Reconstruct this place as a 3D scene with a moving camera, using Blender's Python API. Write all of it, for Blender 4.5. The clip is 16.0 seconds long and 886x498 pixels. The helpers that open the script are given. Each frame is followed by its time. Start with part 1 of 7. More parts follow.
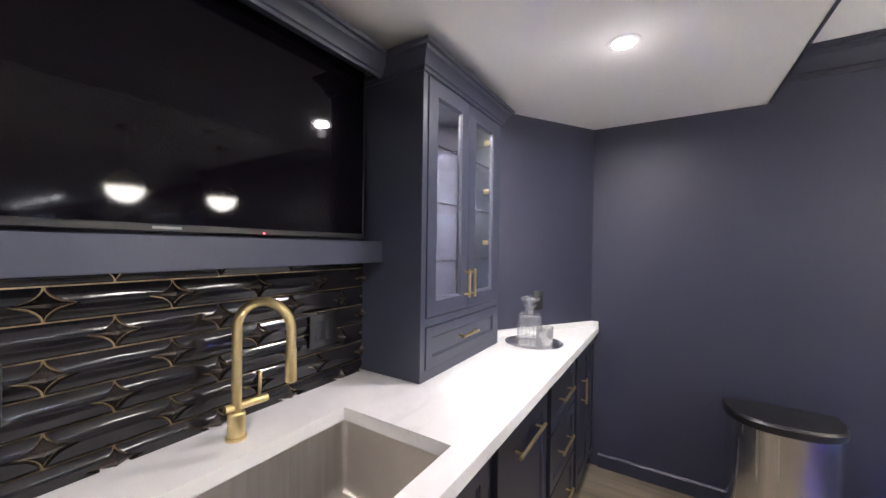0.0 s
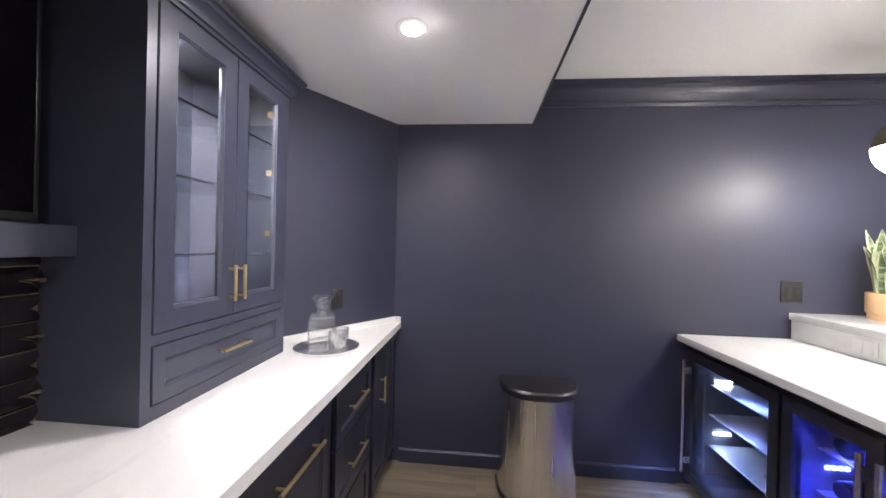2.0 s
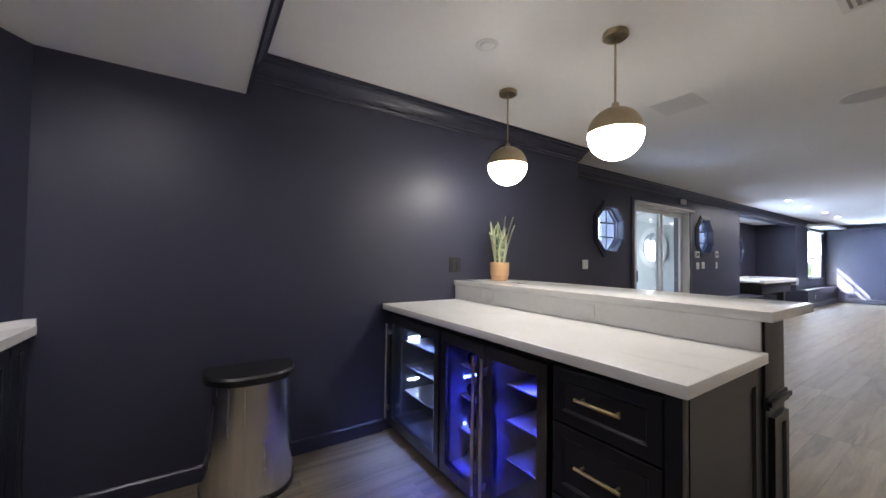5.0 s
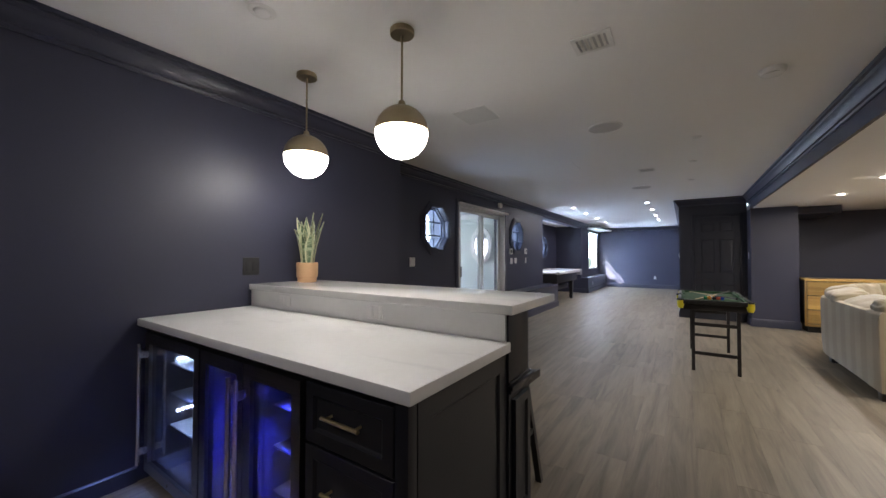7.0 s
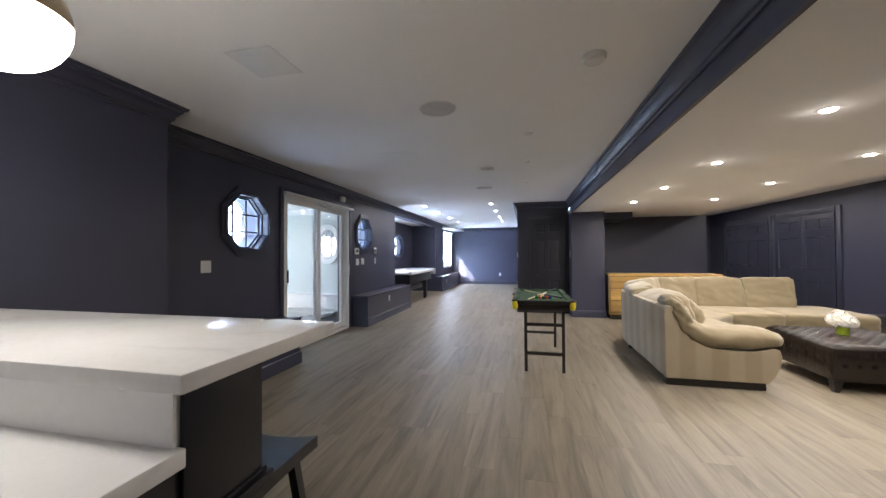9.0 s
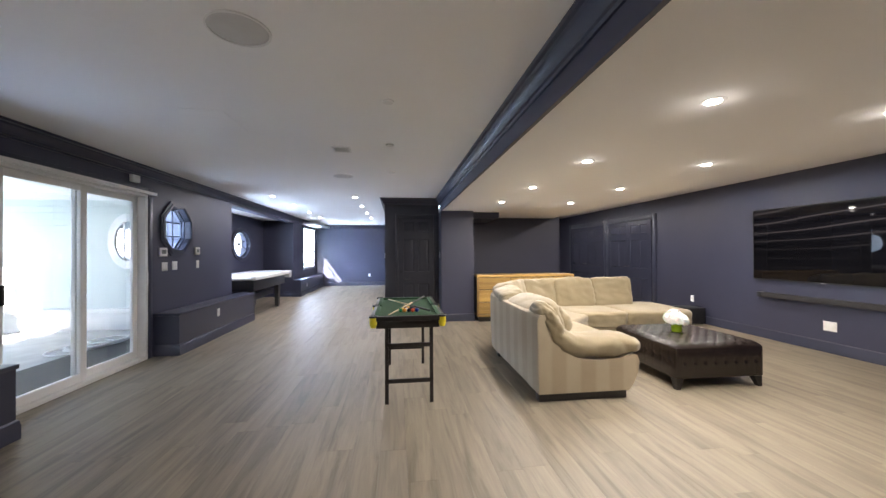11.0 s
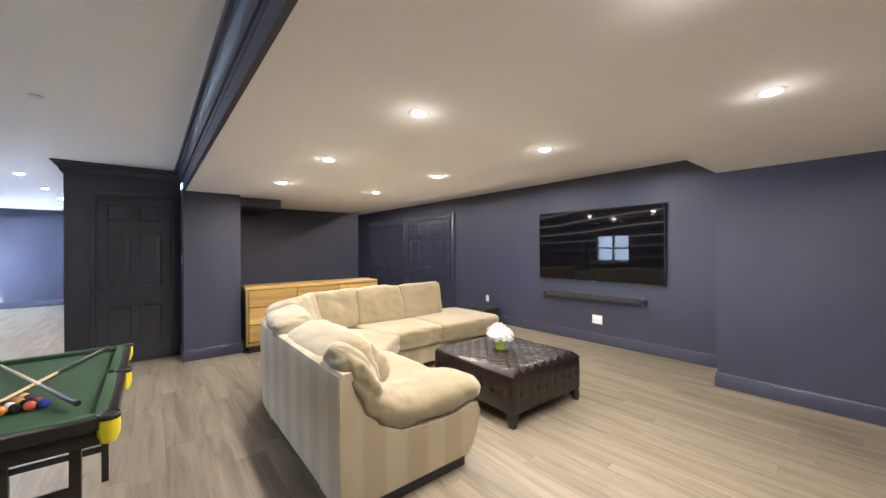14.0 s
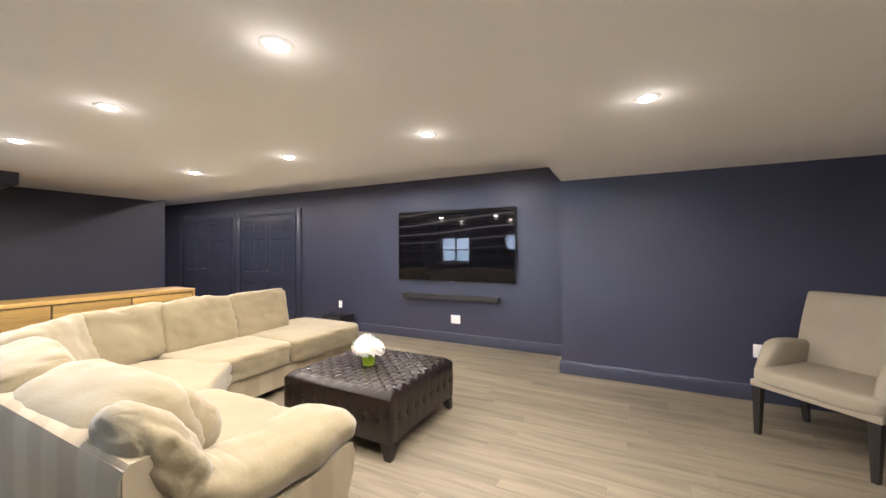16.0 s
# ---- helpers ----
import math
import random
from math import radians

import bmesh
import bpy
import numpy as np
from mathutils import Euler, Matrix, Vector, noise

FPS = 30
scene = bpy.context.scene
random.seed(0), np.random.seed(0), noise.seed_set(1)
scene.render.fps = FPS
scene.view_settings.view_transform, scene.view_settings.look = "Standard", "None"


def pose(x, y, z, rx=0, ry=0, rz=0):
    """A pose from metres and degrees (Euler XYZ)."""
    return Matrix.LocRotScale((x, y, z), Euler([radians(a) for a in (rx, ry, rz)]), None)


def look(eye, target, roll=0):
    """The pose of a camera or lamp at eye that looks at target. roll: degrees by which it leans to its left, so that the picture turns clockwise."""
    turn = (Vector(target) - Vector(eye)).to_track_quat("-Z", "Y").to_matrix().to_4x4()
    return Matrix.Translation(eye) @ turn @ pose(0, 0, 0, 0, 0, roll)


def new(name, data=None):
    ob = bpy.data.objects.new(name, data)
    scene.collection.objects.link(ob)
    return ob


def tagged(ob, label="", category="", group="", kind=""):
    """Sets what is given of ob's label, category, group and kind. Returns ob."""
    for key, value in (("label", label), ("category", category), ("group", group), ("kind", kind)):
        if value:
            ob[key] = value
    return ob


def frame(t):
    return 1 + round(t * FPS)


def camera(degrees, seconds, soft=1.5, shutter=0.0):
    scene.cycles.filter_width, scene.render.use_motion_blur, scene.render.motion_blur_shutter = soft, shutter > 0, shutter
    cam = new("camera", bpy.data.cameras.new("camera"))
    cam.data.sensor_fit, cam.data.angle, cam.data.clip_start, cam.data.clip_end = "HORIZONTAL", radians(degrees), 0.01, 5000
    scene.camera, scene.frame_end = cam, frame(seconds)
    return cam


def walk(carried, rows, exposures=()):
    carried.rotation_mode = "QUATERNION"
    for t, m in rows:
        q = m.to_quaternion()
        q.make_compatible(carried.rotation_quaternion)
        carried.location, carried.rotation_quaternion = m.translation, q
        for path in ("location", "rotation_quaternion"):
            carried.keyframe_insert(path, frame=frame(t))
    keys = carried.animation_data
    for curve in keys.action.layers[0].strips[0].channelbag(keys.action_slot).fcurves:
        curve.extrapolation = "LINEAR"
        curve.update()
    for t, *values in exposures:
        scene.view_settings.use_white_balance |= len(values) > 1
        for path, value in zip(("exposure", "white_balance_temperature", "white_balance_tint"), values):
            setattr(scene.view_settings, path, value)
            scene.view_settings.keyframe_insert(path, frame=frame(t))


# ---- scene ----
cam = camera(101.8, 16.0)
PATH = [
    (0, (0.162, 0.218, 1.425), (-0.906, 1.909, 1.412), 0.8),
    (0.5, (0.185, 0.258, 1.446), (-0.697, 2.053, 1.425), 1.0),
    (1, (0.225, 0.348, 1.457), (-0.447, 2.231, 1.434), 1.3),
    (1.5, (0.246, 0.405, 1.434), (-0.19, 2.357, 1.42), 1.3),
    (2, (0.254, 0.433, 1.406), (0.069, 2.424, 1.4), 1.4),
    (2.5, (0.258, 0.458, 1.367), (0.336, 2.457, 1.368), 1.5),
    (3, (0.291, 0.458, 1.332), (0.6, 2.434, 1.333), 1.5),
    (3.5, (0.317, 0.445, 1.296), (0.857, 2.371, 1.298), 1.5),
    (4, (0.342, 0.41, 1.251), (1.086, 2.267, 1.275), 1.3),
    (6.5, (0.614, 0.233, 1.256), (2.163, 1.497, 1.298), 0.2),
    (7, (0.753, 0.195, 1.27), (2.415, 1.306, 1.309), 0.1),
    (7.5, (0.913, 0.202, 1.281), (2.675, 1.147, 1.316), 0.1),
    (8, (1.103, 0.19, 1.299), (2.943, 0.974, 1.331), 0.0),
    (8.5, (1.321, 0.189, 1.301), (3.227, 0.795, 1.331), -0.1),
    (9, (1.55, 0.125, 1.3), (3.501, 0.565, 1.33), -0.3),
    (11.5, (2.656, -0.026, 1.366), (4.61, -0.453, 1.379), -0.3),
    (12, (2.896, -0.108, 1.368), (4.803, -0.709, 1.38), -0.4),
    (12.5, (3.142, -0.211, 1.383), (4.986, -0.985, 1.389), -0.3),
    (13, (3.379, -0.297, 1.4), (5.142, -1.241, 1.405), -0.3),
    (13.5, (3.603, -0.393, 1.4), (5.269, -1.499, 1.402), -0.3),
    (14, (3.804, -0.502, 1.404), (5.355, -1.765, 1.403), -0.3),
    (14.5, (3.982, -0.561, 1.41), (5.398, -1.973, 1.416), -0.2),
    (15, (4.129, -0.608, 1.404), (5.391, -2.159, 1.407), -0.2),
    (15.5, (4.222, -0.674, 1.394), (5.304, -2.356, 1.402), -0.2),
    (16, (4.27, -0.727, 1.382), (5.159, -2.518, 1.388), -0.1),
]
EXPOSURES = [(0, 4.55), (2.5, 4.3), (4, 3.7), (6.5, 3.08), (7, 2.98), (8.5, 3.15), (9, 3.35), (11.5, 3.65), (14.5, 3.85), (16, 3.85)]
walk(cam, [(t, look(eye, target, roll)) for t, eye, target, roll in PATH], EXPOSURES)

# ---- world, sun, exposure ----
SUN_TRAVEL = Vector((1.4, -0.775, -1.0)).normalized()
world = bpy.data.worlds.new("world")
scene.world = world
world.use_nodes = True
wn = world.node_tree.nodes
sky = wn.new("ShaderNodeTexSky")
sky.sky_type = "NISHITA"
sky.sun_disc = False
sky.sun_elevation = math.asin(-SUN_TRAVEL.z)
sky.sun_rotation = math.atan2(-SUN_TRAVEL.x, -SUN_TRAVEL.y)
wn["Background"].inputs["Strength"].default_value = 0.05
world.node_tree.links.new(sky.outputs["Color"], wn["Background"].inputs["Color"])
sun = new("sun", bpy.data.lights.new("sun", "SUN"))
sun.data.energy, sun.data.angle, sun.data.color = 5.0, radians(0.5), (1.0, 0.96, 0.9)
sun.rotation_mode = "QUATERNION"
sun.rotation_quaternion = SUN_TRAVEL.to_track_quat("-Z", "Y")

K = 0.18  # level of all the lamps against the sun
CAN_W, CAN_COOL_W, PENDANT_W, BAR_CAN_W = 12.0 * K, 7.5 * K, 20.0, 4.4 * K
WARM, NEUTRAL, COOL = (1.0, 0.92, 0.87), (1.0, 0.93, 0.97), (0.52, 0.69, 1.0)


def disc_lamp(x, y, z, watts, colour, size=0.085, spread=175):
    la = bpy.data.lights.new("downlight", "AREA")
    la.shape, la.size, la.energy, la.color, la.spread = "DISK", size, watts, colour, radians(spread)
    ob = new("downlight_lamp", la)
    ob.location = (x, y, z)
    # an added point lamp below the fitting brightens the ceiling round it
    side = bpy.data.lights.new("downlight_halo_fill", "POINT")
    side.energy, side.color, side.shadow_soft_size = watts * 0.016, colour, 0.03
    ob = new("downlight_side_lamp", side)
    ob.location = (x, y, z - 0.05)
    return ob


def window_lamp(x, y, z, sx, sz, watts, toward=(0, -1, 0)):
    """Skylight coming in through a window's opening."""
    la = bpy.data.lights.new("window_light", "AREA")
    la.shape, la.size, la.size_y, la.energy, la.color = "RECTANGLE", sx, sz, watts * K, COOL
    ob = new("window_lamp", la)
    ob.matrix_basis = look((x, y, z), (x + toward[0], y + toward[1], z + toward[2]))
    return ob


window_lamp(16.05, 3.42, 1.5, 1.5, 1.4, 200.0, (0, -1, -0.3))
window_lamp(10.85, 4.29, 1.4, 1.35, 1.05, 55.0)
window_lamp(12.45, 4.29, 1.545, 0.9, 0.6, 10.0)
window_lamp(6.4, 7.75, 1.25, 6.2, 2.2, 290.0)
window_lamp(5.07, 3.54, 1.675, 0.55, 0.55, 8.0)
window_lamp(8.11, 3.54, 1.70, 0.55, 0.55, 8.0)


# ---- materials ----
def mat(name, colour=(0.8, 0.8, 0.8), rough=0.5, metal=0.0, **kw):
    m = bpy.data.materials.new(name)
    m.use_nodes = True
    b = m.node_tree.nodes["Principled BSDF"]
    b.inputs["Base Color"].default_value = (*colour, 1)
    b.inputs["Roughness"].default_value = rough
    b.inputs["Metallic"].default_value = metal
    for k, v in kw.items():
        b.inputs[k.replace("_", " ")].default_value = v
    return m


def tree(m):
    n, l = m.node_tree.nodes, m.node_tree.links
    return n, l, n["Principled BSDF"]


def varied(name, a, b, rough=(0.4, 0.5), scale=3.0, fine=60.0, bump=0.05, metal=0.0, stretch=(1, 1, 1), coords="Object", bump_scale=None, **kw):
    """Two tones mixed by broad and fine noise, with gloss variation and a fine bump."""
    m = mat(name, a, rough[0], metal, **kw)
    n, l, p = tree(m)
    tc, mp = n.new("ShaderNodeTexCoord"), n.new("ShaderNodeMapping")
    mp.inputs["Scale"].default_value = stretch
    l.new(tc.outputs[coords], mp.inputs["Vector"])
    broad, small = n.new("ShaderNodeTexNoise"), n.new("ShaderNodeTexNoise")
    broad.inputs["Scale"].default_value, small.inputs["Scale"].default_value = scale, fine
    broad.inputs["Detail"].default_value = small.inputs["Detail"].default_value = 3
    for x in (broad, small):
        l.new(mp.outputs["Vector"], x.inputs["Vector"])
    add = n.new("ShaderNodeMath")
    add.operation = "MULTIPLY_ADD"
    add.inputs[1].default_value = 0.35
    l.new(small.outputs["Fac"], add.inputs[0])
    l.new(broad.outputs["Fac"], add.inputs[2])
    ramp = n.new("ShaderNodeMapRange")
    ramp.inputs["From Min"].default_value, ramp.inputs["From Max"].default_value = 0.45, 0.9
    l.new(add.outputs[0], ramp.inputs["Value"])
    mix = n.new("ShaderNodeMix")
    mix.data_type = "RGBA"
    mix.inputs["A"].default_value, mix.inputs["B"].default_value = (*a, 1), (*b, 1)
    l.new(ramp.outputs["Result"], mix.inputs["Factor"])
    l.new(mix.outputs["Result"], p.inputs["Base Color"])
    rr = n.new("ShaderNodeMapRange")
    rr.inputs["To Min"].default_value, rr.inputs["To Max"].default_value = rough
    l.new(broad.outputs["Fac"], rr.inputs["Value"])
    l.new(rr.outputs["Result"], p.inputs["Roughness"])
    if bump:
        bp = n.new("ShaderNodeBump")
        bp.inputs["Strength"].default_value, bp.inputs["Distance"].default_value = bump, 0.01
        l.new(small.outputs["Fac"], bp.inputs["Height"])
        l.new(bp.outputs["Normal"], p.inputs["Normal"])
    return m


def glowing(name, colour, strength):
    m = mat(name, (0.9, 0.9, 0.9), 0.4)
    p = m.node_tree.nodes["Principled BSDF"]
    p.inputs["Emission Color"].default_value, p.inputs["Emission Strength"].default_value = (*colour, 1), strength * K
    return m


def clear(name, tint=(1, 1, 1)):
    return mat(name, tint, 0.0, 0.0, Transmission_Weight=1.0, IOR=1.45)


def clear_mix(name, tint=(1, 1, 1), gloss=0.08, rough=0.02):
    m = bpy.data.materials.new(name)
    m.use_nodes = True
    n, l = m.node_tree.nodes, m.node_tree.links
    n.remove(n["Principled BSDF"])
    t, g, f, mx = n.new("ShaderNodeBsdfTransparent"), n.new("ShaderNodeBsdfGlossy"), n.new("ShaderNodeLayerWeight"), n.new("ShaderNodeMixShader")
    t.inputs["Color"].default_value = (*tint, 1)
    g.inputs["Roughness"].default_value = rough
    f.inputs["Blend"].default_value = 0.5
    pw = n.new("ShaderNodeMapRange")
    pw.inputs["To Min"].default_value, pw.inputs["To Max"].default_value = gloss, 0.75
    l.new(f.outputs["Facing"], pw.inputs["Value"])
    l.new(pw.outputs["Result"], mx.inputs[0])
    l.new(t.outputs[0], mx.inputs[1])
    l.new(g.outputs[0], mx.inputs[2])
    l.new(mx.outputs[0], n["Material Output"].inputs["Surface"])
    return m


NAVY = varied("navy_wall_paint", (0.037, 0.039, 0.067), (0.043, 0.0455, 0.075), (0.42, 0.52), 1.5, 180, 0.06, coords="Object")
NAVY_TRIM = varied("navy_trim_paint", (0.033, 0.036, 0.060), (0.039, 0.042, 0.068), (0.28, 0.38), 2, 120, 0.03)
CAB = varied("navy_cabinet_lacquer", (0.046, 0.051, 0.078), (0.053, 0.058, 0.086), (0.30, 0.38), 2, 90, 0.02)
# the tower's navy again, darkened for the shade under the worktop
SHADED_CAB = varied("shaded_navy_cabinet_lacquer", (0.017, 0.0185, 0.032), (0.021, 0.023, 0.038), (0.26, 0.34), 2, 90, 0.02)
BLACKCAB = varied("black_cabinet_lacquer", (0.009, 0.0095, 0.013), (0.012, 0.0125, 0.017), (0.30, 0.40), 2, 90, 0.02, Specular_IOR_Level=0.35)
DARKDOOR = varied("dark_door_paint", (0.026, 0.027, 0.036), (0.033, 0.034, 0.045), (0.25, 0.36), 2, 80, 0.02)
CEIL = varied("ceiling_paint", (0.86, 0.85, 0.84), (0.89, 0.88, 0.87), (0.75, 0.9), 0.8, 220, 0.05)
QUARTZ = varied("white_quartz", (0.77, 0.765, 0.75), (0.71, 0.705, 0.69), (0.40, 0.50), 2.2, 40, 0.0)
POLISHED = varied("polished_white_quartz", (0.82, 0.81, 0.79), (0.72, 0.71, 0.69), (0.08, 0.14), 2.2, 40, 0.0)


def veined(m, strength=0.22):
    """Thin grey veins, broken up, over a stone's colour."""
    n, l, p = tree(m)
    tc, big, gap = n.new("ShaderNodeTexCoord"), n.new("ShaderNodeTexNoise"), n.new("ShaderNodeTexNoise")
    mp = n.new("ShaderNodeMapping")
    mp.inputs["Scale"].default_value, mp.inputs["Rotation"].default_value = (2.6, 0.8, 2.0), (0, 0, 0.5)
    l.new(tc.outputs["Object"], mp.inputs["Vector"])
    for t, sc, de in ((big, 1.6, 5), (gap, 2.6, 1)):
        t.inputs["Scale"].default_value, t.inputs["Detail"].default_value = sc, de
        l.new(mp.outputs["Vector"], t.inputs["Vector"])
    rp = n.new("ShaderNodeValToRGB")
    el = rp.color_ramp.elements
    el[0].position, el[0].color, el[1].position, el[1].color = 0.465, (0, 0, 0, 1), 0.535, (0, 0, 0, 1)
    el.new(0.5).color = (1, 1, 1, 1)
    l.new(big.outputs["Fac"], rp.inputs["Fac"])
    mr = n.new("ShaderNodeMapRange")
    mr.inputs["From Min"].default_value, mr.inputs["From Max"].default_value, mr.inputs["To Max"].default_value = 0.48, 0.65, strength
    l.new(gap.outputs["Fac"], mr.inputs["Value"])
    mu = n.new("ShaderNodeMath")
    mu.operation = "MULTIPLY"
    l.new(rp.outputs["Color"], mu.inputs[0])
    l.new(mr.outputs["Result"], mu.inputs[1])
    mx = n.new("ShaderNodeMix")
    mx.data_type = "RGBA"
    mx.inputs["B"].default_value = (0.42, 0.42, 0.43, 1)
    l.new(mu.outputs[0], mx.inputs["Factor"])
    l.new(p.inputs["Base Color"].links[0].from_socket, mx.inputs["A"])
    l.new(mx.outputs["Result"], p.inputs["Base Color"])


veined(QUARTZ)
veined(POLISHED)
BRASS = varied("brushed_brass", (0.84, 0.68, 0.36), (0.74, 0.59, 0.29), (0.26, 0.34), 8, 240, 0.02, 1.0)
AGED = varied("antique_brass", (0.52, 0.43, 0.29), (0.42, 0.34, 0.22), (0.32, 0.42), 6, 200, 0.02, 1.0)
STEEL = varied("brushed_steel", (0.86, 0.85, 0.84), (0.70, 0.69, 0.68), (0.22, 0.30), 0.5, 4, 0.0, 1.0, (60, 60, 0.5))
STEEL_DK = varied("dark_brushed_steel", (0.21, 0.20, 0.20), (0.16, 0.155, 0.155), (0.28, 0.36), 3, 300, 0.02, 1.0, (1, 1, 60))
SINK = varied("sink_steel", (0.66, 0.63, 0.59), (0.56, 0.535, 0.50), (0.26, 0.36), 3, 260, 0.02, 0.9, (1, 30, 1))
BLACK = varied("black_plastic", (0.012, 0.012, 0.013), (0.018, 0.018, 0.019), (0.3, 0.42), 5, 150, 0.02)
BLACKWOOD = varied("black_stained_wood", (0.010, 0.009, 0.009), (0.020, 0.017, 0.015), (0.28, 0.42), 4, 70, 0.06, stretch=(1, 1, 0.15))
SCREEN = mat("black_screen_glass", (0.004, 0.003, 0.005), 0.05, Specular_IOR_Level=0.18)
WHITE = varied("white_vinyl", (0.78, 0.77, 0.75), (0.72, 0.71, 0.69), (0.3, 0.4), 3, 90, 0.01)
PLATE = mat("white_plate_plastic", (0.78, 0.77, 0.74), 0.35)
CHROME = mat("chrome", (0.8, 0.8, 0.8), 0.08, 1.0)
PANE = clear("window_pane")
CABGLASS = clear("cabinet_glass", (0.94, 0.96, 0.97))
TINTED = clear("tinted_door_glass", (0.55, 0.56, 0.62))
GLOBE = glowing("opal_globe_glass", (1.0, 0.95, 0.90), PENDANT_W)
CANGLOW = glowing("downlight_lens_warm", (1.0, 0.90, 0.74), 30.0)
CANGLOW_W = glowing("downlight_lens_white", (1.0, 0.97, 0.95), 30.0)
OFFLENS = mat("unlit_lens", (0.82, 0.81, 0.80), 0.4)


# ---- geometry helpers ----
def link(name, bm, material, smooth=35):
    me = bpy.data.meshes.new(name)
    bmesh.ops.recalc_face_normals(bm, faces=bm.faces)
    bm.to_mesh(me)
    bm.free()
    for mm in material if isinstance(material, (list, tuple)) else [material]:
        me.materials.append(mm)
    if smooth:
        me.polygons.foreach_set("use_smooth", [True] * len(me.polygons))
        me.set_sharp_from_angle(angle=radians(smooth))
    return new(name, me)


def top_of(ob):
    while ob.parent:
        ob = ob.parent
    return ob


def part(name, bm, material, parent, label="", smooth=35, local=False):
    """One mesh object under a thing or a part; bm is in world metres unless local."""
    if not local:
        bm.transform(top_of(parent).matrix_basis.inverted())
    ob = link(name, bm, material, smooth)
    ob.parent = parent
    return tagged(ob, label)


def thing(name, loc, label, category, group="", rz=0.0, kind=""):
    e = new(name)
    e.empty_display_size = 0.1
    e.matrix_basis = pose(*loc, 0, 0, rz)
    return tagged(e, label, category, group, kind)


def structure(name, bm, material, label="", category="", smooth=35):
    return tagged(link(name, bm, material, smooth), label, category, "", "structure")


def nb():
    return bmesh.new()


def box(bm, lo, hi, bevel=0.0, seg=2):
    lo, hi = [min(a, b) for a, b in zip(lo, hi)], [max(a, b) for a, b in zip(lo, hi)]
    vs = [bm.verts.new((x, y, z)) for z in (lo[2], hi[2]) for y in (lo[1], hi[1]) for x in (lo[0], hi[0])]
    fs = [bm.faces.new([vs[i] for i in f]) for f in ((0, 2, 3, 1), (4, 5, 7, 6), (0, 1, 5, 4), (2, 6, 7, 3), (0, 4, 6, 2), (1, 3, 7, 5))]
    if bevel:
        es = list({e for f in fs for e in f.edges})
        bmesh.ops.bevel(bm, geom=es, offset=bevel, segments=seg, profile=0.5, affect="EDGES")
    return bm


def bx(lo, hi, bevel=0.0, seg=2):
    return box(nb(), lo, hi, bevel, seg)


def prism(bm, pts, axis, a, b):
    """A polygon extruded from a to b along an axis. pts are in the two other axes, in order."""
    def at(p, w):
        v = list(p)
        v.insert("xyz".index(axis), w)
        return v
    lo, hi = [bm.verts.new(at(p, a)) for p in pts], [bm.verts.new(at(p, b)) for p in pts]
    bm.faces.new(lo)
    bm.faces.new(hi[::-1])
    for i in range(len(pts)):
        j = (i + 1) % len(pts)
        bm.faces.new([lo[i], lo[j], hi[j], hi[i]])
    return bm


def lathe(bm, profile, centre=(0, 0, 0), n=32, m=None):
    """profile: (radius, z) from bottom to top, turned about z."""
    rings = []
    for r, z in profile:
        if r < 1e-5:
            rings.append([bm.verts.new((centre[0], centre[1], centre[2] + z))])
        else:
            rings.append([bm.verts.new((centre[0] + r * math.cos(2 * math.pi * k / n), centre[1] + r * math.sin(2 * math.pi * k / n), centre[2] + z)) for k in range(n)])
    for a, b in zip(rings, rings[1:]):
        for k in range(n):
            q = (k + 1) % n
            f = [a[k % len(a)], a[q % len(a)], b[q % len(b)], b[k % len(b)]]
            f = [v for i, v in enumerate(f) if v not in f[:i]]
            if len(f) > 2:
                bm.faces.new(f)
    for r in (rings[0], rings[-1]):
        if len(r) > 1:
            bm.faces.new(r)
    if m:
        bm.transform(m)
    return bm


def tube(bm, pts, radius, n=12, flat=1.0):
    """A round bar along points; radius may be a list."""
    pts = [Vector(p) for p in pts]
    rings, up = [], None
    for i, p in enumerate(pts):
        d = (pts[min(i + 1, len(pts) - 1)] - pts[max(i - 1, 0)]).normalized()
        if up is None:
            up = d.orthogonal().normalized()
        up = (up - d * up.dot(d)).normalized()
        side = d.cross(up)
        r = radius[i] if isinstance(radius, (list, tuple)) else radius
        rings.append([bm.verts.new(p + r * (math.cos(2 * math.pi * k / n) * up + flat * math.sin(2 * math.pi * k / n) * side)) for k in range(n)])
    for a, b in zip(rings, rings[1:]):
        for k in range(n):
            bm.faces.new([a[k], a[(k + 1) % n], b[(k + 1) % n], b[k]])
    bm.faces.new(rings[0][::-1])
    bm.faces.new(rings[-1])
    return bm


def sweep(bm, path, profile, closed=False):
    """Profile (offset to the right of travel, height) carried along a level path of (x, y) with mitred corners."""
    rings, n = [], len(path)
    for i, p in enumerate(path):
        p = Vector(p)
        a = Vector(path[(i - 1) % n]) if closed or i else None
        b = Vector(path[(i + 1) % n]) if closed or i < n - 1 else None
        d0 = (p - a).normalized() if a is not None else (b - p).normalized()
        d1 = (b - p).normalized() if b is not None else d0
        n0, n1 = Vector((d0.y, -d0.x)), Vector((d1.y, -d1.x))
        m = n0 + n1
        m = m / max(m.dot(n0), 0.2)
        rings.append([bm.verts.new((p.x + m.x * o, p.y + m.y * o, z)) for o, z in profile])
    k = len(profile)
    pairs = list(zip(rings, rings[1:])) + ([(rings[-1], rings[0])] if closed else [])
    for r, s in pairs:
        for j in range(k):
            bm.faces.new([r[j], r[(j + 1) % k], s[(j + 1) % k], s[j]])
    if not closed:
        bm.faces.new(rings[0])
        bm.faces.new(rings[-1][::-1])
    return bm


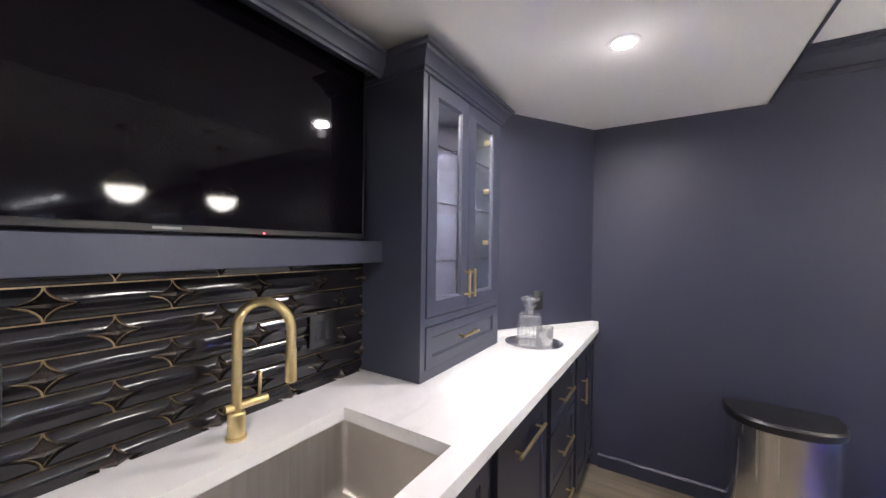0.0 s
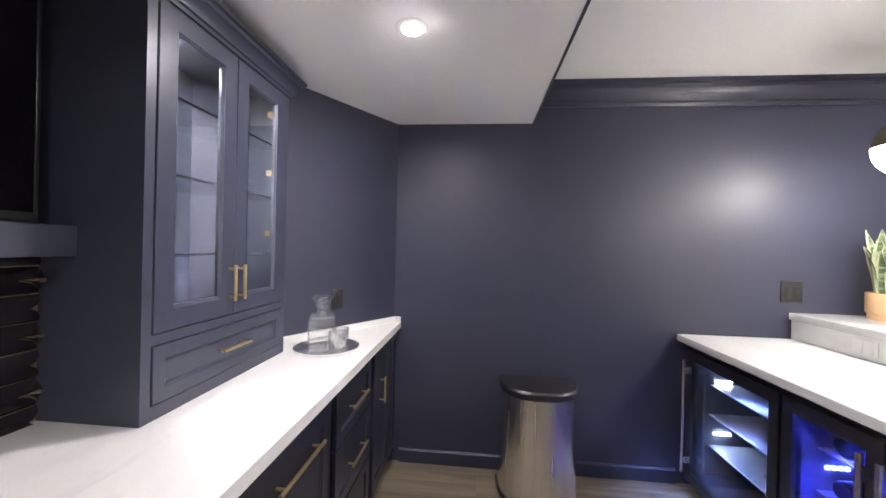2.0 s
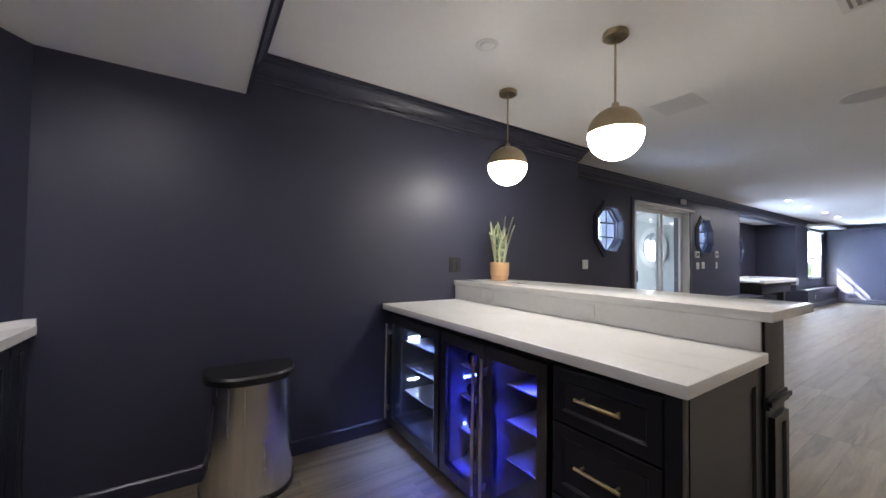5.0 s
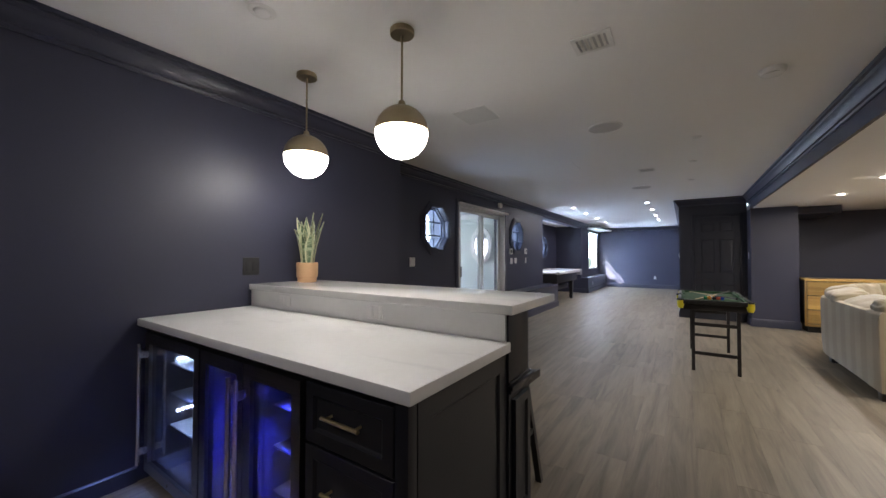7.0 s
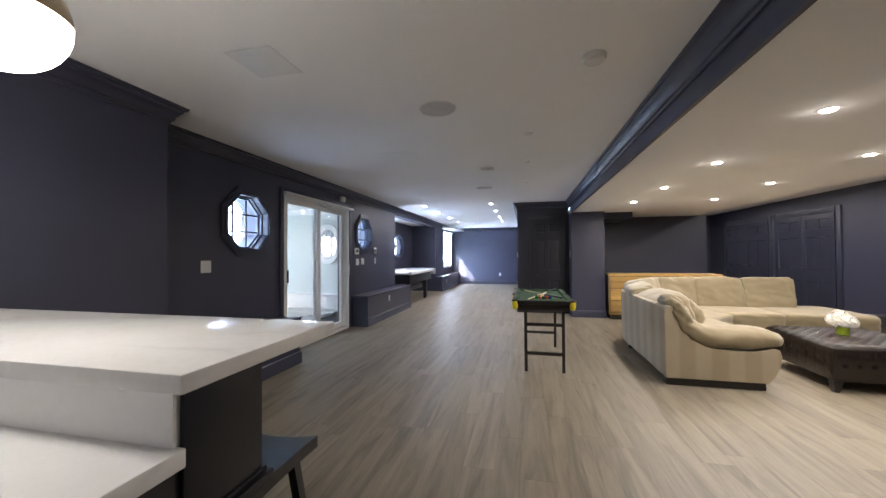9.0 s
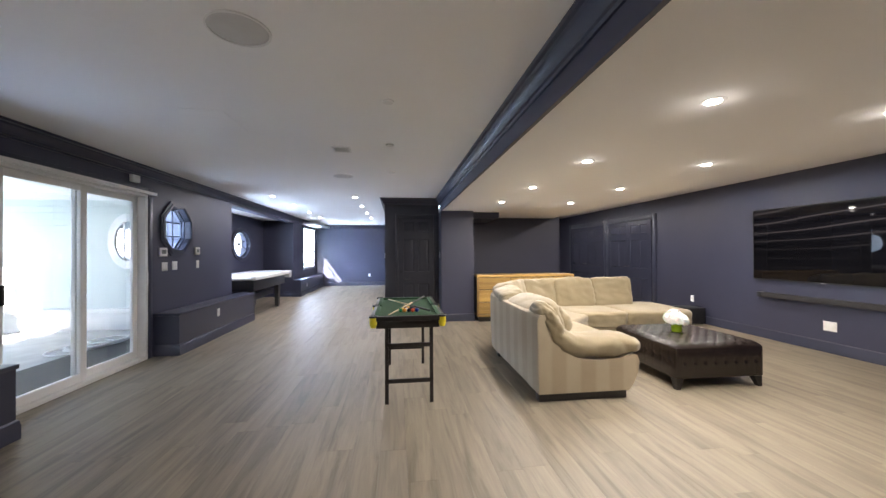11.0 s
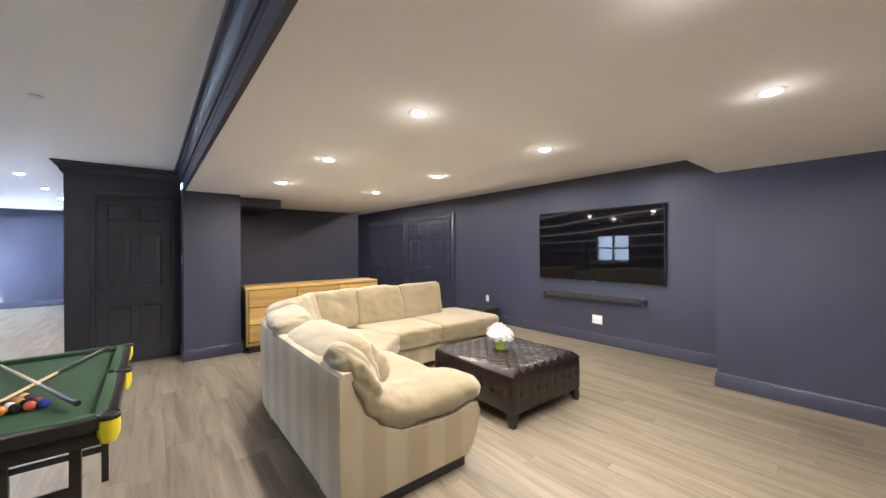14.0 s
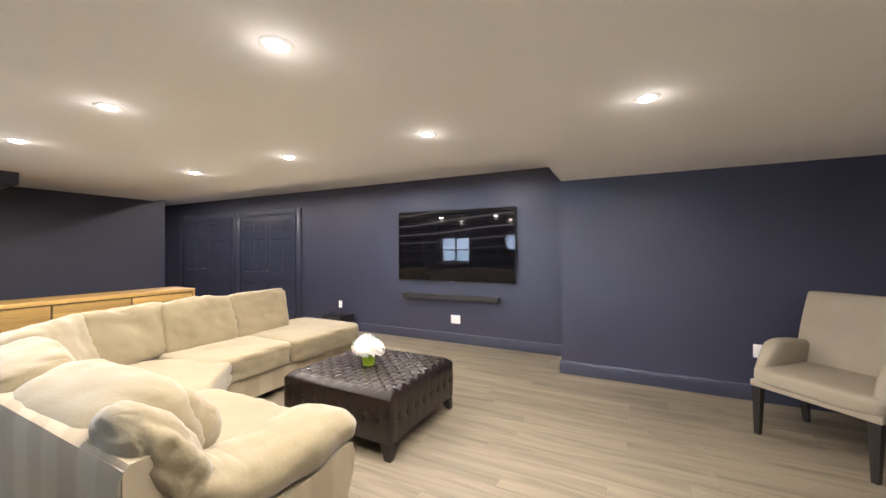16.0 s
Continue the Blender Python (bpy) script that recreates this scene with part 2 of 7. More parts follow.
def pillow(bm, centre, size, rot=(0, 0, 0), p=4.0, cuts=8, lump=0.0, seed=0.0, sag=None):
    """A soft rounded block: a cube blown towards a superellipsoid, with lumps."""
    t = bmesh.new()
    bmesh.ops.create_cube(t, size=2.0)
    bmesh.ops.subdivide_edges(t, edges=t.edges, cuts=cuts, use_grid_fill=True)
    m = pose(*centre, *rot)
    idx = {}
    for v in t.verts:
        u = [math.sin(c * math.pi / 2 * 0.92) / math.sin(math.pi / 2 * 0.92) for c in v.co]
        big = max(abs(c) for c in u)
        s = big / (sum(abs(c) ** p for c in u) ** (1 / p) + 1e-9)
        q = Vector((u[0] * s * size[0] / 2, u[1] * s * size[1] / 2, u[2] * s * size[2] / 2))
        if sag:
            q = sag(q)
        if lump:
            d = noise.noise(Vector((q.x * 4 + seed, q.y * 4, q.z * 4))) * lump + noise.noise(Vector((q.x * 11 + seed, q.y * 11, q.z * 11 + 3))) * lump * 0.4
            q += q.normalized() * d
        idx[v.index] = bm.verts.new(m @ q)
    for f in t.faces:
        bm.faces.new([idx[v.index] for v in f.verts])
    t.free()
    return bm


def ring_panel(bm, outer, inner, axis, a, b):
    """A slab with a hole: matched outlines in the two other axes, extruded along axis from a to b."""
    def at(p, w):
        v = list(p)
        v.insert("xyz".index(axis), w)
        return v
    o0, o1, i0, i1 = ([bm.verts.new(at(p, w)) for p in pts] for pts, w in ((outer, a), (outer, b), (inner, a), (inner, b)))
    n = len(outer)
    for k in range(n):
        j = (k + 1) % n
        bm.faces.new([o0[k], o0[j], i0[j], i0[k]])
        bm.faces.new([o1[k], i1[k], i1[j], o1[j]])
        bm.faces.new([i0[k], i0[j], i1[j], i1[k]])
        bm.faces.new([o0[k], o1[k], o1[j], o0[j]])
    return bm


def ngon(cx, cz, rx, rz, n, start=0.0):
    return [(cx + rx * math.cos(start + 2 * math.pi * k / n), cz + rz * math.sin(start + 2 * math.pi * k / n)) for k in range(n)]


def square_round(cx, cz, h, pts, v=None):
    """Points of a rectangle round (cx, cz), on the same angles as pts."""
    v = v or h
    out = []
    for x, z in pts:
        dx, dz = x - cx, z - cz
        s = 1 / max(abs(dx) / h, abs(dz) / v)
        out.append((cx + dx * s, cz + dz * s))
    return out


# ---- the shell of the place ----
MAIN_Z, LOW_Z, BAR_Z, T = 2.445, 2.155, 2.21, 0.12
XW, YN1, YN2, XJ, XE = -0.92, 2.765, 3.2, 3.75, 17.3
YS, YJ, XJS = -5.62, -4.95, 4.88
YB = -0.85

structure("floor_slab", bx((XW - 0.3, YS - 0.3, -0.2), (XE + 0.3, 4.4, -0.012)), mat("screed", (0.06, 0.055, 0.05), 0.8), "grey screed under the floor planks", "floor")

# ceilings
structure("ceiling_main", bx((0.59, YB, MAIN_Z), (XE, YN2, MAIN_Z + 0.1)), CEIL, "matt white painted ceiling over the long room", "ceiling")
structure("ceiling_low", box(bx((0.59, -3.75, LOW_Z), (10.8, YB, LOW_Z + 0.1)), (XW, YJ, LOW_Z), (XJS, -3.75, LOW_Z + 0.1)), CEIL, "matt white low ceiling over the lounge", "ceiling")
structure("ceiling_bar", bx((XW, -4.0, BAR_Z), (0.59, YN1, BAR_Z + 0.1)), CEIL, "matt white dropped ceiling over the bar counter", "ceiling")
structure("ceiling_raised", bx((XJS, YS, 2.48), (14.4, -3.65, 2.58)), CEIL, "matt white raised ceiling strip by the screen wall", "ceiling")
structure("ceiling_step", box(box(bx((XJS, -3.75, LOW_Z + 0.1), (10.8, -3.65, 2.58)), (XJS - 0.1, YJ, LOW_Z + 0.1), (XJS, -3.75, 2.58)), (10.92, -3.9, LOW_Z), (14.4, -3.8, 2.479)), CEIL, "white step between two ceiling heights", "ceiling")
structure("beam_fascia", bx((0.59, YB - 0.1, LOW_Z + 0.1), (9.8, YB - 0.0, MAIN_Z + 0.1)), NAVY, "navy painted face of the dropped ceiling", "beam")
structure("beam_edge", bx((0.59, YB - 0.002, LOW_Z - 0.001), (9.37, YB + 0.025, LOW_Z + 0.11)), NAVY, "navy painted lower edge of the dropped ceiling", "beam")
structure("bar_edge", bx((0.587, YB + 0.03, BAR_Z - 0.003), (0.599, YN1 - 0.001, BAR_Z + 0.099)), NAVY_TRIM, "navy painted lower edge of the bar's dropped ceiling", "beam")
structure("bar_fascia", bx((0.50, YB, BAR_Z + 0.1), (0.588, YN1, MAIN_Z + 0.1)), NAVY, "navy painted face of the bar's dropped ceiling", "beam")

# walls
structure("wall_west", bx((XW - T, YJ - T, 0), (XW, 2.3, MAIN_Z)), NAVY, "navy painted wall behind the bar counter", "wall")
bm = prism(nb(), [(XW, 1.775), (-0.275, YN1), (-0.275, YN1 + T), (XW - T, YN1 + T), (XW - T, 1.775)], "z", 0, MAIN_Z)
structure("wall_diagonal", bm, NAVY, "navy painted wall running at a slant", "wall")
structure("wall_north_bar", bx((-0.275, YN1, 0), (XJ, YN2 + 0.3, MAIN_Z)), NAVY, "navy painted wall of the bar with satin sheen", "wall")

OCT = [(5.07, 1.675, 0.355), (8.11, 1.70, 0.355)]
OCT_IN = 0.31
DOOR_X0, DOOR_X1, DOOR_Z = 5.68, 7.48, 2.12
NICHE_X0, NICHE_X1, NICHE_Z, NICHE_Y = 9.85, 14.0, 2.267, 4.07
WIN = (15.24, 16.85, 0.78, 2.24)
NT = 0.32
bm = nb()
lo, hi = YN2, YN2 + NT
for x0, x1, z0, z1 in ((XJ, 4.62, 0, MAIN_Z), (5.52, DOOR_X0, 0, MAIN_Z), (DOOR_X0, DOOR_X1, DOOR_Z, MAIN_Z), (DOOR_X1, 7.66, 0, MAIN_Z),
                       (8.56, NICHE_X0, 0, MAIN_Z), (4.62, 5.52, 0, 1.225), (4.62, 5.52, 2.125, MAIN_Z), (7.66, 8.56, 0, 1.25), (7.66, 8.56, 2.15, MAIN_Z)):
    box(bm, (x0, lo, z0), (x1, YN2 + 0.15 if 5.5 < x0 < 7.6 else hi, z1))
for cx, cz, r in OCT:
    inner = ngon(cx, cz, OCT_IN / math.cos(math.pi / 8), OCT_IN / math.cos(math.pi / 8), 8, math.pi / 8)
    inner = [p for a, b in zip(inner, inner[1:] + inner[:1]) for p in (a, ((a[0] + b[0]) / 2, (a[1] + b[1]) / 2))]
    ang = sorted(inner, key=lambda p: math.atan2(p[1] - cz, p[0] - cx))
    diag = [(cx + 0.45 * s, cz + 0.45 * u) for s, u in ((1, 1), (-1, 1), (-1, -1), (1, -1))]
    outer = square_round(cx, cz, 0.45, ang)
    outer = [min(diag, key=lambda d: (d[0] - o[0]) ** 2 + (d[1] - o[1]) ** 2) if abs(abs(o[0] - cx) - abs(o[1] - cz)) < 0.02 else o for o in outer]
    ring_panel(bm, outer, ang, "y", lo, hi)
structure("wall_north", bm, NAVY, "navy painted wall with octagonal windows and a sliding door", "wall")
structure("wall_niche_header", bx((NICHE_X0, YN2, NICHE_Z), (NICHE_X1, YN2 + 0.2, MAIN_Z)), NAVY, "navy painted header over the games niche", "wall")
bm = nb()
for x0, x1, z0, z1 in ((NICHE_X1, WIN[0], 0, MAIN_Z), (WIN[1], XE, 0, MAIN_Z), (WIN[0], WIN[1], 0, WIN[2]), (WIN[0], WIN[1], WIN[3], MAIN_Z)):
    box(bm, (x0, YN2, z0), (x1, YN2 + 0.2, z1))
structure("wall_north_far", bm, NAVY, "navy painted wall with a bright sash window", "wall")
structure("wall_east", bx((XE, 0.2, 0), (XE + T, YN2 + 0.2, MAIN_Z)), NAVY, "navy painted wall at the end of the long room", "wall")

# niche with its oval window
OV = (12.45, 1.565, 0.50, 0.35)
NW = (10.15, 11.55, 0.85, 1.95)
bm = nb()
ell = ngon(OV[0], OV[1], OV[2], OV[3], 48)
X0, X1 = OV[0] - 0.7, OV[0] + 0.7
outer = square_round(OV[0], OV[1], 0.7, ell, 0.5)
for s in ((1, 1), (-1, 1), (-1, -1), (1, -1)):
    c = (OV[0] + 0.7 * s[0], OV[1] + 0.5 * s[1])
    k = min(range(48), key=lambda i: (outer[i][0] - c[0]) ** 2 + (outer[i][1] - c[1]) ** 2)
    outer[k] = c
ring_panel(bm, outer, ell, "y", NICHE_Y, NICHE_Y + 0.2)
for x0, x1, z0, z1 in ((NICHE_X0 - 0.1, NW[0], 0, 2.4), (NW[1], X0, 0, 2.4), (NW[0], NW[1], 0, NW[2]), (NW[0], NW[1], NW[3], 2.4), (X1, NICHE_X1 + 0.1, 0, 2.4), (X0, X1, 0, OV[1] - 0.5), (X0, X1, OV[1] + 0.5, 2.4)):
    box(bm, (x0, NICHE_Y, z0), (x1, NICHE_Y + 0.2, z1))
structure("wall_niche_back", bm, NAVY, "navy painted niche wall with an oval window", "wall")
structure("wall_niche_east", bx((NICHE_X1, YN2 + 0.2, 0), (NICHE_X1 + T, NICHE_Y, 2.4)), NAVY, "navy painted side wall of the niche", "wall")
structure("wall_niche_west", bx((NICHE_X0 - T, YN2 + NT, 0), (NICHE_X0, NICHE_Y, 2.4)), NAVY, "navy painted side wall of the niche", "wall")
structure("ceiling_niche", bx((NICHE_X0, YN2 + 0.2, 2.33), (NICHE_X1, NICHE_Y, 2.43)), CEIL, "white ceiling of the games niche", "ceiling")

# closet block, pillar, lounge walls
structure("wall_closet", bx((9.8, YB + 0.02, 0), (XE, 0.27, MAIN_Z)), DARKDOOR, "dark painted closet block with a panel door", "wall")
structure("wall_pillar", bx((9.37, -1.465, 0), (10.8, YB + 0.02, LOW_Z)), NAVY, "navy painted wall end beside the closet", "wall")
structure("wall_alcove", box(bx((10.8, -3.9, 0), (10.92, -1.465, LOW_Z)), (10.8, -3.9, LOW_Z), (10.92, -3.65, 2.479)), NAVY, "navy painted back wall of the alcove", "wall")
structure("wall_alcove_return", bx((10.92, -3.9, 0), (14.4, -3.8, LOW_Z)), NAVY, "navy painted wall of the passage", "wall")
structure("wall_passage_end", bx((14.4, YS, 0), (14.5, -3.8, 2.48)), NAVY, "navy painted end wall of the passage", "wall")
structure("wall_south_screen", bx((XJS, YS - T, 0), (14.5, YS, 2.48)), NAVY, "navy painted wall with the wall screen", "wall")
structure("wall_south", bx((XW, YS - T, 0), (XJS, YJ, 2.48)), NAVY, "navy painted wall standing proud of the screen wall", "wall")
structure("duct_box", bx((9.6, -2.05, 2.03), (10.8, -1.465, LOW_Z), 0.004), NAVY, "navy painted boxed duct under the ceiling", "duct")

# unseen slabs outside, added to cut the sun that enters these windows
structure("eave_far", bx((14.2, YN2 + 0.2, 2.42), (17.8, YN2 + 0.48, 2.52)), WHITE, "unseen white slab added to cut the sun at the window", "eave")
structure("eave_niche", bx((9.75, NICHE_Y + 0.2, 2.42), (14.2, NICHE_Y + 1.1, 2.52)), WHITE, "unseen white slab added to keep sun off the niche windows", "eave")

# low ledges along the north wall
def ledge(name, x0, x1, y0, z, label):
    bm = bx((x0, y0, 0), (x1, YN2, z - 0.035))
    box(bm, (x0 - 0.012, y0 - 0.012, z - 0.035), (x1 + 0.012, YN2, z), 0.005)
    structure(name, bm, NAVY_TRIM, label, "ledge")


ledge("ledge_1", XJ, 5.43, 2.78, 0.55, "navy painted boxed ledge under an octagonal window")
ledge("ledge_2", 7.60, 10.08, 2.885, 0.556, "navy painted boxed ledge under an octagonal window")
ledge("ledge_3", 13.9, XE, 2.95, 0.51, "navy painted boxed window seat ledge")

# crown and baseboards
CROWN = [(0, 0.0), (0, -0.135), (0.012, -0.135), (0.018, -0.118), (0.03, -0.112), (0.036, -0.085), (0.06, -0.05), (0.068, -0.045), (0.074, -0.026), (0.092, -0.020), (0.098, 0.0)]


def crown(name, path, z, s=1.0):
    structure(name, sweep(nb(), path, [(o * s, z - 0.002 + h * s) for o, h in CROWN]), NAVY_TRIM, "navy painted crown moulding", "crown moulding", 40)


crown("crown_north", [(0.588, YB + 0.1), (0.588, YN1), (XJ, YN1), (XJ, YN2), (XE, YN2), (XE, 0.27), (9.8, 0.27), (9.8, YB), (0.7, YB)], MAIN_Z)
BASE_LOW = [(0, 0), (0.014, 0), (0.014, 0.078), (0.005, 0.088), (0, 0.088)]
BASE = [(0, 0), (0.018, 0), (0.018, 0.105), (0.014, 0.113), (0.014, 0.128), (0.006, 0.142), (0, 0.145)]


def baseboard(name, path, profile=BASE):
    structure(name, sweep(nb(), path, profile), NAVY_TRIM, "navy painted baseboard with a moulded top", "baseboard", 40)


baseboard("baseboard_1", [(-0.22, YN1), (1.5, YN1)], BASE_LOW)
baseboard("baseboard_2", [(2.4, YN1), (XJ, YN1), (XJ, 2.78), (5.43, 2.78), (5.43, YN2), (5.60, YN2)])
baseboard("baseboard_3", [(7.60, YN2), (7.60, 2.885), (10.08, 2.885), (10.08, YN2)])
baseboard("baseboard_4", [(NICHE_X0, NICHE_Y), (NICHE_X1, NICHE_Y), (NICHE_X1, YN2), (13.9, YN2), (13.9, 2.95), (XE, 2.95), (XE, 0.27), (9.8, 0.27)])
baseboard("baseboard_5", [(9.8, YB + 0.02), (9.37, YB + 0.02), (9.37, -1.465), (10.8, -1.465), (10.8, -3.9)])
baseboard("baseboard_6", [(9.665, YS), (XJS, YS), (XJS, YJ), (XW, YJ)])

# ---- ceiling fixtures ----
def downlight(x, y, z, lit=True, warm=True):
    d = thing("recessed_downlight", (x, y, z), "lit recessed ceiling downlight with white trim" if lit else "unlit recessed ceiling downlight with white trim", "downlight", "recessed downlights")
    part("trim_ring", lathe(nb(), [(0.040, -0.002), (0.040, -0.004), (0.058, -0.004), (0.062, -0.002), (0.064, -0.001)], n=28), WHITE, d, local=True)
    part("lens", lathe(nb(), [(0.040, -0.003), (0.036, -0.008), (0.026, -0.011), (0.012, -0.0125), (0.0, -0.013)], n=28), (CANGLOW if warm else CANGLOW_W) if lit else OFFLENS, d, "glowing lens" if lit else "", local=True)
    return d


SOUTH_CANS = [(x, y) for x in (4.15, 5.43, 6.74, 8.07) for y in (-1.66, -2.83)]
FAR_CANS = [(x, y) for x in (9.75, 11.15, 12.65, 14.1) for y in (0.85, 2.41)]
for x, y in SOUTH_CANS:
    downlight(x, y, LOW_Z)
    disc_lamp(x, y, LOW_Z - 0.024, CAN_W, WARM)
for x, y in FAR_CANS:
    downlight(x, y, MAIN_Z, True, False)
    disc_lamp(x, y, MAIN_Z - 0.024, CAN_COOL_W, NEUTRAL)
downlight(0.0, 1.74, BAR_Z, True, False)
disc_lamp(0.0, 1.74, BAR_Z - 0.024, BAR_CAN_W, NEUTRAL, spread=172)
# unseen downlights, added to brighten the screen wall and closet doors
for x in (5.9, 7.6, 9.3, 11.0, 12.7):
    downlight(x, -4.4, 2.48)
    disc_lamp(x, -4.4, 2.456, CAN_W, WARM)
# one more unseen downlight, added to even out the light on the counter
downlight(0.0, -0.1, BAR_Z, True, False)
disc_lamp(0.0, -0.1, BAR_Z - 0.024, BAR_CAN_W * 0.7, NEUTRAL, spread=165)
downlight(1.69, 1.87, MAIN_Z, False)


def pendant(x, y):
    p = thing("globe_pendant", (x, y, MAIN_Z), "lit globe pendant with brass cap and opal glass", "pendant lamp", "pendants over the bar")
    part("canopy", lathe(nb(), [(0.0, -0.03), (0.058, -0.03), (0.063, -0.026), (0.063, -0.004), (0.06, 0.0)], n=32), AGED, p, "antique brass canopy", local=True)
    part("rod", lathe(nb(), [(0.0055, -0.405), (0.0055, -0.03)], n=12), AGED, p, local=True)
    R, c = 0.138, -0.537
    part("cap", lathe(nb(), [(R * math.cos(a), c + R * math.sin(a)) for a in [math.radians(q) for q in range(2, 84, 6)]] + [(0.02, c + R), (0.016, c + R + 0.025), (0.006, c + R + 0.03)], n=40), AGED, p, "antique brass half dome", local=True)
    g = part("globe", lathe(nb(), [(0.0, c - R)] + [(R * 0.985 * math.cos(a), c + R * 0.985 * math.sin(a)) for a in [math.radians(q) for q in range(-84, 3, 6)]], n=40), GLOBE, p, "glowing opal glass half globe", local=True)
    return p


pendant(2.182, 2.212)
pendant(2.172, 1.402)


# ---- shared joinery ----
def face_matrix(origin, u, w):
    """Local x runs along u, local y comes out of the front along w, z is up."""
    u, w = Vector(u), Vector(w)
    m = Matrix.Identity(4)
    for r in range(3):
        m[r][0], m[r][1], m[r][2], m[r][3] = u[r], w[r], (0, 0, 1)[r], origin[r]
    return m


def framed(W, H, stile=0.055, th=0.02, recess=0.009, hole=False, bead=0.008):
    """A shaker front: stiles and rails with a bead round a recessed panel, or round a hole for glass."""
    bm = nb()
    steps = [(0, 0), (0, th - 0.0015), (0.0015, th), (stile - 0.001, th), (stile, th - 0.002), (stile + bead * 0.5, th - 0.004), (stile + bead, th - recess)]
    if hole:
        steps.append((stile + bead, 0))
    rings = [[bm.verts.new((a, d, c)) for a, c in ((i, i), (W - i, i), (W - i, H - i), (i, H - i))] for i, d in steps]
    for p, q in zip(rings, rings[1:] + (rings[:1] if hole else [])):
        for k in range(4):
            bm.faces.new([p[k], p[(k + 1) % 4], q[(k + 1) % 4], q[k]])
    if not hole:
        bm.faces.new(rings[0][::-1])
        bm.faces.new(rings[-1])
    return bm


def bar_pull(parent, M, x, z, length, upright=False, m=None):
    """A bar handle on two posts; its middle is at x, z on the front."""
    h = length / 2
    ends = [(x, 0.045, z - h), (x, 0.045, z + h)] if upright else [(x - h, 0.045, z), (x + h, 0.045, z)]
    bm = tube(nb(), ends, 0.0062, 14)
    for s in (-0.78, 0.78):
        q = (x, z + s * h) if upright else (x + s * h, z)
        tube(bm, [(q[0], 0.016, q[1]), (q[0], 0.045, q[1])], 0.0045, 10)
    bm.transform(M)
    return part("handle", bm, m or BRASS, parent, "brushed brass bar handle" if not m else "steel bar handle")


def front(parent, name, M, x0, x1, z0, z1, material, stile=0.055, handle=None, upright=False, label=""):
    bm = framed(x1 - x0, z1 - z0, stile)
    bm.transform(M @ Matrix.Translation((x0, 0, z0)))
    d = part(name, bm, material, parent, label)
    if handle:
        bar_pull(d, M, handle[0], handle[1], handle[2], upright)
    return d


def panelled(W, H, cols, th=0.035):
    """A moulded panel door leaf: rows of raised panels with sloped borders, in the given number of columns."""
    st, mul = 0.10, 0.085
    pw = (W - 2 * st - (cols - 1) * mul) / cols
    rows = [(0.20, 0.70), (0.94, 1.60), (1.765, min(1.96, H - 0.10))]
    bm = bx((0, 0, 0), (W, th - 0.014, H))
    box(bm, (0, 0, 0), (st, th, H), 0.002, 1)
    box(bm, (W - st, 0, 0), (W, th, H), 0.002, 1)
    for z0, z1 in ((0, rows[0][0]), (rows[0][1], rows[1][0]), (rows[1][1], rows[2][0]), (rows[2][1], H)):
        box(bm, (st, 0, z0), (W - st, th, z1), 0.002, 1)
    for c in range(cols):
        x = st + c * (pw + mul)
        if c:
            for z0, z1 in rows:
                box(bm, (x - mul, 0, z0), (x, th, z1), 0.002, 1)
        for z0, z1 in rows:
            steps = [(0.0, th - 0.001), (0.010, th - 0.011), (0.020, th - 0.011), (0.046, th - 0.002), (0.052, th - 0.002)]
            rings = [[bm.verts.new((a, d, b)) for a, b in ((x + i, z0 + i), (x + pw - i, z0 + i), (x + pw - i, z1 - i), (x + i, z1 - i))] for i, d in steps]
            for p, q in zip(rings, rings[1:]):
                for k in range(4):
                    bm.faces.new([p[k], p[(k + 1) % 4], q[(k + 1) % 4], q[k]])
            bm.faces.new(rings[-1])
    return bm


# ---- bar counter along the west wall ----
Mw = face_matrix((-0.268, 0, 0), (0, 1, 0), (1, 0, 0))


def base_unit(y0, y1, label, name="base_cabinet"):
    c = thing(name, (-0.6, (y0 + y1) / 2, 0), label, "cabinet", "base cabinets under the bar counter")
    bm = bx((XW + 0.002, y0 + 0.001, 0.1), (-0.27, y1 - 0.001, 0.873))
    box(bm, (XW + 0.002, y0 + 0.001, 0.0), (-0.33, y1 - 0.001, 0.1))
    part("body", bm, SHADED_CAB, c)
    return c


c = base_unit(-0.9, -0.32, "navy shaker base cabinet with one door")
front(c, "door", Mw, -0.88, -0.34, 0.12, 0.86, SHADED_CAB, handle=(-0.6, 0.78, 0.26))
# sink unit, hollow for the bowl
c = thing("sink_cabinet", (-0.6, 0.45, 0), "navy shaker sink cabinet under the white quartz", "cabinet", "base cabinets under the bar counter")
bm = bx((XW + 0.002, -0.319, 0.0), (-0.33, 1.149, 0.6))
box(bm, (-0.33, -0.319, 0.1), (-0.27, 1.149, 0.6))
box(bm, (-0.296, -0.319, 0.6), (-0.27, 1.149, 0.873))
part("body", bm, SHADED_CAB, c)
front(c, "door", Mw, -0.30, 0.40, 0.12, 0.86, SHADED_CAB, handle=(0.28, 0.7, 0.16), upright=True)
front(c, "door", Mw, 0.41, 1.12, 0.12, 0.86, SHADED_CAB, handle=(0.52, 0.7, 0.16), upright=True)
c = base_unit(1.15, 1.70, "navy shaker base cabinet with a long brass pull")
front(c, "door", Mw, 1.18, 1.67, 0.12, 0.85, SHADED_CAB, handle=(1.435, 0.765, 0.27))
c = base_unit(1.70, 2.20, "navy shaker drawer cabinet with three drawers")
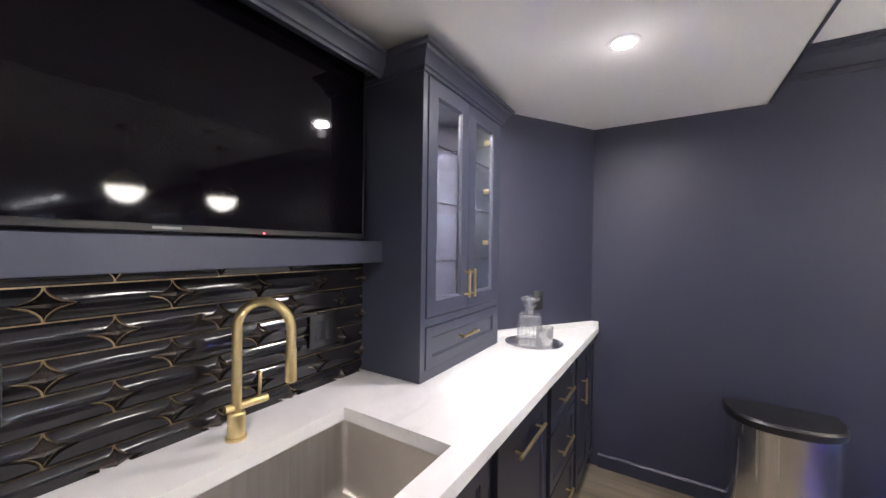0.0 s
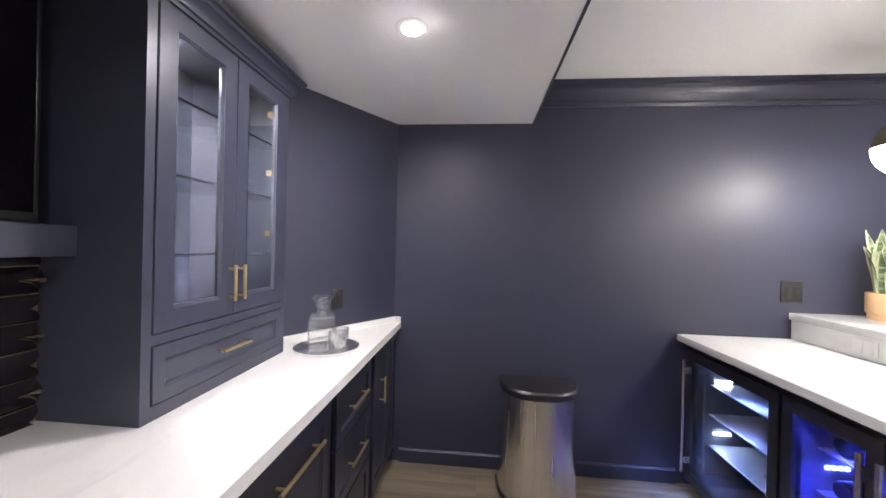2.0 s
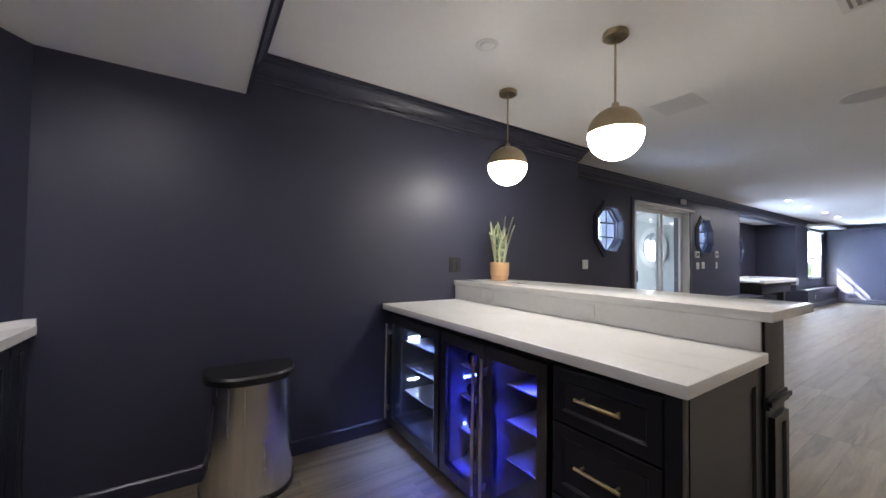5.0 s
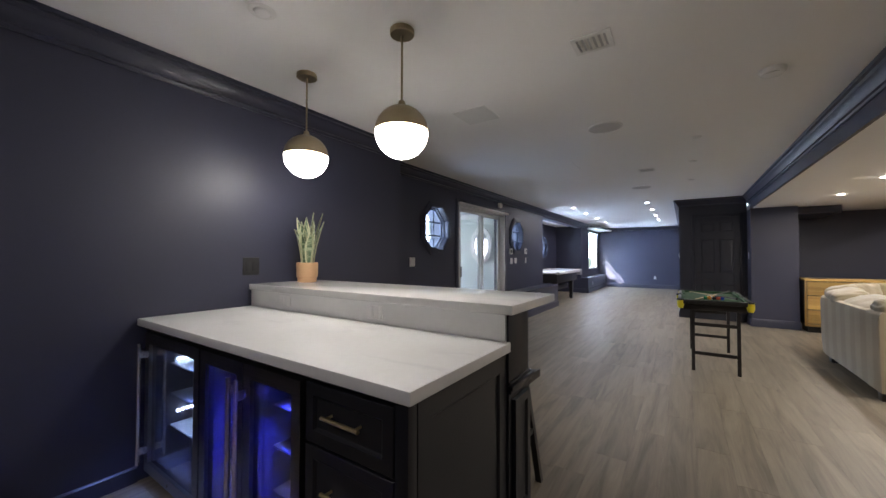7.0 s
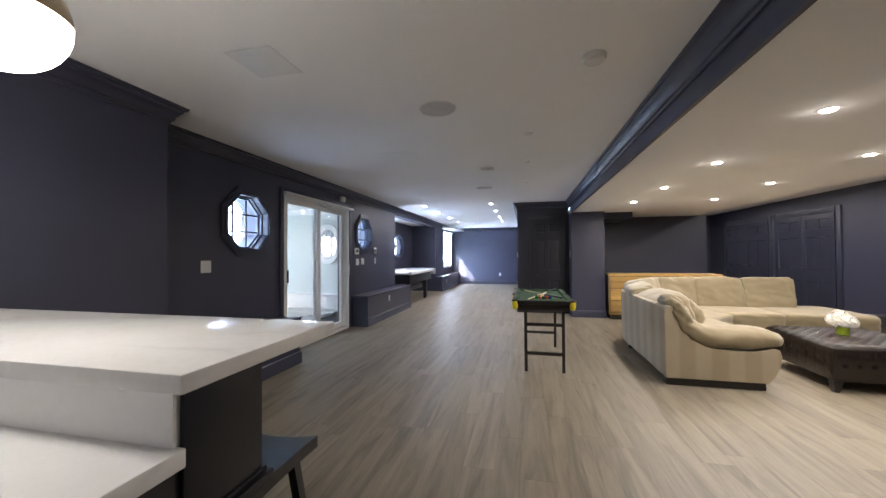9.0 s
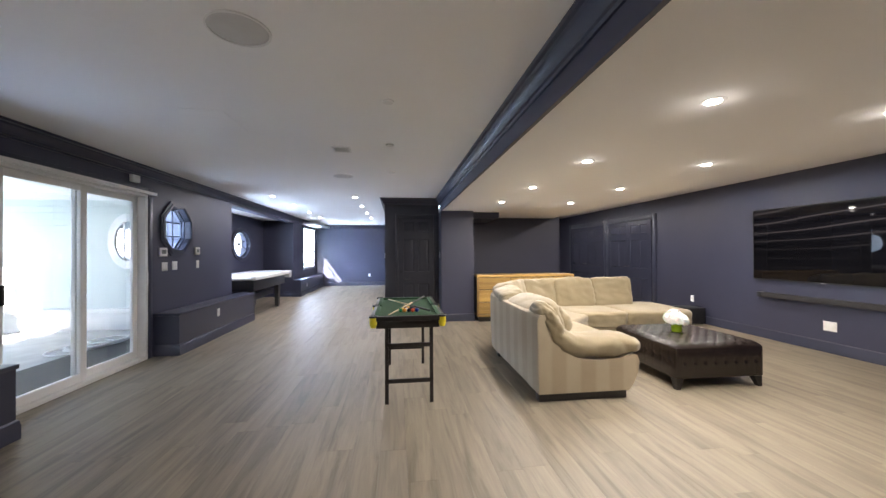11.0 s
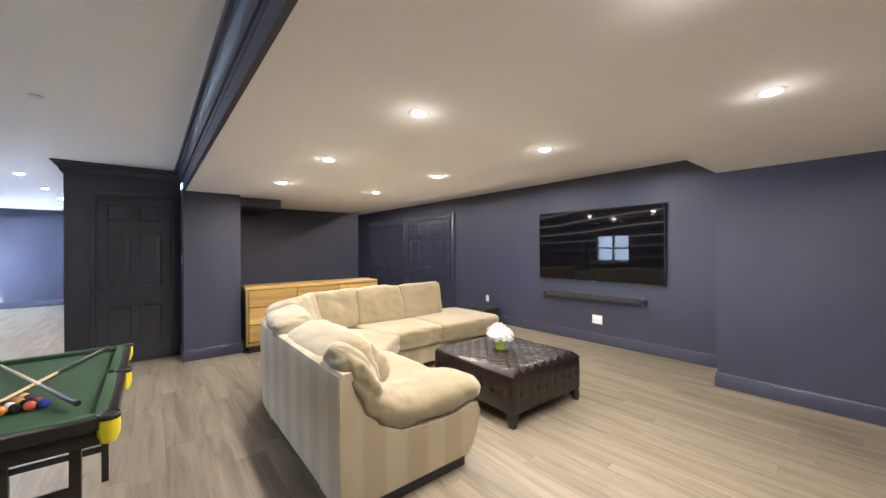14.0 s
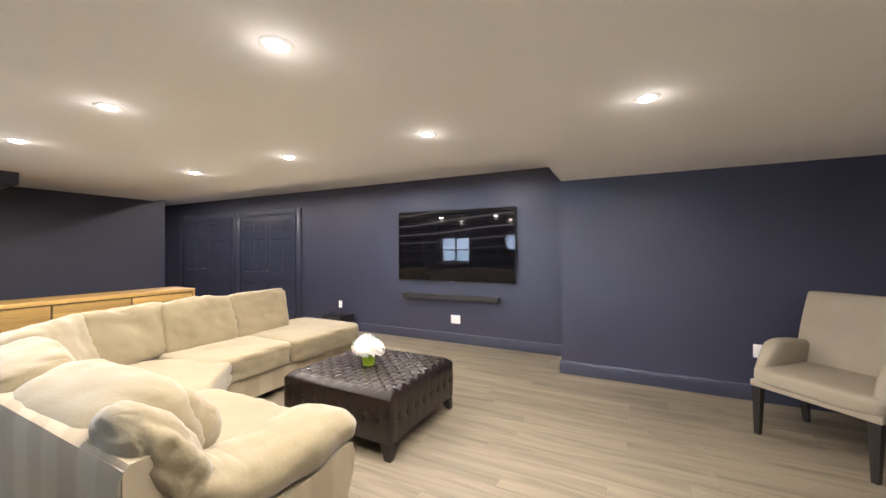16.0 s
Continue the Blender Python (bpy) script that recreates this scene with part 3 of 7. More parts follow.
for z0, z1 in ((0.64, 0.85), (0.385, 0.63), (0.12, 0.375)):
    front(c, "drawer", Mw, 1.73, 2.17, z0, z1, SHADED_CAB, 0.045, handle=(1.955, (z0 + z1) / 2, 0.2))
c = thing("corner_cabinet", (-0.45, 2.4, 0), "navy shaker corner cabinet with one narrow door", "cabinet", "base cabinets under the bar counter")
bm = prism(nb(), [(-0.66, 2.201), (-0.27, 2.201), (-0.27, 2.75), (-0.29, 2.735), (-0.64, 2.2015)], "z", 0.1, 0.873)
prism(bm, [(-0.64, 2.201), (-0.33, 2.201), (-0.33, 2.66)], "z", 0.0, 0.1)
part("body", bm, SHADED_CAB, c)
front(c, "door", Mw, 2.23, 2.56, 0.12, 0.85, SHADED_CAB, handle=(2.36, 0.625, 0.14), upright=True)
front(c, "filler_panel", Mw, 2.575, 2.74, 0.12, 0.85, SHADED_CAB, 0.035)

# worktop with a cut-out for the sink
SK = (-0.70, 0.22, -0.305, 1.012)
c = thing("bar_worktop", (-0.58, 0.8, 0.875), "white quartz worktop with faint veining on navy cabinets", "worktop")
bm = nb()
for lo, hi in (((XW + 0.001, -0.9), (SK[0], 1.775)), ((SK[2], -0.9), (-0.228, 1.775)), ((SK[0], -0.9), (SK[2], SK[1])), ((SK[0], SK[3]), (SK[2], 1.775))):
    box(bm, (*lo, 0.875), (*hi, 0.915))
prism(bm, [(XW + 0.001, 1.775), (-0.228, 1.775), (-0.228, 2.763), (-0.277, 2.761)], "z", 0.875, 0.915)
bmesh.ops.remove_doubles(bm, verts=bm.verts, dist=0.0005)
part("slab", bm, QUARTZ, c)
part("upstand", prism(nb(), [(-0.772, 2.004), (-0.748, 2.004), (-0.262, 2.75), (-0.23, 2.75), (-0.23, 2.7635), (-0.277, 2.7635)], "z", 0.9152, 0.948), QUARTZ, c)

# undermount sink
s = thing("undermount_sink", (-0.5, 0.6, 0.66), "brushed stainless undermount sink set in white quartz", "sink")
x0, y0, x1, y1 = SK[0] - 0.004, SK[1] - 0.004, SK[2] + 0.004, SK[3] + 0.004
bm = nb()
r = 0.018


def sink_ring(z, grow, n=5):
    out = []
    for cx, cy, a0 in ((x1 - r, y1 - r, 0), (x0 + r, y1 - r, 90), (x0 + r, y0 + r, 180), (x1 - r, y0 + r, 270)):
        for k in range(n):
            a = math.radians(a0 + 90 * k / (n - 1))
            out.append((cx + (r + grow) * math.cos(a), cy + (r + grow) * math.sin(a), z))
    return out


# from the outer rim down round the outside, then up the inside
outer_bowl = [sink_ring(0.874, 0.002), sink_ring(0.652, 0.002)]
inner_bowl = [sink_ring(0.874, 0.0), sink_ring(0.68, 0.0), sink_ring(0.664, -0.006), sink_ring(0.656, -0.016)]
rr_ = [[bm.verts.new(q) for q in ring] for ring in outer_bowl[::-1] + inner_bowl]
for a, b in zip(rr_, rr_[1:]):
    for k in range(len(a)):
        bm.faces.new([a[k], a[(k + 1) % len(a)], b[(k + 1) % len(a)], b[k]])
bm.faces.new(rr_[0])
bm.faces.new(rr_[-1])
part("bowl", bm, SINK, s)
part("drain", lathe(nb(), [(0.0, 0.0), (0.03, 0.002), (0.043, 0.006), (0.045, 0.002), (0.045, -0.002)], (-0.5, 0.62, 0.662), 28), CHROME, s, "chrome drain")

# faucet
f = thing("bar_faucet", (-0.792, 0.727, 0.915), "brushed brass gooseneck faucet with a side lever", "faucet")
f.scale = (0.95, 0.95, 0.95)
part("base_ring", lathe(nb(), [(0.0, 0), (0.027, 0), (0.027, 0.008), (0.0225, 0.010), (0.0225, 0.07), (0.019, 0.074), (0, 0.074)], n=28), BRASS, f, local=True)
pts = [(0, 0, 0.07)] + [(0, 0, 0.1 + 0.02 * k) for k in range(0, 11)]
pts += [(0.07 - 0.07 * math.cos(a), 0.035 * (1 - math.cos(a)), 0.305 + 0.075 * math.sin(a)) for a in [math.radians(9 * k) for k in range(1, 21)]]
pts += [(0.14, 0.07, 0.305 - 0.015 * k) for k in range(1, 5)]
part("spout", tube(nb(), pts, 0.0128, 18), BRASS, f, local=True)
part("spray_head", lathe(nb(), [(0.0, 0.0), (0.0125, 0.0), (0.0146, 0.003), (0.0146, 0.085), (0.0138, 0.09)], (0.14, 0.07, 0.165), 22), BRASS, f, local=True)
part("lever_bar", tube(nb(), [(-0.004, -0.03, 0.088), (0.006, 0.085, 0.088)], 0.0115, 16), BRASS, f, local=True)
part("lever", tube(nb(), [(0.005, 0.062, 0.088), (0.006, 0.064, 0.17)], 0.0048, 10), BRASS, f, local=True)

# glass-door cabinet tower
TY0, TY1, TX = 1.295, 2.0, -0.612
t = thing("glass_door_cabinet", (-0.75, 1.65, 0.915), "navy wall cabinet with lit glass doors standing on the worktop", "cabinet")
part("side_panel", bx((XW + 0.001, TY0, 0.9155), (TX - 0.02, TY0 + 0.02, 2.15)), CAB, t)
part("side_panel", bx((XW + 0.001, TY1 - 0.02, 0.9155), (TX - 0.02, TY1, 2.15)), CAB, t)
part("back_panel", bx((XW + 0.001, TY0 + 0.02, 0.9155), (XW + 0.012, TY1 - 0.02, 2.15)), CAB, t)
part("bottom_board", bx((XW + 0.012, TY0 + 0.02, 0.9155), (TX - 0.02, TY1 - 0.02, 0.94)), CAB, t)
part("bottom_board", bx((XW + 0.012, TY0 + 0.02, 1.125), (TX - 0.02, TY1 - 0.02, 1.15)), CAB, t)
part("top_board", bx((XW + 0.012, TY0 + 0.02, 2.07), (TX - 0.02, TY1 - 0.02, 2.09)), CAB, t)
bm = nb()
for a, b in (((TY0, 0.9155), (TY0 + 0.03, 2.12)), ((TY1 - 0.03, 0.9155), (TY1, 2.12)), ((TY0 + 0.03, 0.9155), (TY1 - 0.03, 0.955)), ((TY0 + 0.03, 1.12), (TY1 - 0.03, 1.15)), ((TY0 + 0.03, 2.07), (TY1 - 0.03, 2.12))):
    box(bm, (TX - 0.02, *a), (TX, *b))
part("face_frame", bm, CAB, t)
Mt = face_matrix((TX - 0.016, 0, 0), (0, 1, 0), (1, 0, 0))
for y0, y1, hx in ((TY0 + 0.033, 1.646, 1.622), (1.649, TY1 - 0.033, 1.673)):
    bm = framed(y1 - y0, 0.914, 0.062, 0.02, hole=True)
    bm.transform(Mt @ Matrix.Translation((y0, 0, 1.153)))
    d = part("door", bm, CAB, t)
    gp = part("glass_pane", bx((TX - 0.009, y0 + 0.06, 1.213), (TX - 0.006, y1 - 0.06, 2.007)), CABGLASS, d, "clear glass pane")
    gp.visible_shadow = False
    bar_pull(d, Mt, hx, 1.265, 0.125, True)
front(t, "drawer", Mt, TY0 + 0.033, TY1 - 0.033, 0.958, 1.117, CAB, 0.04, handle=(1.645, 1.04, 0.15))
for z in (1.36, 1.60, 1.83):
    gs = part("glass_shelf", bx((XW + 0.014, TY0 + 0.022, z), (TX - 0.03, TY1 - 0.022, z + 0.008), 0.001, 1), CABGLASS, t, "clear glass shelf")
    gs.visible_shadow = False
for z in (1.45, 1.72, 1.98):
    for y in (1.98 - 0.012, ):
        part("hinge", bx((TX - 0.075, y - 0.016, z - 0.012), (TX - 0.022, y + 0.006, z + 0.012), 0.003), BRASS, t, "brass cabinet hinge")
part("light_puck", lathe(nb(), [(0.0, -0.012), (0.03, -0.012), (0.034, -0.008), (0.034, 0.0), (0, 0)], (-0.76, 1.5, 2.069), 24), glowing("puck_light_lens", (1, 0.97, 0.92), 30.0), t, "glowing puck light")
la = bpy.data.lights.new("puck", "AREA")
la.shape, la.size, la.energy, la.color = "DISK", 0.06, 1.9 * K, (1, 0.96, 0.9)
ob = new("cabinet_puck_lamp", la)
ob.location = (-0.76, 1.5, 2.052)
bm = sweep(nb(), [(XW + 0.002, TY0), (TX, TY0), (TX, TY1), (-0.68, TY1)], [(o * 0.6, 2.155 + h * 0.62) for o, h in CROWN])
part("crown", bm, CAB, t)

# screen recess: shelf and valance between the towers
sh = thing("screen_shelf", (-0.85, 0.4, 1.36), "navy shelf under the wall screen above the tiles", "shelf")
part("shelf_board", bx((XW + 0.001, -0.9, 1.36), (-0.80, TY0 - 0.001, 1.442), 0.002, 1), CAB, sh)
va = thing("screen_valance", (-0.85, 0.4, 2.1), "navy crown valance over the wall screen", "valance")
part("board", bx((-0.87, -0.9, 2.10), (-0.80, TY0 - 0.001, 2.15)), CAB, va)
part("crown", sweep(nb(), [(-0.80, -0.9), (-0.80, TY0 - 0.03)], [(o * 0.6, 2.155 + h * 0.62) for o, h in CROWN]), CAB, va)


def screen(name, M, W, H, label, depth=0.035, picture=None):
    s = thing(name, M.translation, label, "television")
    def mk(bm):
        bm.transform(M)
        return bm
    part("housing", mk(bx((0, 0, 0), (W, depth, H), 0.004)), BLACK, s)
    bm = nb()
    for lo, hi in (((0, depth, 0), (W, depth + 0.006, 0.018)), ((0, depth, H - 0.008), (W, depth + 0.006, H)), ((0, depth, 0.018), (0.008, depth + 0.006, H - 0.008)), ((W - 0.008, depth, 0.018), (W, depth + 0.006, H - 0.008))):
        box(bm, lo, hi, 0.0015, 1)
    part("bezel", mk(bm), BLACK, s, "thin black bezel")
    part("panel", mk(bx((0.008, depth, 0.018), (W - 0.008, depth + 0.003, H - 0.008))), picture or SCREEN, s, "glossy black screen")
    part("emblem", mk(bx((W / 2 - 0.03, depth + 0.006, 0.006), (W / 2 + 0.03, depth + 0.0072, 0.012))), mat("emblem_grey", (0.3, 0.3, 0.3), 0.4), s)
    return s


s = screen("wall_television", face_matrix((-0.90, -0.06, 1.452), (0, 1, 0), (1, 0, 0)), 1.31, 0.745, "large black television set in a navy recess, switched off")
part("standby_light", bx((-0.859, 0.835, 1.455), (-0.857, 0.841, 1.459)), glowing("standby_red", (1, 0.05, 0.08), 3.0), s, "small red standby light")

# tiled splashback
GROUT = mat("bronze_grout", (0.50, 0.37, 0.21), 0.35, 0.7)
TILE = varied("black_glazed_tile", (0.008, 0.007, 0.009), (0.014, 0.012, 0.015), (0.09, 0.15), 6, 60, 0.02, coords="Object", Specular_IOR_Level=0.55)
bs = thing("tiled_splashback", (XW, 0.2, 0.9155), "glossy black relief tiles with bronze grout above the worktop", "splashback")
part("grout_bed", bx((XW + 0.0005, -0.9, 0.9155), (XW + 0.0065, TY0 - 0.001, 1.3595)), GROUT, bs, "bronze coloured grout", smooth=0)
P_, RH, A_, B_ = 0.2235, 0.0745, 0.049, 0.0368
def star(z):
    return A_ * max(0.0, 1 - (min(abs(z), B_) / B_) ** 0.62) ** (1 / 0.62)
bm = nb()
cols = []
g = 0.0011
for k in range(9):
    z = -B_ + 2 * B_ * k / 8
    zz = z * (1 - g / B_)
    h = 0.006 + 0.013 * math.sqrt(max(0, 1 - (z / B_) ** 2 * 0.97))
    e = star(z) + g
    cols.append([bm.verts.new((0.001, -P_ / 2 + e, zz)), bm.verts.new((h, -P_ / 2 + e + 0.003, zz)), bm.verts.new((h, 0, zz)), bm.verts.new((h, P_ / 2 - e - 0.003, zz)), bm.verts.new((0.001, P_ / 2 - e, zz))])
for a, b in zip(cols, cols[1:]):
    for i in range(4):
        bm.faces.new([a[i], a[i + 1], b[i + 1], b[i]])
bar_tile = part("bar_tile", bm, TILE, bs, smooth=50, local=True)
bm = nb()
rim = []
for q in ((1, 1), (-1, 1), (-1, -1), (1, -1)):
    zs = [B_ * k / 5 for k in range(5)] if q[0] * q[1] > 0 else [B_ * (5 - k) / 5 for k in range(5)]
    for z in zs:
        rim.append((q[0] * max(star(z) - g, 0.0005), q[1] * max(z - g * (z > 0), 0)))
base = [bm.verts.new((0.006, y, z)) for y, z in rim]
apex = [bm.verts.new((0.026, 0, s * 0.004)) for s in (1, -1)]
for k in range(len(base)):
    j = (k + 1) % len(base)
    zc = rim[k][1] + rim[j][1]
    top = apex[0] if zc > 0 else apex[1]
    bm.faces.new([base[k], base[j], top])
n5 = len(base) // 2
bm.faces.new([base[0], apex[0], apex[1]])
bm.faces.new([base[n5], apex[1], apex[0]])
star_tile = part("star_tile", bm, varied("bronze_black_tile", (0.030, 0.024, 0.022), (0.045, 0.036, 0.032), (0.16, 0.26), 6, 60, 0.02, Specular_IOR_Level=1.0), bs, smooth=0, local=True)
for row in range(7):
    z = 0.923 - 0.9155 + RH * row
    off = 0.403 - 0.2 + (P_ / 2 if row % 2 == 0 else 0)
    for k in range(-5, 7):
        y = off + P_ * k
        for src, yy in ((star_tile, y), (bar_tile, y + P_ / 2)):
            limit = TY0 - 0.202
            if src is bar_tile and yy - P_ / 2 < limit - 0.03 and yy + P_ / 2 > limit and z + 0.9155 < 1.40:
                span = limit - (yy - P_ / 2)
                o = src.copy()
                scene.collection.objects.link(o)
                o.matrix_basis = Matrix.Translation((0.004, limit - span / 2, z)) @ Matrix.Diagonal((1, span / P_, 1, 1))
                continue
            if not (-0.9 - 0.2 + 0.1 < yy < TY0 - 0.2 - (0.10 if src is bar_tile else 0.0) + 0.08) or z + 0.9155 > 1.40:
                continue
            o = src.copy()
            scene.collection.objects.link(o)
            o.matrix_basis = Matrix.Translation((0.004, yy, z))
bpy.data.objects.remove(bar_tile)
bpy.data.objects.remove(star_tile)


def wall_plate(M, W, H, material, label, holes=2, name="wall_outlet", category="outlet"):
    p = thing(name, M.translation, label, category)
    bm = bx((-W / 2, 0, -H / 2), (W / 2, 0.006, H / 2), 0.002)
    bm.transform(M)
    part("plate", bm, material, p)
    for k in range(holes):
        x = (k - (holes - 1) / 2) * 0.046
        bm = bx((x - 0.016, 0.006, -0.033), (x + 0.016, 0.009, 0.033), 0.002)
        bm.transform(M)
        part("insert", bm, material, p)
    return p


wall_plate(face_matrix((-0.892, 1.085, 1.12), (0, 1, 0), (1, 0, 0)), 0.118, 0.118, BLACK, "black double outlet plate on the black tiles")
wall_plate(face_matrix((-0.892, 0.288, 1.135), (0, 1, 0), (1, 0, 0)), 0.118, 0.118, BLACK, "black double outlet plate on the black tiles")
dg = Vector((0.645, 0.99, 0)).normalized()
wall_plate(face_matrix((-0.520, 2.389, 1.105), dg, (dg.y, -dg.x, 0)), 0.075, 0.118, BLACK, "black outlet plate on the navy wall", 1)
wall_plate(face_matrix((2.13, YN1, 1.195), (1, 0, 0), (0, -1, 0)), 0.118, 0.125, BLACK, "black double outlet plate on the navy wall")

# tray with decanter and tumblers
CRYSTAL = clear_mix("cut_crystal", (1, 1, 1), 0.17, 0.05)
n_, l_ = CRYSTAL.node_tree.nodes, CRYSTAL.node_tree.links
cut_, both_ = n_.new("ShaderNodeBsdfTranslucent"), n_.new("ShaderNodeMixShader")
n_["Map Range"].inputs["To Max"].default_value = 0.5
cut_.inputs["Color"].default_value = (0.92, 0.93, 0.95, 1)
both_.inputs[0].default_value = 0.08
out_ = n_["Material Output"].inputs["Surface"]
l_.new(out_.links[0].from_socket, both_.inputs[1])
l_.new(cut_.outputs[0], both_.inputs[2])
l_.new(both_.outputs[0], out_)
tr = thing("serving_tray", (-0.438, 2.075, 0.9155), "oval mirrored tray with a silver rim on white quartz", "tray")
bm = lathe(nb(), [(0.0, 0.002), (0.135, 0.002), (0.141, 0.006), (0.145, 0.016), (0.149, 0.016), (0.147, 0.005), (0.141, 0.0), (0.0, 0.0)], n=44)
part("tray_body", bm, mat("silver_plate", (0.86, 0.86, 0.87), 0.22, 1.0), tr, local=True)


def cut_glass(bm, prof, flutes, n=48, depth=0.0025):
    rings = []
    for r, z, cut in prof:
        rings.append([bm.verts.new(((r - cut * depth * (0.5 + 0.5 * math.cos(flutes * 2 * math.pi * k / n))) * math.cos(2 * math.pi * k / n), (r - cut * depth * (0.5 + 0.5 * math.cos(flutes * 2 * math.pi * k / n))) * math.sin(2 * math.pi * k / n), z)) for k in range(n)])
    for a, b in zip(rings, rings[1:]):
        for k in range(n):
            bm.faces.new([a[k], a[(k + 1) % n], b[(k + 1) % n], b[k]])
    bm.faces.new(rings[0])
    bm.faces.new(rings[-1])
    return bm


de = thing("crystal_decanter", (-0.458, 2.065, 0.9177), "square cut crystal decanter with a faceted stopper", "decanter", rz=20)
de.scale = (1.38, 1.38, 1.2)
bm = bx((-0.042, -0.042, 0.0), (0.042, 0.042, 0.135), 0.01, 3)
part("bottle", bm, CRYSTAL, de, local=True, smooth=25)
bm = nb()
for sx in range(4):
    for k in range(5):
        for j in range(5):
            a = sx * math.pi / 2
            u, z = -0.028 + 0.014 * k, 0.018 + 0.016 * j
            c = Vector((u, -0.0425, z))
            t4 = [c + Vector((dx, 0, dz)) for dx, dz in ((0.006, 0), (0, 0.0075), (-0.006, 0), (0, -0.0075))]
            R = Matrix.Rotation(a, 4, "Z")
            vs = [bm.verts.new(R @ p) for p in t4] + [bm.verts.new(R @ (c + Vector((0, -0.004, 0))))]
            for i in range(4):
                bm.faces.new([vs[i], vs[(i + 1) % 4], vs[4]])
part("cut_pattern", bm, CRYSTAL, de, "cut diamond pattern", smooth=0, local=True)
part("neck", cut_glass(nb(), [(0.022, 0.132, 0), (0.019, 0.145, 0.6), (0.018, 0.165, 0.6), (0.027, 0.172, 0), (0.027, 0.176, 0)], 8), CRYSTAL, de, local=True)
part("stopper", cut_glass(nb(), [(0.012, 0.177, 0), (0.014, 0.184, 0), (0.036, 0.196, 1), (0.038, 0.203, 1), (0.030, 0.209, 0)], 8), CRYSTAL, de, "faceted crystal stopper", local=True)
for x, y in ((-0.388, 2.108), (-0.366, 2.022)):
    g = thing("crystal_tumbler", (x, y, 0.9177), "cut crystal tumbler on the mirrored tray", "tumbler", "tumblers on the tray")
    g.scale = (1.15, 1.15, 1.1)
    part("glass", cut_glass(nb(), [(0.030, 0.0, 0), (0.033, 0.006, 1), (0.036, 0.05, 1), (0.036, 0.054, 0), (0.037, 0.085, 0), (0.034, 0.085, 0), (0.033, 0.05, 0), (0.030, 0.014, 0)], 14), CRYSTAL, g, local=True)

for o in bpy.data.objects:
    if o.type == "MESH" and o.data.materials and o.data.materials[0] == CRYSTAL:
        o.visible_shadow = False

# pedal bin
b = thing("pedal_bin", (0.635, 2.70, 0), "half-round brushed steel pedal bin with a black lid", "bin")
def dshape(w, d, n=20):
    out = [(-w / 2, 0.0)]
    for k in range(n + 1):
        a = math.pi + math.pi * k / n
        c, s_ = math.cos(a), math.sin(a)
        out.append((w / 2 * math.copysign(abs(c) ** 0.75, c), -0.06 + (d - 0.06) * math.copysign(abs(s_) ** 0.9, s_)))
    return out + [(w / 2, 0.0)]


def loft(bm, rings, cap=True):
    rr = [[bm.verts.new(p) for p in ring] for ring in rings]
    n = len(rr[0])
    for a, c in zip(rr, rr[1:]):
        for k in range(n):
            bm.faces.new([a[k], a[(k + 1) % n], c[(k + 1) % n], c[k]])
    if cap:
        bm.faces.new(rr[0])
        bm.faces.new(rr[-1])
    return bm


def dring(w, d, z):
    return [(x, y - 0.025, z) for x, y in dshape(w, d)]


part("shell", loft(nb(), [dring(0.448, 0.289, 0.028), dring(0.440, 0.282, 0.1), dring(0.428, 0.268, 0.25), dring(0.422, 0.260, 0.4), dring(0.420, 0.256, 0.588)]), STEEL, b, local=True)
part("base", loft(nb(), [dring(0.46, 0.295, 0.0), dring(0.462, 0.298, 0.018), dring(0.454, 0.292, 0.028)]), BLACK, b, "black plastic base", local=True)
part("lid", loft(nb(), [dring(0.436, 0.262, 0.588), dring(0.448, 0.268, 0.594), dring(0.448, 0.268, 0.622), dring(0.434, 0.256, 0.634), dring(0.2, 0.12, 0.639)]), BLACK, b, "glossy black lid", local=True)
part("pedal", bx((-0.075, -0.35, 0.008), (0.075, -0.30, 0.022), 0.006), STEEL, b, "steel foot pedal", local=True)

# ---- bar island ----
IX, IY0 = 1.49, 0.79
isl = thing("bar_island", (1.85, 1.8, 0), "black panelled bar island with drawers and a raised back", "bar")
bm = bx((1.53, 0.83, 0.1), (2.155, 1.268, 0.873))
box(bm, (1.59, 0.85, 0.0), (2.155, 1.268, 0.1))
box(bm, (2.13, 1.268, 0.0), (2.155, YN1 - 0.001, 0.873))
box(bm, (1.53, 1.268, 0.848), (2.13, YN1 - 0.001, 0.873))
part("body", bm, BLACKCAB, isl)
Mi = face_matrix((1.53, 0, 0), (0, 1, 0), (-1, 0, 0))
for z0, z1 in ((0.655, 0.85), (0.39, 0.645), (0.12, 0.38)):
    front(isl, "drawer", Mi, 0.865, 1.255, z0, z1, BLACKCAB, 0.042, handle=(1.06, (z0 + z1) / 2 + 0.01, 0.165))
part("corner_stile", bx((1.51, 0.812, 0.0), (1.55, 0.86, 0.873), 0.003), BLACKCAB, isl)
bm = framed(0.60, 0.80, 0.07)
bm.transform(face_matrix((1.55, 0.83, 0.07), (1, 0, 0), (0, -1, 0)))
part("end_panel", bm, BLACKCAB, isl)
bm = bx((2.155, 0.83, 0), (2.37, YN1 - 0.001, 1.028))
part("back_wall", bm, BLACKCAB, isl)
bm = bx((2.15, 0.80, 0), (2.375, 0.83, 1.028), 0.003)
part("end_post", bm, BLACKCAB, isl, "black panelled end post")
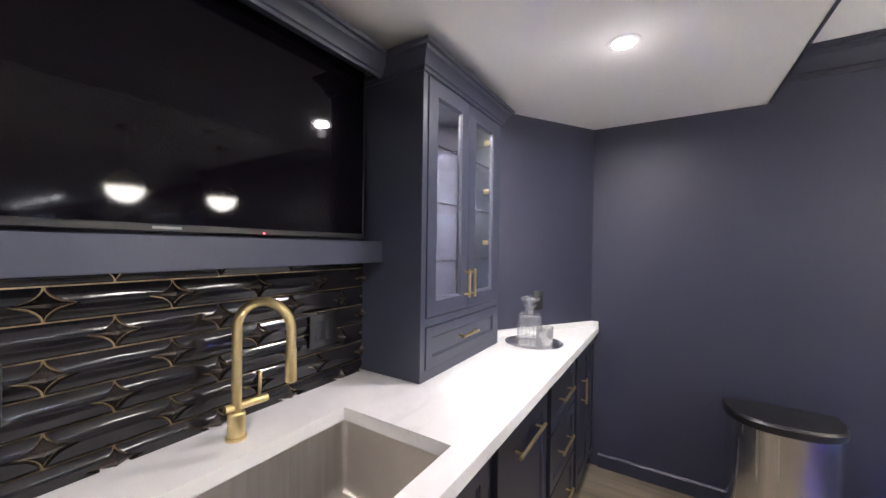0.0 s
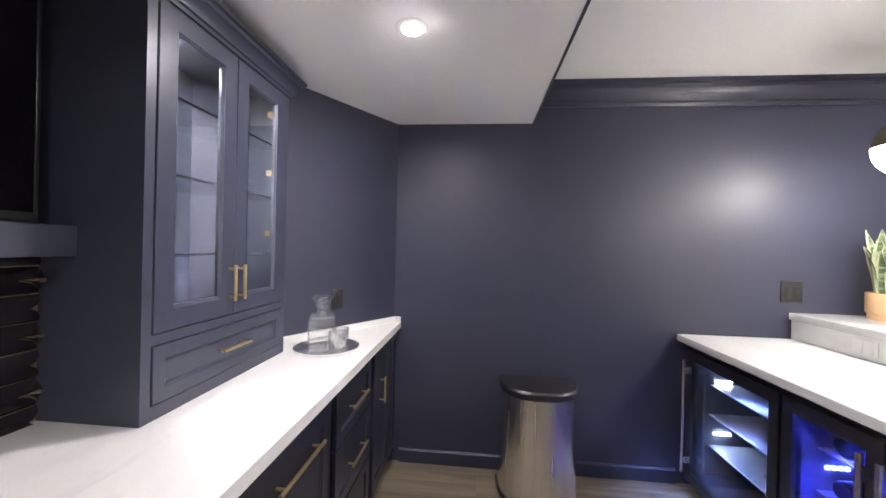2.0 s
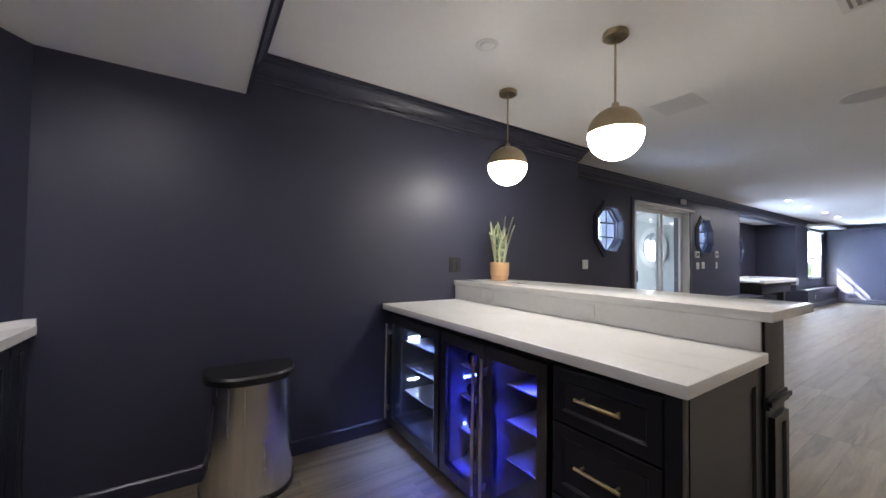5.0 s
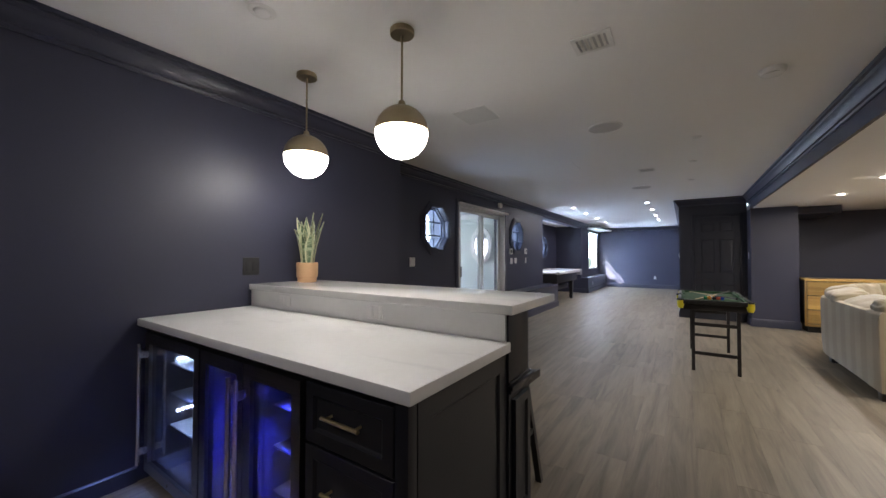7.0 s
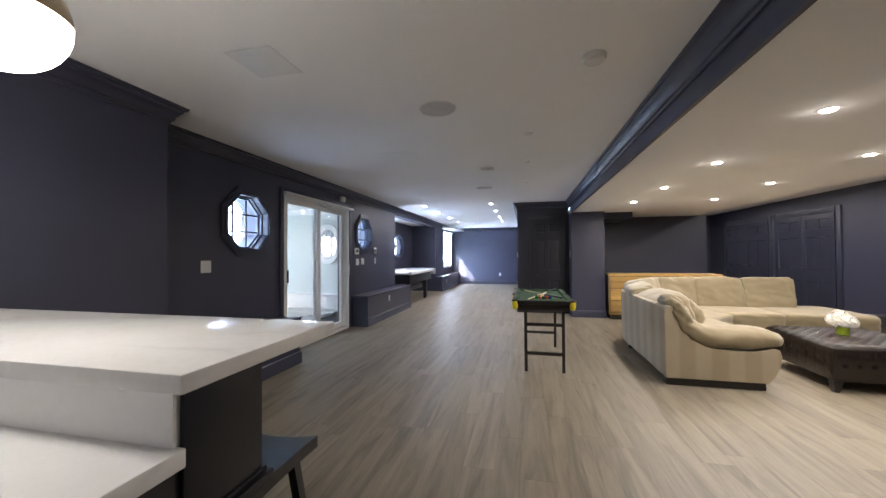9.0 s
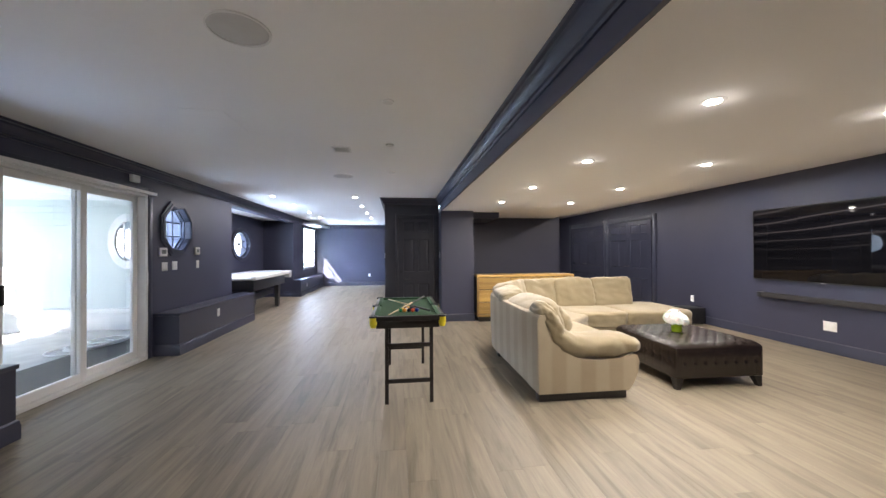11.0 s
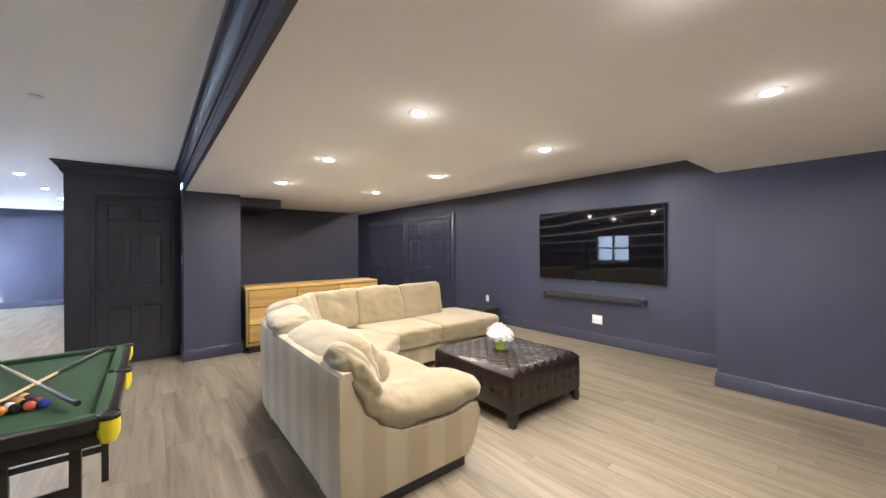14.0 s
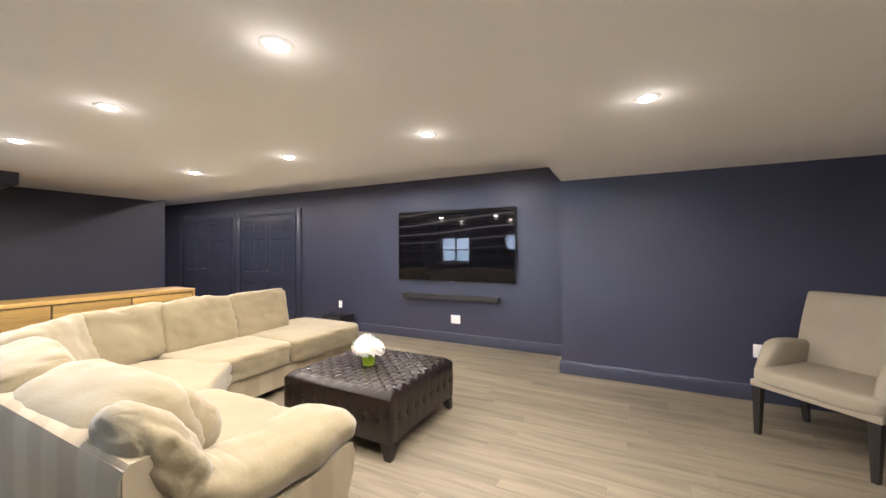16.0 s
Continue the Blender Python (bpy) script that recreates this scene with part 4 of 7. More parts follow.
for z0, z1, d in ((0.70, 0.715, 0.012), (0.715, 0.735, 0.02), (0.735, 0.748, 0.008), (0.0, 0.14, 0.014)):
    part("moulding", bx((2.15 - d * 0.3, 0.80 - d, z0), (2.375 + d, 0.801, z1), 0.003), BLACKCAB, isl)
bm = framed(0.17, 0.5, 0.035)
bm.transform(face_matrix((2.178, 0.801, 0.17), (1, 0, 0), (0, -1, 0)))
part("post_panel", bm, BLACKCAB, isl)
for z0, z1, d in ((0.70, 0.715, 0.012), (0.715, 0.735, 0.02), (0.735, 0.748, 0.008), (0.0, 0.14, 0.014)):
    part("back_rail", bx((2.37, 0.80, z0), (2.37 + d, YN1 - 0.001, z1), 0.003), BLACKCAB, isl)

w = thing("island_worktop", (1.8, 1.8, 0.875), "white quartz worktop on the black bar island", "worktop")
part("slab", bx((IX, IY0, 0.875), (2.148, YN1 - 0.001, 0.915), 0.004), QUARTZ, w)
w = thing("bar_splash", (2.14, 1.8, 0.9155), "white quartz upstand below the raised bar top", "upstand")
part("slab", bx((2.135, 0.81, 0.9155), (2.1545, YN1 - 0.001, 1.0285)), QUARTZ, w)
w = thing("raised_bar_top", (2.4, 1.8, 1.03), "polished white quartz raised bar top", "bar top")
part("slab", bx((2.118, 0.77, 1.0295), (2.69, YN1 - 0.001, 1.07), 0.005), POLISHED, w)
for y in (1.55, 2.35):
    wall_plate(face_matrix((2.135, y, 0.975), (0, 1, 0), (-1, 0, 0)), 0.118, 0.07, WHITE, "white outlet plate on the quartz upstand")

# drinks coolers
BLUE_LED = glowing("blue_led", (0.06, 0.10, 1.0), 40.0)
ICE_LED = glowing("ice_white_led", (0.55, 0.72, 1.0), 60.0)
BLUELINER = varied("grey_liner", (0.20, 0.20, 0.22), (0.25, 0.25, 0.27), (0.35, 0.45), 4, 80, 0.01)
DARKLINER = varied("dark_liner", (0.07, 0.07, 0.085), (0.085, 0.085, 0.10), (0.35, 0.45), 4, 80, 0.01)
SHELFM = varied("cooler_shelf", (0.30, 0.31, 0.34), (0.26, 0.27, 0.30), (0.3, 0.4), 4, 80, 0.01)


def cooler(y0, y1, doors, led, watts, colour, zones, label):
    c = thing("drinks_cooler", (1.82, (y0 + y1) / 2, 0), label, "fridge", "drinks coolers in the bar")
    z0, z1, xf, xb = 0.09, 0.845, 1.545, 2.10
    bm = nb()
    box(bm, (xf, y0, z0), (xb, y0 + 0.03, z1))
    box(bm, (xf, y1 - 0.03, z0), (xb, y1, z1))
    box(bm, (xb - 0.03, y0 + 0.03, z0), (xb, y1 - 0.03, z1))
    box(bm, (xf, y0 + 0.03, z0), (xb - 0.03, y1 - 0.03, z0 + 0.04))
    box(bm, (xf, y0 + 0.03, z1 - 0.04), (xb - 0.03, y1 - 0.03, z1))
    for q in zones[1:-1]:
        box(bm, (xf, q - 0.015, z0 + 0.04), (xb - 0.03, q + 0.015, z1 - 0.04))
    part("cabinet", bm, DARKLINER if len(zones) < 3 else BLUELINER, c)
    part("toe_grille", bx((1.585, y0, 0.0), (1.62, y1, 0.09)), BLACK, c, "black toe grille")
    for n, (a, b) in enumerate(zip(zones, zones[1:])):
        for z in (0.30, 0.48, 0.65):
            sh = bx((xf + 0.07, a + 0.035, z), (xb - 0.05, b - 0.035, z + 0.008), 0.002, 1)
            s = part("shelf", sh, SHELFM, c)
            part("shelf_slot", lathe(nb(), [(0.0, 0.0), (0.018, 0.0), (0.018, 0.001), (0, 0.001)], (1.72, (a + b) / 2, z + 0.0085), 16), BLACK, s)
        for z in (0.665, 0.366) if len(zones) < 3 else (0.57, 0.31)[: 2 * n]:
            bm = nb()
            wall = 0.03 if n == len(zones) - 2 else 0.015
            for k in range(4):
                box(bm, (1.65 + 0.024 * k, b - wall - 0.007, z), (1.662 + 0.024 * k, b - wall, z + 0.012))
            part("led_strip", bm, led, c, "glowing light strip")
        la = bpy.data.lights.new("cooler_glow", "AREA")
        la.shape, la.size, la.size_y, la.energy, la.color = "RECTANGLE", 0.05, (b - a) * 0.7, watts * K, colour
        la.spread = radians(80)
        ob = new("cooler_lamp", la)
        ob.matrix_basis = look((xf + 0.045, (a + b) / 2, z1 - 0.045), (xf + 0.11, (a + b) / 2, 0.2))
    M = face_matrix((xf, 0, 0), (0, 1, 0), (-1, 0, 0))
    for a, b, hy in doors:
        s = 0.05
        bm = ring_panel(nb(), [(a, z0), (b, z0), (b, z1), (a, z1)], [(a + s, z0 + 0.055), (b - s, z0 + 0.055), (b - s, z1 - 0.055), (a + s, z1 - 0.055)], "y", 0.002, 0.04)
        bmesh.ops.bevel(bm, geom=[e for e in bm.edges if len(e.link_faces) == 2 and e.calc_face_angle(0) > 0.5], offset=0.002, segments=1, affect="EDGES")
        bm.transform(M)
        d = part("door", bm, STEEL_DK, c, "dark steel door frame")
        g = bx((a + s, 0.02, z0 + 0.055), (b - s, 0.024, z1 - 0.055))
        g.transform(M)
        gl = part("door_glass", g, TINTED, d, "tinted glass")
        gl.visible_shadow = False
        bm = tube(nb(), [(hy, 0.082, z0 + 0.06), (hy, 0.082, z1 - 0.05)], 0.010, 14)
        for z in (z0 + 0.13, z1 - 0.11):
            box(bm, (hy - 0.009, 0.04, z - 0.02), (hy + 0.009, 0.082, z + 0.02), 0.003)
        bm.transform(M)
        part("handle", bm, STEEL, d, "round steel bar handle")
        lk = lathe(nb(), [(0, 0), (0.008, 0), (0.008, 0.004), (0, 0.004)], n=14, m=M @ Matrix.Translation(((a + b) / 2, 0.04, z0 + 0.027)) @ Matrix.Rotation(-math.pi / 2, 4, "X"))
        part("lock", lk, CHROME, d, "chrome lock")


cooler(2.03, 2.68, [(2.033, 2.677, 2.635)], ICE_LED, 3.2, (0.22, 0.34, 1.0), [2.03, 2.68], "undercounter drinks cooler with one glass door and pale light")
cooler(1.275, 2.02, [(1.278, 1.645, 1.618), (1.650, 2.017, 1.677)], BLUE_LED, 3.6, (0.04, 0.05, 1.0), [1.275, 1.6475, 2.02], "undercounter wine cooler with two glass doors and blue light")
BOTTLE = mat("dark_bottle_glass", (0.01, 0.012, 0.02), 0.06)
for k, z in enumerate((0.172, 0.345, 0.525, 0.695)):
    for j in range(3):
        bt = thing("wine_bottle", (1.645, 1.73 + 0.095 * j, z), "dark wine bottle lying on a cooler shelf", "bottle", "bottles in the wine cooler")
        part("glass", lathe(nb(), [(0.0, 0.0), (0.034, 0.0), (0.037, 0.006), (0.037, 0.19), (0.03, 0.215), (0.015, 0.24), (0.014, 0.30), (0.0, 0.30)], n=20, m=Matrix.Rotation(math.pi / 2, 4, "Y")), BOTTLE, bt, local=True)

# plant on the bar
TERRA = varied("terracotta", (0.64, 0.40, 0.22), (0.57, 0.35, 0.185), (0.55, 0.7), 8, 90, 0.05)
pl = thing("potted_snake_plant", (2.475, 2.60, 1.07), "snake plant with variegated leaves in a terracotta pot", "plant")
part("pot", lathe(nb(), [(0.0, 0.0), (0.066, 0.0), (0.069, 0.004), (0.069, 0.032), (0.074, 0.036), (0.077, 0.042), (0.079, 0.145), (0.076, 0.149), (0.07, 0.148), (0.069, 0.128), (0.0, 0.128)], n=40), TERRA, pl, "terracotta pot", local=True)
part("soil", lathe(nb(), [(0.0, 0.134), (0.068, 0.13)], n=24), varied("soil", (0.03, 0.022, 0.015), (0.05, 0.035, 0.022), (0.8, 0.9), 20, 120, 0.4), pl, local=True)
LEAF = mat("snake_leaf", (0.10, 0.16, 0.07), 0.4)
n_, l_, p_ = tree(LEAF)
uvn = n_.new("ShaderNodeAttribute")
uvn.attribute_name = "across"
rp = n_.new("ShaderNodeValToRGB")
rp.color_ramp.elements[0].position, rp.color_ramp.elements[0].color = 0.5, (0.10, 0.155, 0.085, 1)
rp.color_ramp.elements[1].position, rp.color_ramp.elements[1].color = 0.66, (0.50, 0.50, 0.31, 1)
wv = n_.new("ShaderNodeTexNoise")
wv.inputs["Scale"].default_value = 9
tc_, mp_ = n_.new("ShaderNodeTexCoord"), n_.new("ShaderNodeMapping")
mp_.inputs["Scale"].default_value = (1, 1, 7)
l_.new(tc_.outputs["Object"], mp_.inputs["Vector"])
l_.new(mp_.outputs["Vector"], wv.inputs["Vector"])
mx_ = n_.new("ShaderNodeMix")
mx_.data_type = "RGBA"
mx_.inputs["B"].default_value = (0.36, 0.42, 0.26, 1)
mr_ = n_.new("ShaderNodeMapRange")
mr_.inputs["From Min"].default_value, mr_.inputs["From Max"].default_value = 0.5, 0.62
l_.new(wv.outputs["Fac"], mr_.inputs["Value"])
l_.new(uvn.outputs["Fac"], rp.inputs["Fac"])
l_.new(rp.outputs["Color"], mx_.inputs["A"])
l_.new(mr_.outputs["Result"], mx_.inputs["Factor"])
l_.new(mx_.outputs["Result"], p_.inputs["Base Color"])
rnd = random.Random(4)
for k in range(20):
    a, L = 2 * math.pi * k / 7.3 + rnd.uniform(-0.3, 0.3), rnd.uniform(0.24, 0.42)
    r0, lean, wmax, tw = rnd.uniform(0.01, 0.045), rnd.uniform(0.015, 0.09), rnd.uniform(0.027, 0.038), rnd.uniform(-0.8, 0.8)
    bm = nb()
    lay = bm.verts.layers.float.new("across")
    rows = []
    for i in range(11):
        s = i / 10
        wd = wmax * (0.55 + 0.9 * s if s < 0.5 else 1.0) * (1 - max(0, (s - 0.55) / 0.45) ** 1.7) + 0.0006
        c = Vector((math.cos(a) * (r0 + lean * s * s), math.sin(a) * (r0 + lean * s * s), 0.12 + L * s))
        side = Vector((-math.sin(a + tw * s), math.cos(a + tw * s), 0))
        out = Vector((math.cos(a + tw * s), math.sin(a + tw * s), 0))
        row = []
        for j, q in enumerate((-1, -0.5, 0, 0.5, 1)):
            for d in ((1,) if abs(q) == 1 else (1, -1)):
                v = bm.verts.new(c + side * wd * q + out * (0.006 * q * q + d * 0.0016 * (1 - abs(q))))
                v[lay] = abs(q)
                row.append(v)
        rows.append([row[0], row[1], row[3], row[5], row[7], row[6], row[4], row[2]])
    for r, q in zip(rows, rows[1:]):
        for j in range(8):
            bm.faces.new([r[j], r[(j + 1) % 8], q[(j + 1) % 8], q[j]])
    bm.faces.new(rows[-1])
    part("leaf", bm, LEAF, pl, local=True, smooth=60)


# bar stool
def stool(x, y, rz=0):
    s = thing("saddle_stool", (x, y, 0), "black wooden saddle-seat bar stool by the bar", "stool", "stools at the bar", rz)
    bm = nb()
    n = 10
    top, bot = [], []
    for i in range(n + 1):
        u = -1 + 2 * i / n
        for z, L in ((0.615 + 0.028 * u * u, top), (0.578 + 0.024 * u * u, bot)):
            L.append([bm.verts.new((0.155 * v * (1 - 0.06 * u * u), 0.215 * u, z - 0.004 * v * v)) for v in (-1, -0.96, -0.5, 0, 0.5, 0.96, 1)])
    for L in (top, bot):
        for a, b in zip(L, L[1:]):
            for k in range(6):
                bm.faces.new([a[k], a[k + 1], b[k + 1], b[k]])
    for k in (0, 6):
        for i in range(n):
            bm.faces.new([top[i][k], top[i + 1][k], bot[i + 1][k], bot[i][k]])
    for i in (0, n):
        for k in range(6):
            bm.faces.new([top[i][k], top[i][k + 1], bot[i][k + 1], bot[i][k]])
    part("seat", bm, BLACKWOOD, s, local=True)
    for sx in (-1, 1):
        for sy in (-1, 1):
            bm = loft(nb(), [[(sx * (0.10 + 0.07 * f) + dx, sy * (0.14 + 0.06 * f) + dy, 0.59 * (1 - f)) for dx, dy in ((-0.016, -0.016), (0.016, -0.016), (0.016, 0.016), (-0.016, 0.016))] for f in (0, 0.5, 1)])
            part("leg", bm, BLACKWOOD, s, local=True)
    for sx in (-1, 1):
        part("stretcher", bx((sx * 0.146 - 0.01, -0.18, 0.2), (sx * 0.146 + 0.01, 0.18, 0.23), 0.003), BLACKWOOD, s, local=True)
    for sy in (-1, 1):
        part("stretcher", bx((-0.136, sy * 0.172 - 0.01, 0.28), (0.136, sy * 0.172 + 0.01, 0.31), 0.003), BLACKWOOD, s, local=True)
    return s


stool(2.60, 1.085)

# ---- north wall: windows, slider, plates ----
FRAMEBLUE = varied("blue_grey_reveal", (0.075, 0.09, 0.14), (0.09, 0.105, 0.16), (0.3, 0.4), 2, 80, 0.02)


def oct_pts(cx, cz, apothem):
    r = apothem / math.cos(math.pi / 8)
    return ngon(cx, cz, r, r, 8, math.pi / 8)


for n, (cx, cz, r) in enumerate(OCT):
    w = thing("window_%d" % (n + 1), (cx, YN2, cz), "octagonal window in a deep navy frame with muntins", "window", kind="structure")
    part("trim", ring_panel(nb(), oct_pts(cx, cz, r + 0.03), oct_pts(cx, cz, OCT_IN - 0.004), "y", YN2 - 0.022, YN2 - 0.0005), NAVY_TRIM, w)
    part("trim_bead", ring_panel(nb(), oct_pts(cx, cz, r - 0.005), oct_pts(cx, cz, OCT_IN + 0.006), "y", YN2 - 0.034, YN2 - 0.0225), NAVY_TRIM, w)
    part("reveal", ring_panel(nb(), oct_pts(cx, cz, OCT_IN - 0.001), oct_pts(cx, cz, OCT_IN - 0.008), "y", YN2 - 0.015, YN2 + NT - 0.03), NAVY_TRIM, w)
    part("reveal_step", ring_panel(nb(), oct_pts(cx, cz, OCT_IN - 0.009), oct_pts(cx, cz, OCT_IN - 0.022), "y", YN2 + 0.06, YN2 + 0.098), FRAMEBLUE, w, "blue-grey painted stop")
    part("sash", ring_panel(nb(), oct_pts(cx, cz, OCT_IN - 0.002), oct_pts(cx, cz, OCT_IN - 0.035), "y", YN2 + 0.10, YN2 + 0.14), FRAMEBLUE, w)
    for d in (-0.1, 0.1):
        part("muntin", bx((cx + d - 0.008, YN2 + 0.112, cz - 0.27), (cx + d + 0.008, YN2 + 0.132, cz + 0.27), 0.002, 1), NAVY_TRIM, w)
        part("muntin", bx((cx - 0.27, YN2 + 0.1125, cz + d - 0.008), (cx + 0.27, YN2 + 0.1315, cz + d + 0.008), 0.002, 1), NAVY_TRIM, w)
    g = part("pane", prism(nb(), oct_pts(cx, cz, OCT_IN - 0.03), "y", YN2 + 0.120, YN2 + 0.124), PANE, w, "clear glass")
    g.visible_shadow = False

d = thing("door_1", (6.65, YN2, 0), "white vinyl sliding glass door with a dark casing", "sliding door", kind="structure")
bm = nb()
for lo, hi in (((DOOR_X0, 0.0), (DOOR_X0 + 0.06, DOOR_Z)), ((DOOR_X1 - 0.05, 0.0), (DOOR_X1, DOOR_Z)), ((DOOR_X0 + 0.06, DOOR_Z - 0.05), (DOOR_X1 - 0.05, DOOR_Z)), ((DOOR_X0 + 0.06, 0.0), (DOOR_X1 - 0.05, 0.045))):
    box(bm, (lo[0], YN2 - 0.012, lo[1]), (hi[0], YN2 + 0.15, hi[1]), 0.004)
part("frame", bm, WHITE, d)
part("head_track", bx((DOOR_X0 - 0.02, YN2 - 0.06, DOOR_Z - 0.02), (DOOR_X1 + 0.10, YN2 - 0.0125, DOOR_Z + 0.018), 0.003), WHITE, d, "white head rail")
for x0, x1, y in ((DOOR_X0 + 0.06, 6.62, YN2 + 0.03), (6.54, DOOR_X1 - 0.05, YN2 + 0.08)):
    bm = nb()
    for lo, hi in (((x0, 0.046), (x0 + 0.075, DOOR_Z - 0.05)), ((x1 - 0.075, 0.046), (x1, DOOR_Z - 0.05)), ((x0 + 0.075, 0.046), (x1 - 0.075, 0.13)), ((x0 + 0.075, DOOR_Z - 0.12), (x1 - 0.075, DOOR_Z - 0.05))):
        box(bm, (lo[0], y, lo[1]), (hi[0], y + 0.04, hi[1]), 0.004)
    p = part("panel", bm, WHITE, d)
    g = part("pane", bx((x0 + 0.07, y + 0.018, 0.12), (x1 - 0.07, y + 0.022, DOOR_Z - 0.11)), PANE, p, "clear glass")
    g.visible_shadow = False
part("handle", bx((DOOR_X0 + 0.085, YN2 - 0.012, 0.93), (DOOR_X0 + 0.105, YN2 + 0.03, 1.10), 0.005), BLACK, d, "dark pull handle")
part("latch", bx((DOOR_X1 - 0.045, YN2 - 0.03, 0.95), (DOOR_X1 - 0.02, YN2 - 0.0125, 1.12), 0.004), WHITE, d)
bm = nb()
for lo, hi in (((DOOR_X0 - 0.075, 0.0), (DOOR_X0 - 0.002, DOOR_Z + 0.07)), ((DOOR_X1 + 0.002, 0.0), (DOOR_X1 + 0.075, DOOR_Z + 0.07)), ((DOOR_X0 - 0.002, DOOR_Z + 0.02), (DOOR_X1 + 0.002, DOOR_Z + 0.07))):
    box(bm, (lo[0], YN2 - 0.018, lo[1]), (hi[0], YN2 - 0.0005, hi[1]), 0.003)
part("casing", bm, NAVY_TRIM, d, "dark navy casing")

Mn = lambda x, z: face_matrix((x, YN2, z), (1, 0, 0), (0, -1, 0))
wall_plate(Mn(4.51, 1.19), 0.115, 0.12, PLATE, "white double switch plate on the navy wall", 2, "light_switch", "switch")
wall_plate(Mn(7.826, 1.168), 0.118, 0.12, PLATE, "white double switch plate on the navy wall", 2, "light_switch", "switch")
wall_plate(Mn(8.05, 1.175), 0.118, 0.12, PLATE, "white double switch plate on the navy wall", 2, "light_switch", "switch")
wall_plate(Mn(8.65, 1.175), 0.075, 0.12, PLATE, "white switch plate on the navy wall", 1, "light_switch", "switch")


def wall_panel(x, z, W, H, label, category):
    p = thing("wall_controller", (x, YN2, z), label, category)
    bm = bx((-W / 2, 0, -H / 2), (W / 2, 0.022, H / 2), 0.005)
    bm.transform(Mn(x, z))
    part("case", bm, PLATE, p)
    bm = bx((-W * 0.3, 0.0222, -H * 0.2), (W * 0.3, 0.0235, H * 0.25), 0.001, 1)
    bm.transform(Mn(x, z))
    part("display", bm, mat("grey_display", (0.20, 0.22, 0.21), 0.25), p, "grey display")


wall_panel(7.78, 1.368, 0.16, 0.12, "white alarm keypad on the navy wall", "keypad")
wall_panel(8.626, 1.384, 0.12, 0.12, "white thermostat on the navy wall", "thermostat")
p = thing("wall_sensor", (7.225, YN2, 2.30), "small white sensor box above the sliding door", "sensor")
part("case", bx((7.165, YN2 - 0.05, 2.215), (7.285, YN2 - 0.0005, 2.305), 0.008), PLATE, p)
wall_plate(face_matrix((8.62, 2.873, 0.40), (1, 0, 0), (0, -1, 0)), 0.075, 0.12, PLATE, "white outlet plate on the boxed ledge", 1)
wall_plate(face_matrix((14.6, 2.938, 0.3), (1, 0, 0), (0, -1, 0)), 0.075, 0.12, PLATE, "white outlet plate on the boxed window seat", 1)
wall_plate(face_matrix((XE, 1.15, 0.42), (0, 1, 0), (-1, 0, 0)), 0.08, 0.12, PLATE, "white outlet plate on the far navy wall", 1)
wall_plate(face_matrix((9.62, YB + 0.02, 1.29), (1, 0, 0), (0, 1, 0)), 0.075, 0.12, PLATE, "white switch plate on the wall end", 1, "light_switch", "switch")
wall_plate(face_matrix((9.95, 0.27, 1.29), (1, 0, 0), (0, 1, 0)), 0.075, 0.12, PLATE, "white switch plate on the closet side", 1, "light_switch", "switch")

# sunroom beyond the slider
SIDING = varied("pale_siding", (0.60, 0.64, 0.61), (0.55, 0.59, 0.56), (0.5, 0.6), 2, 60, 0.03)
STONE = varied("sunroom_paving", (0.50, 0.49, 0.47), (0.36, 0.35, 0.34), (0.6, 0.75), 3, 30, 0.2)
structure("sunroom_floor", bx((3.2, YN2 + 0.15, -0.25), (9.73, 7.6, -0.03)), STONE, "grey paved sunroom floor", "floor")
bm = nb()
for k in range(17):
    z = 0.36 + 0.115 * k
    prism(bm, [(9.66, z), (9.70, z), (9.70, z + 0.115), (9.688, z + 0.115)], "y", YN2 + NT + 0.001, 7.6)
structure("sunroom_siding", bm, SIDING, "pale lapped siding", "wall", 0)
structure("sunroom_wall_east", box(bx((9.70, YN2 + NT, 0.36), (9.73, 7.6, 2.5)), (9.62, YN2 + NT, -0.03), (9.73, 7.6, 0.30), 0.004), WHITE, "pale rendered plinth of the sunroom wall", "wall")
structure("sunroom_ledge", bx((9.56, YN2 + NT + 0.001, 0.30), (9.72, 7.6, 0.36), 0.006), WHITE, "white sill board", "trim")
structure("sunroom_roof", bx((3.2, YN2 + 0.15, 2.45), (9.73, 7.6, 2.55)), WHITE, "white sunroom ceiling", "ceiling")
for k in range(5):
    structure("sunroom_post_%d" % (k + 1), bx((3.2 + 1.6 * k, 7.5, -0.03), (3.3 + 1.6 * k, 7.6, 2.45), 0.006), WHITE, "white sunroom post", "post")
# unseen walls, added to dim the sky's light inside the sunroom
structure("sunroom_wall_west", bx((3.08, YN2 + NT, -0.25), (3.199, 7.6, 2.45)), SIDING, "unseen pale end wall added to hold back skylight", "wall")
structure("sunroom_knee_wall", bx((3.2, 7.52, -0.03), (9.70, 7.58, 1.25)), SIDING, "unseen pale low wall added to hold back skylight", "wall")
structure("sunroom_header", bx((3.2, 7.52, 2.0), (9.70, 7.58, 2.449)), WHITE, "unseen white header added to hold back skylight", "wall")
ow = thing("window_3", (9.66, 4.86, 1.57), "oval window with a wide white surround", "window", kind="structure")
yz = lambda ry, rz: [(4.86 + ry * math.cos(2 * math.pi * k / 40), 1.57 + rz * math.sin(2 * math.pi * k / 40)) for k in range(40)]
part("surround", ring_panel(nb(), yz(0.33, 0.50), yz(0.22, 0.36), "x", 9.60, 9.655), WHITE, ow)
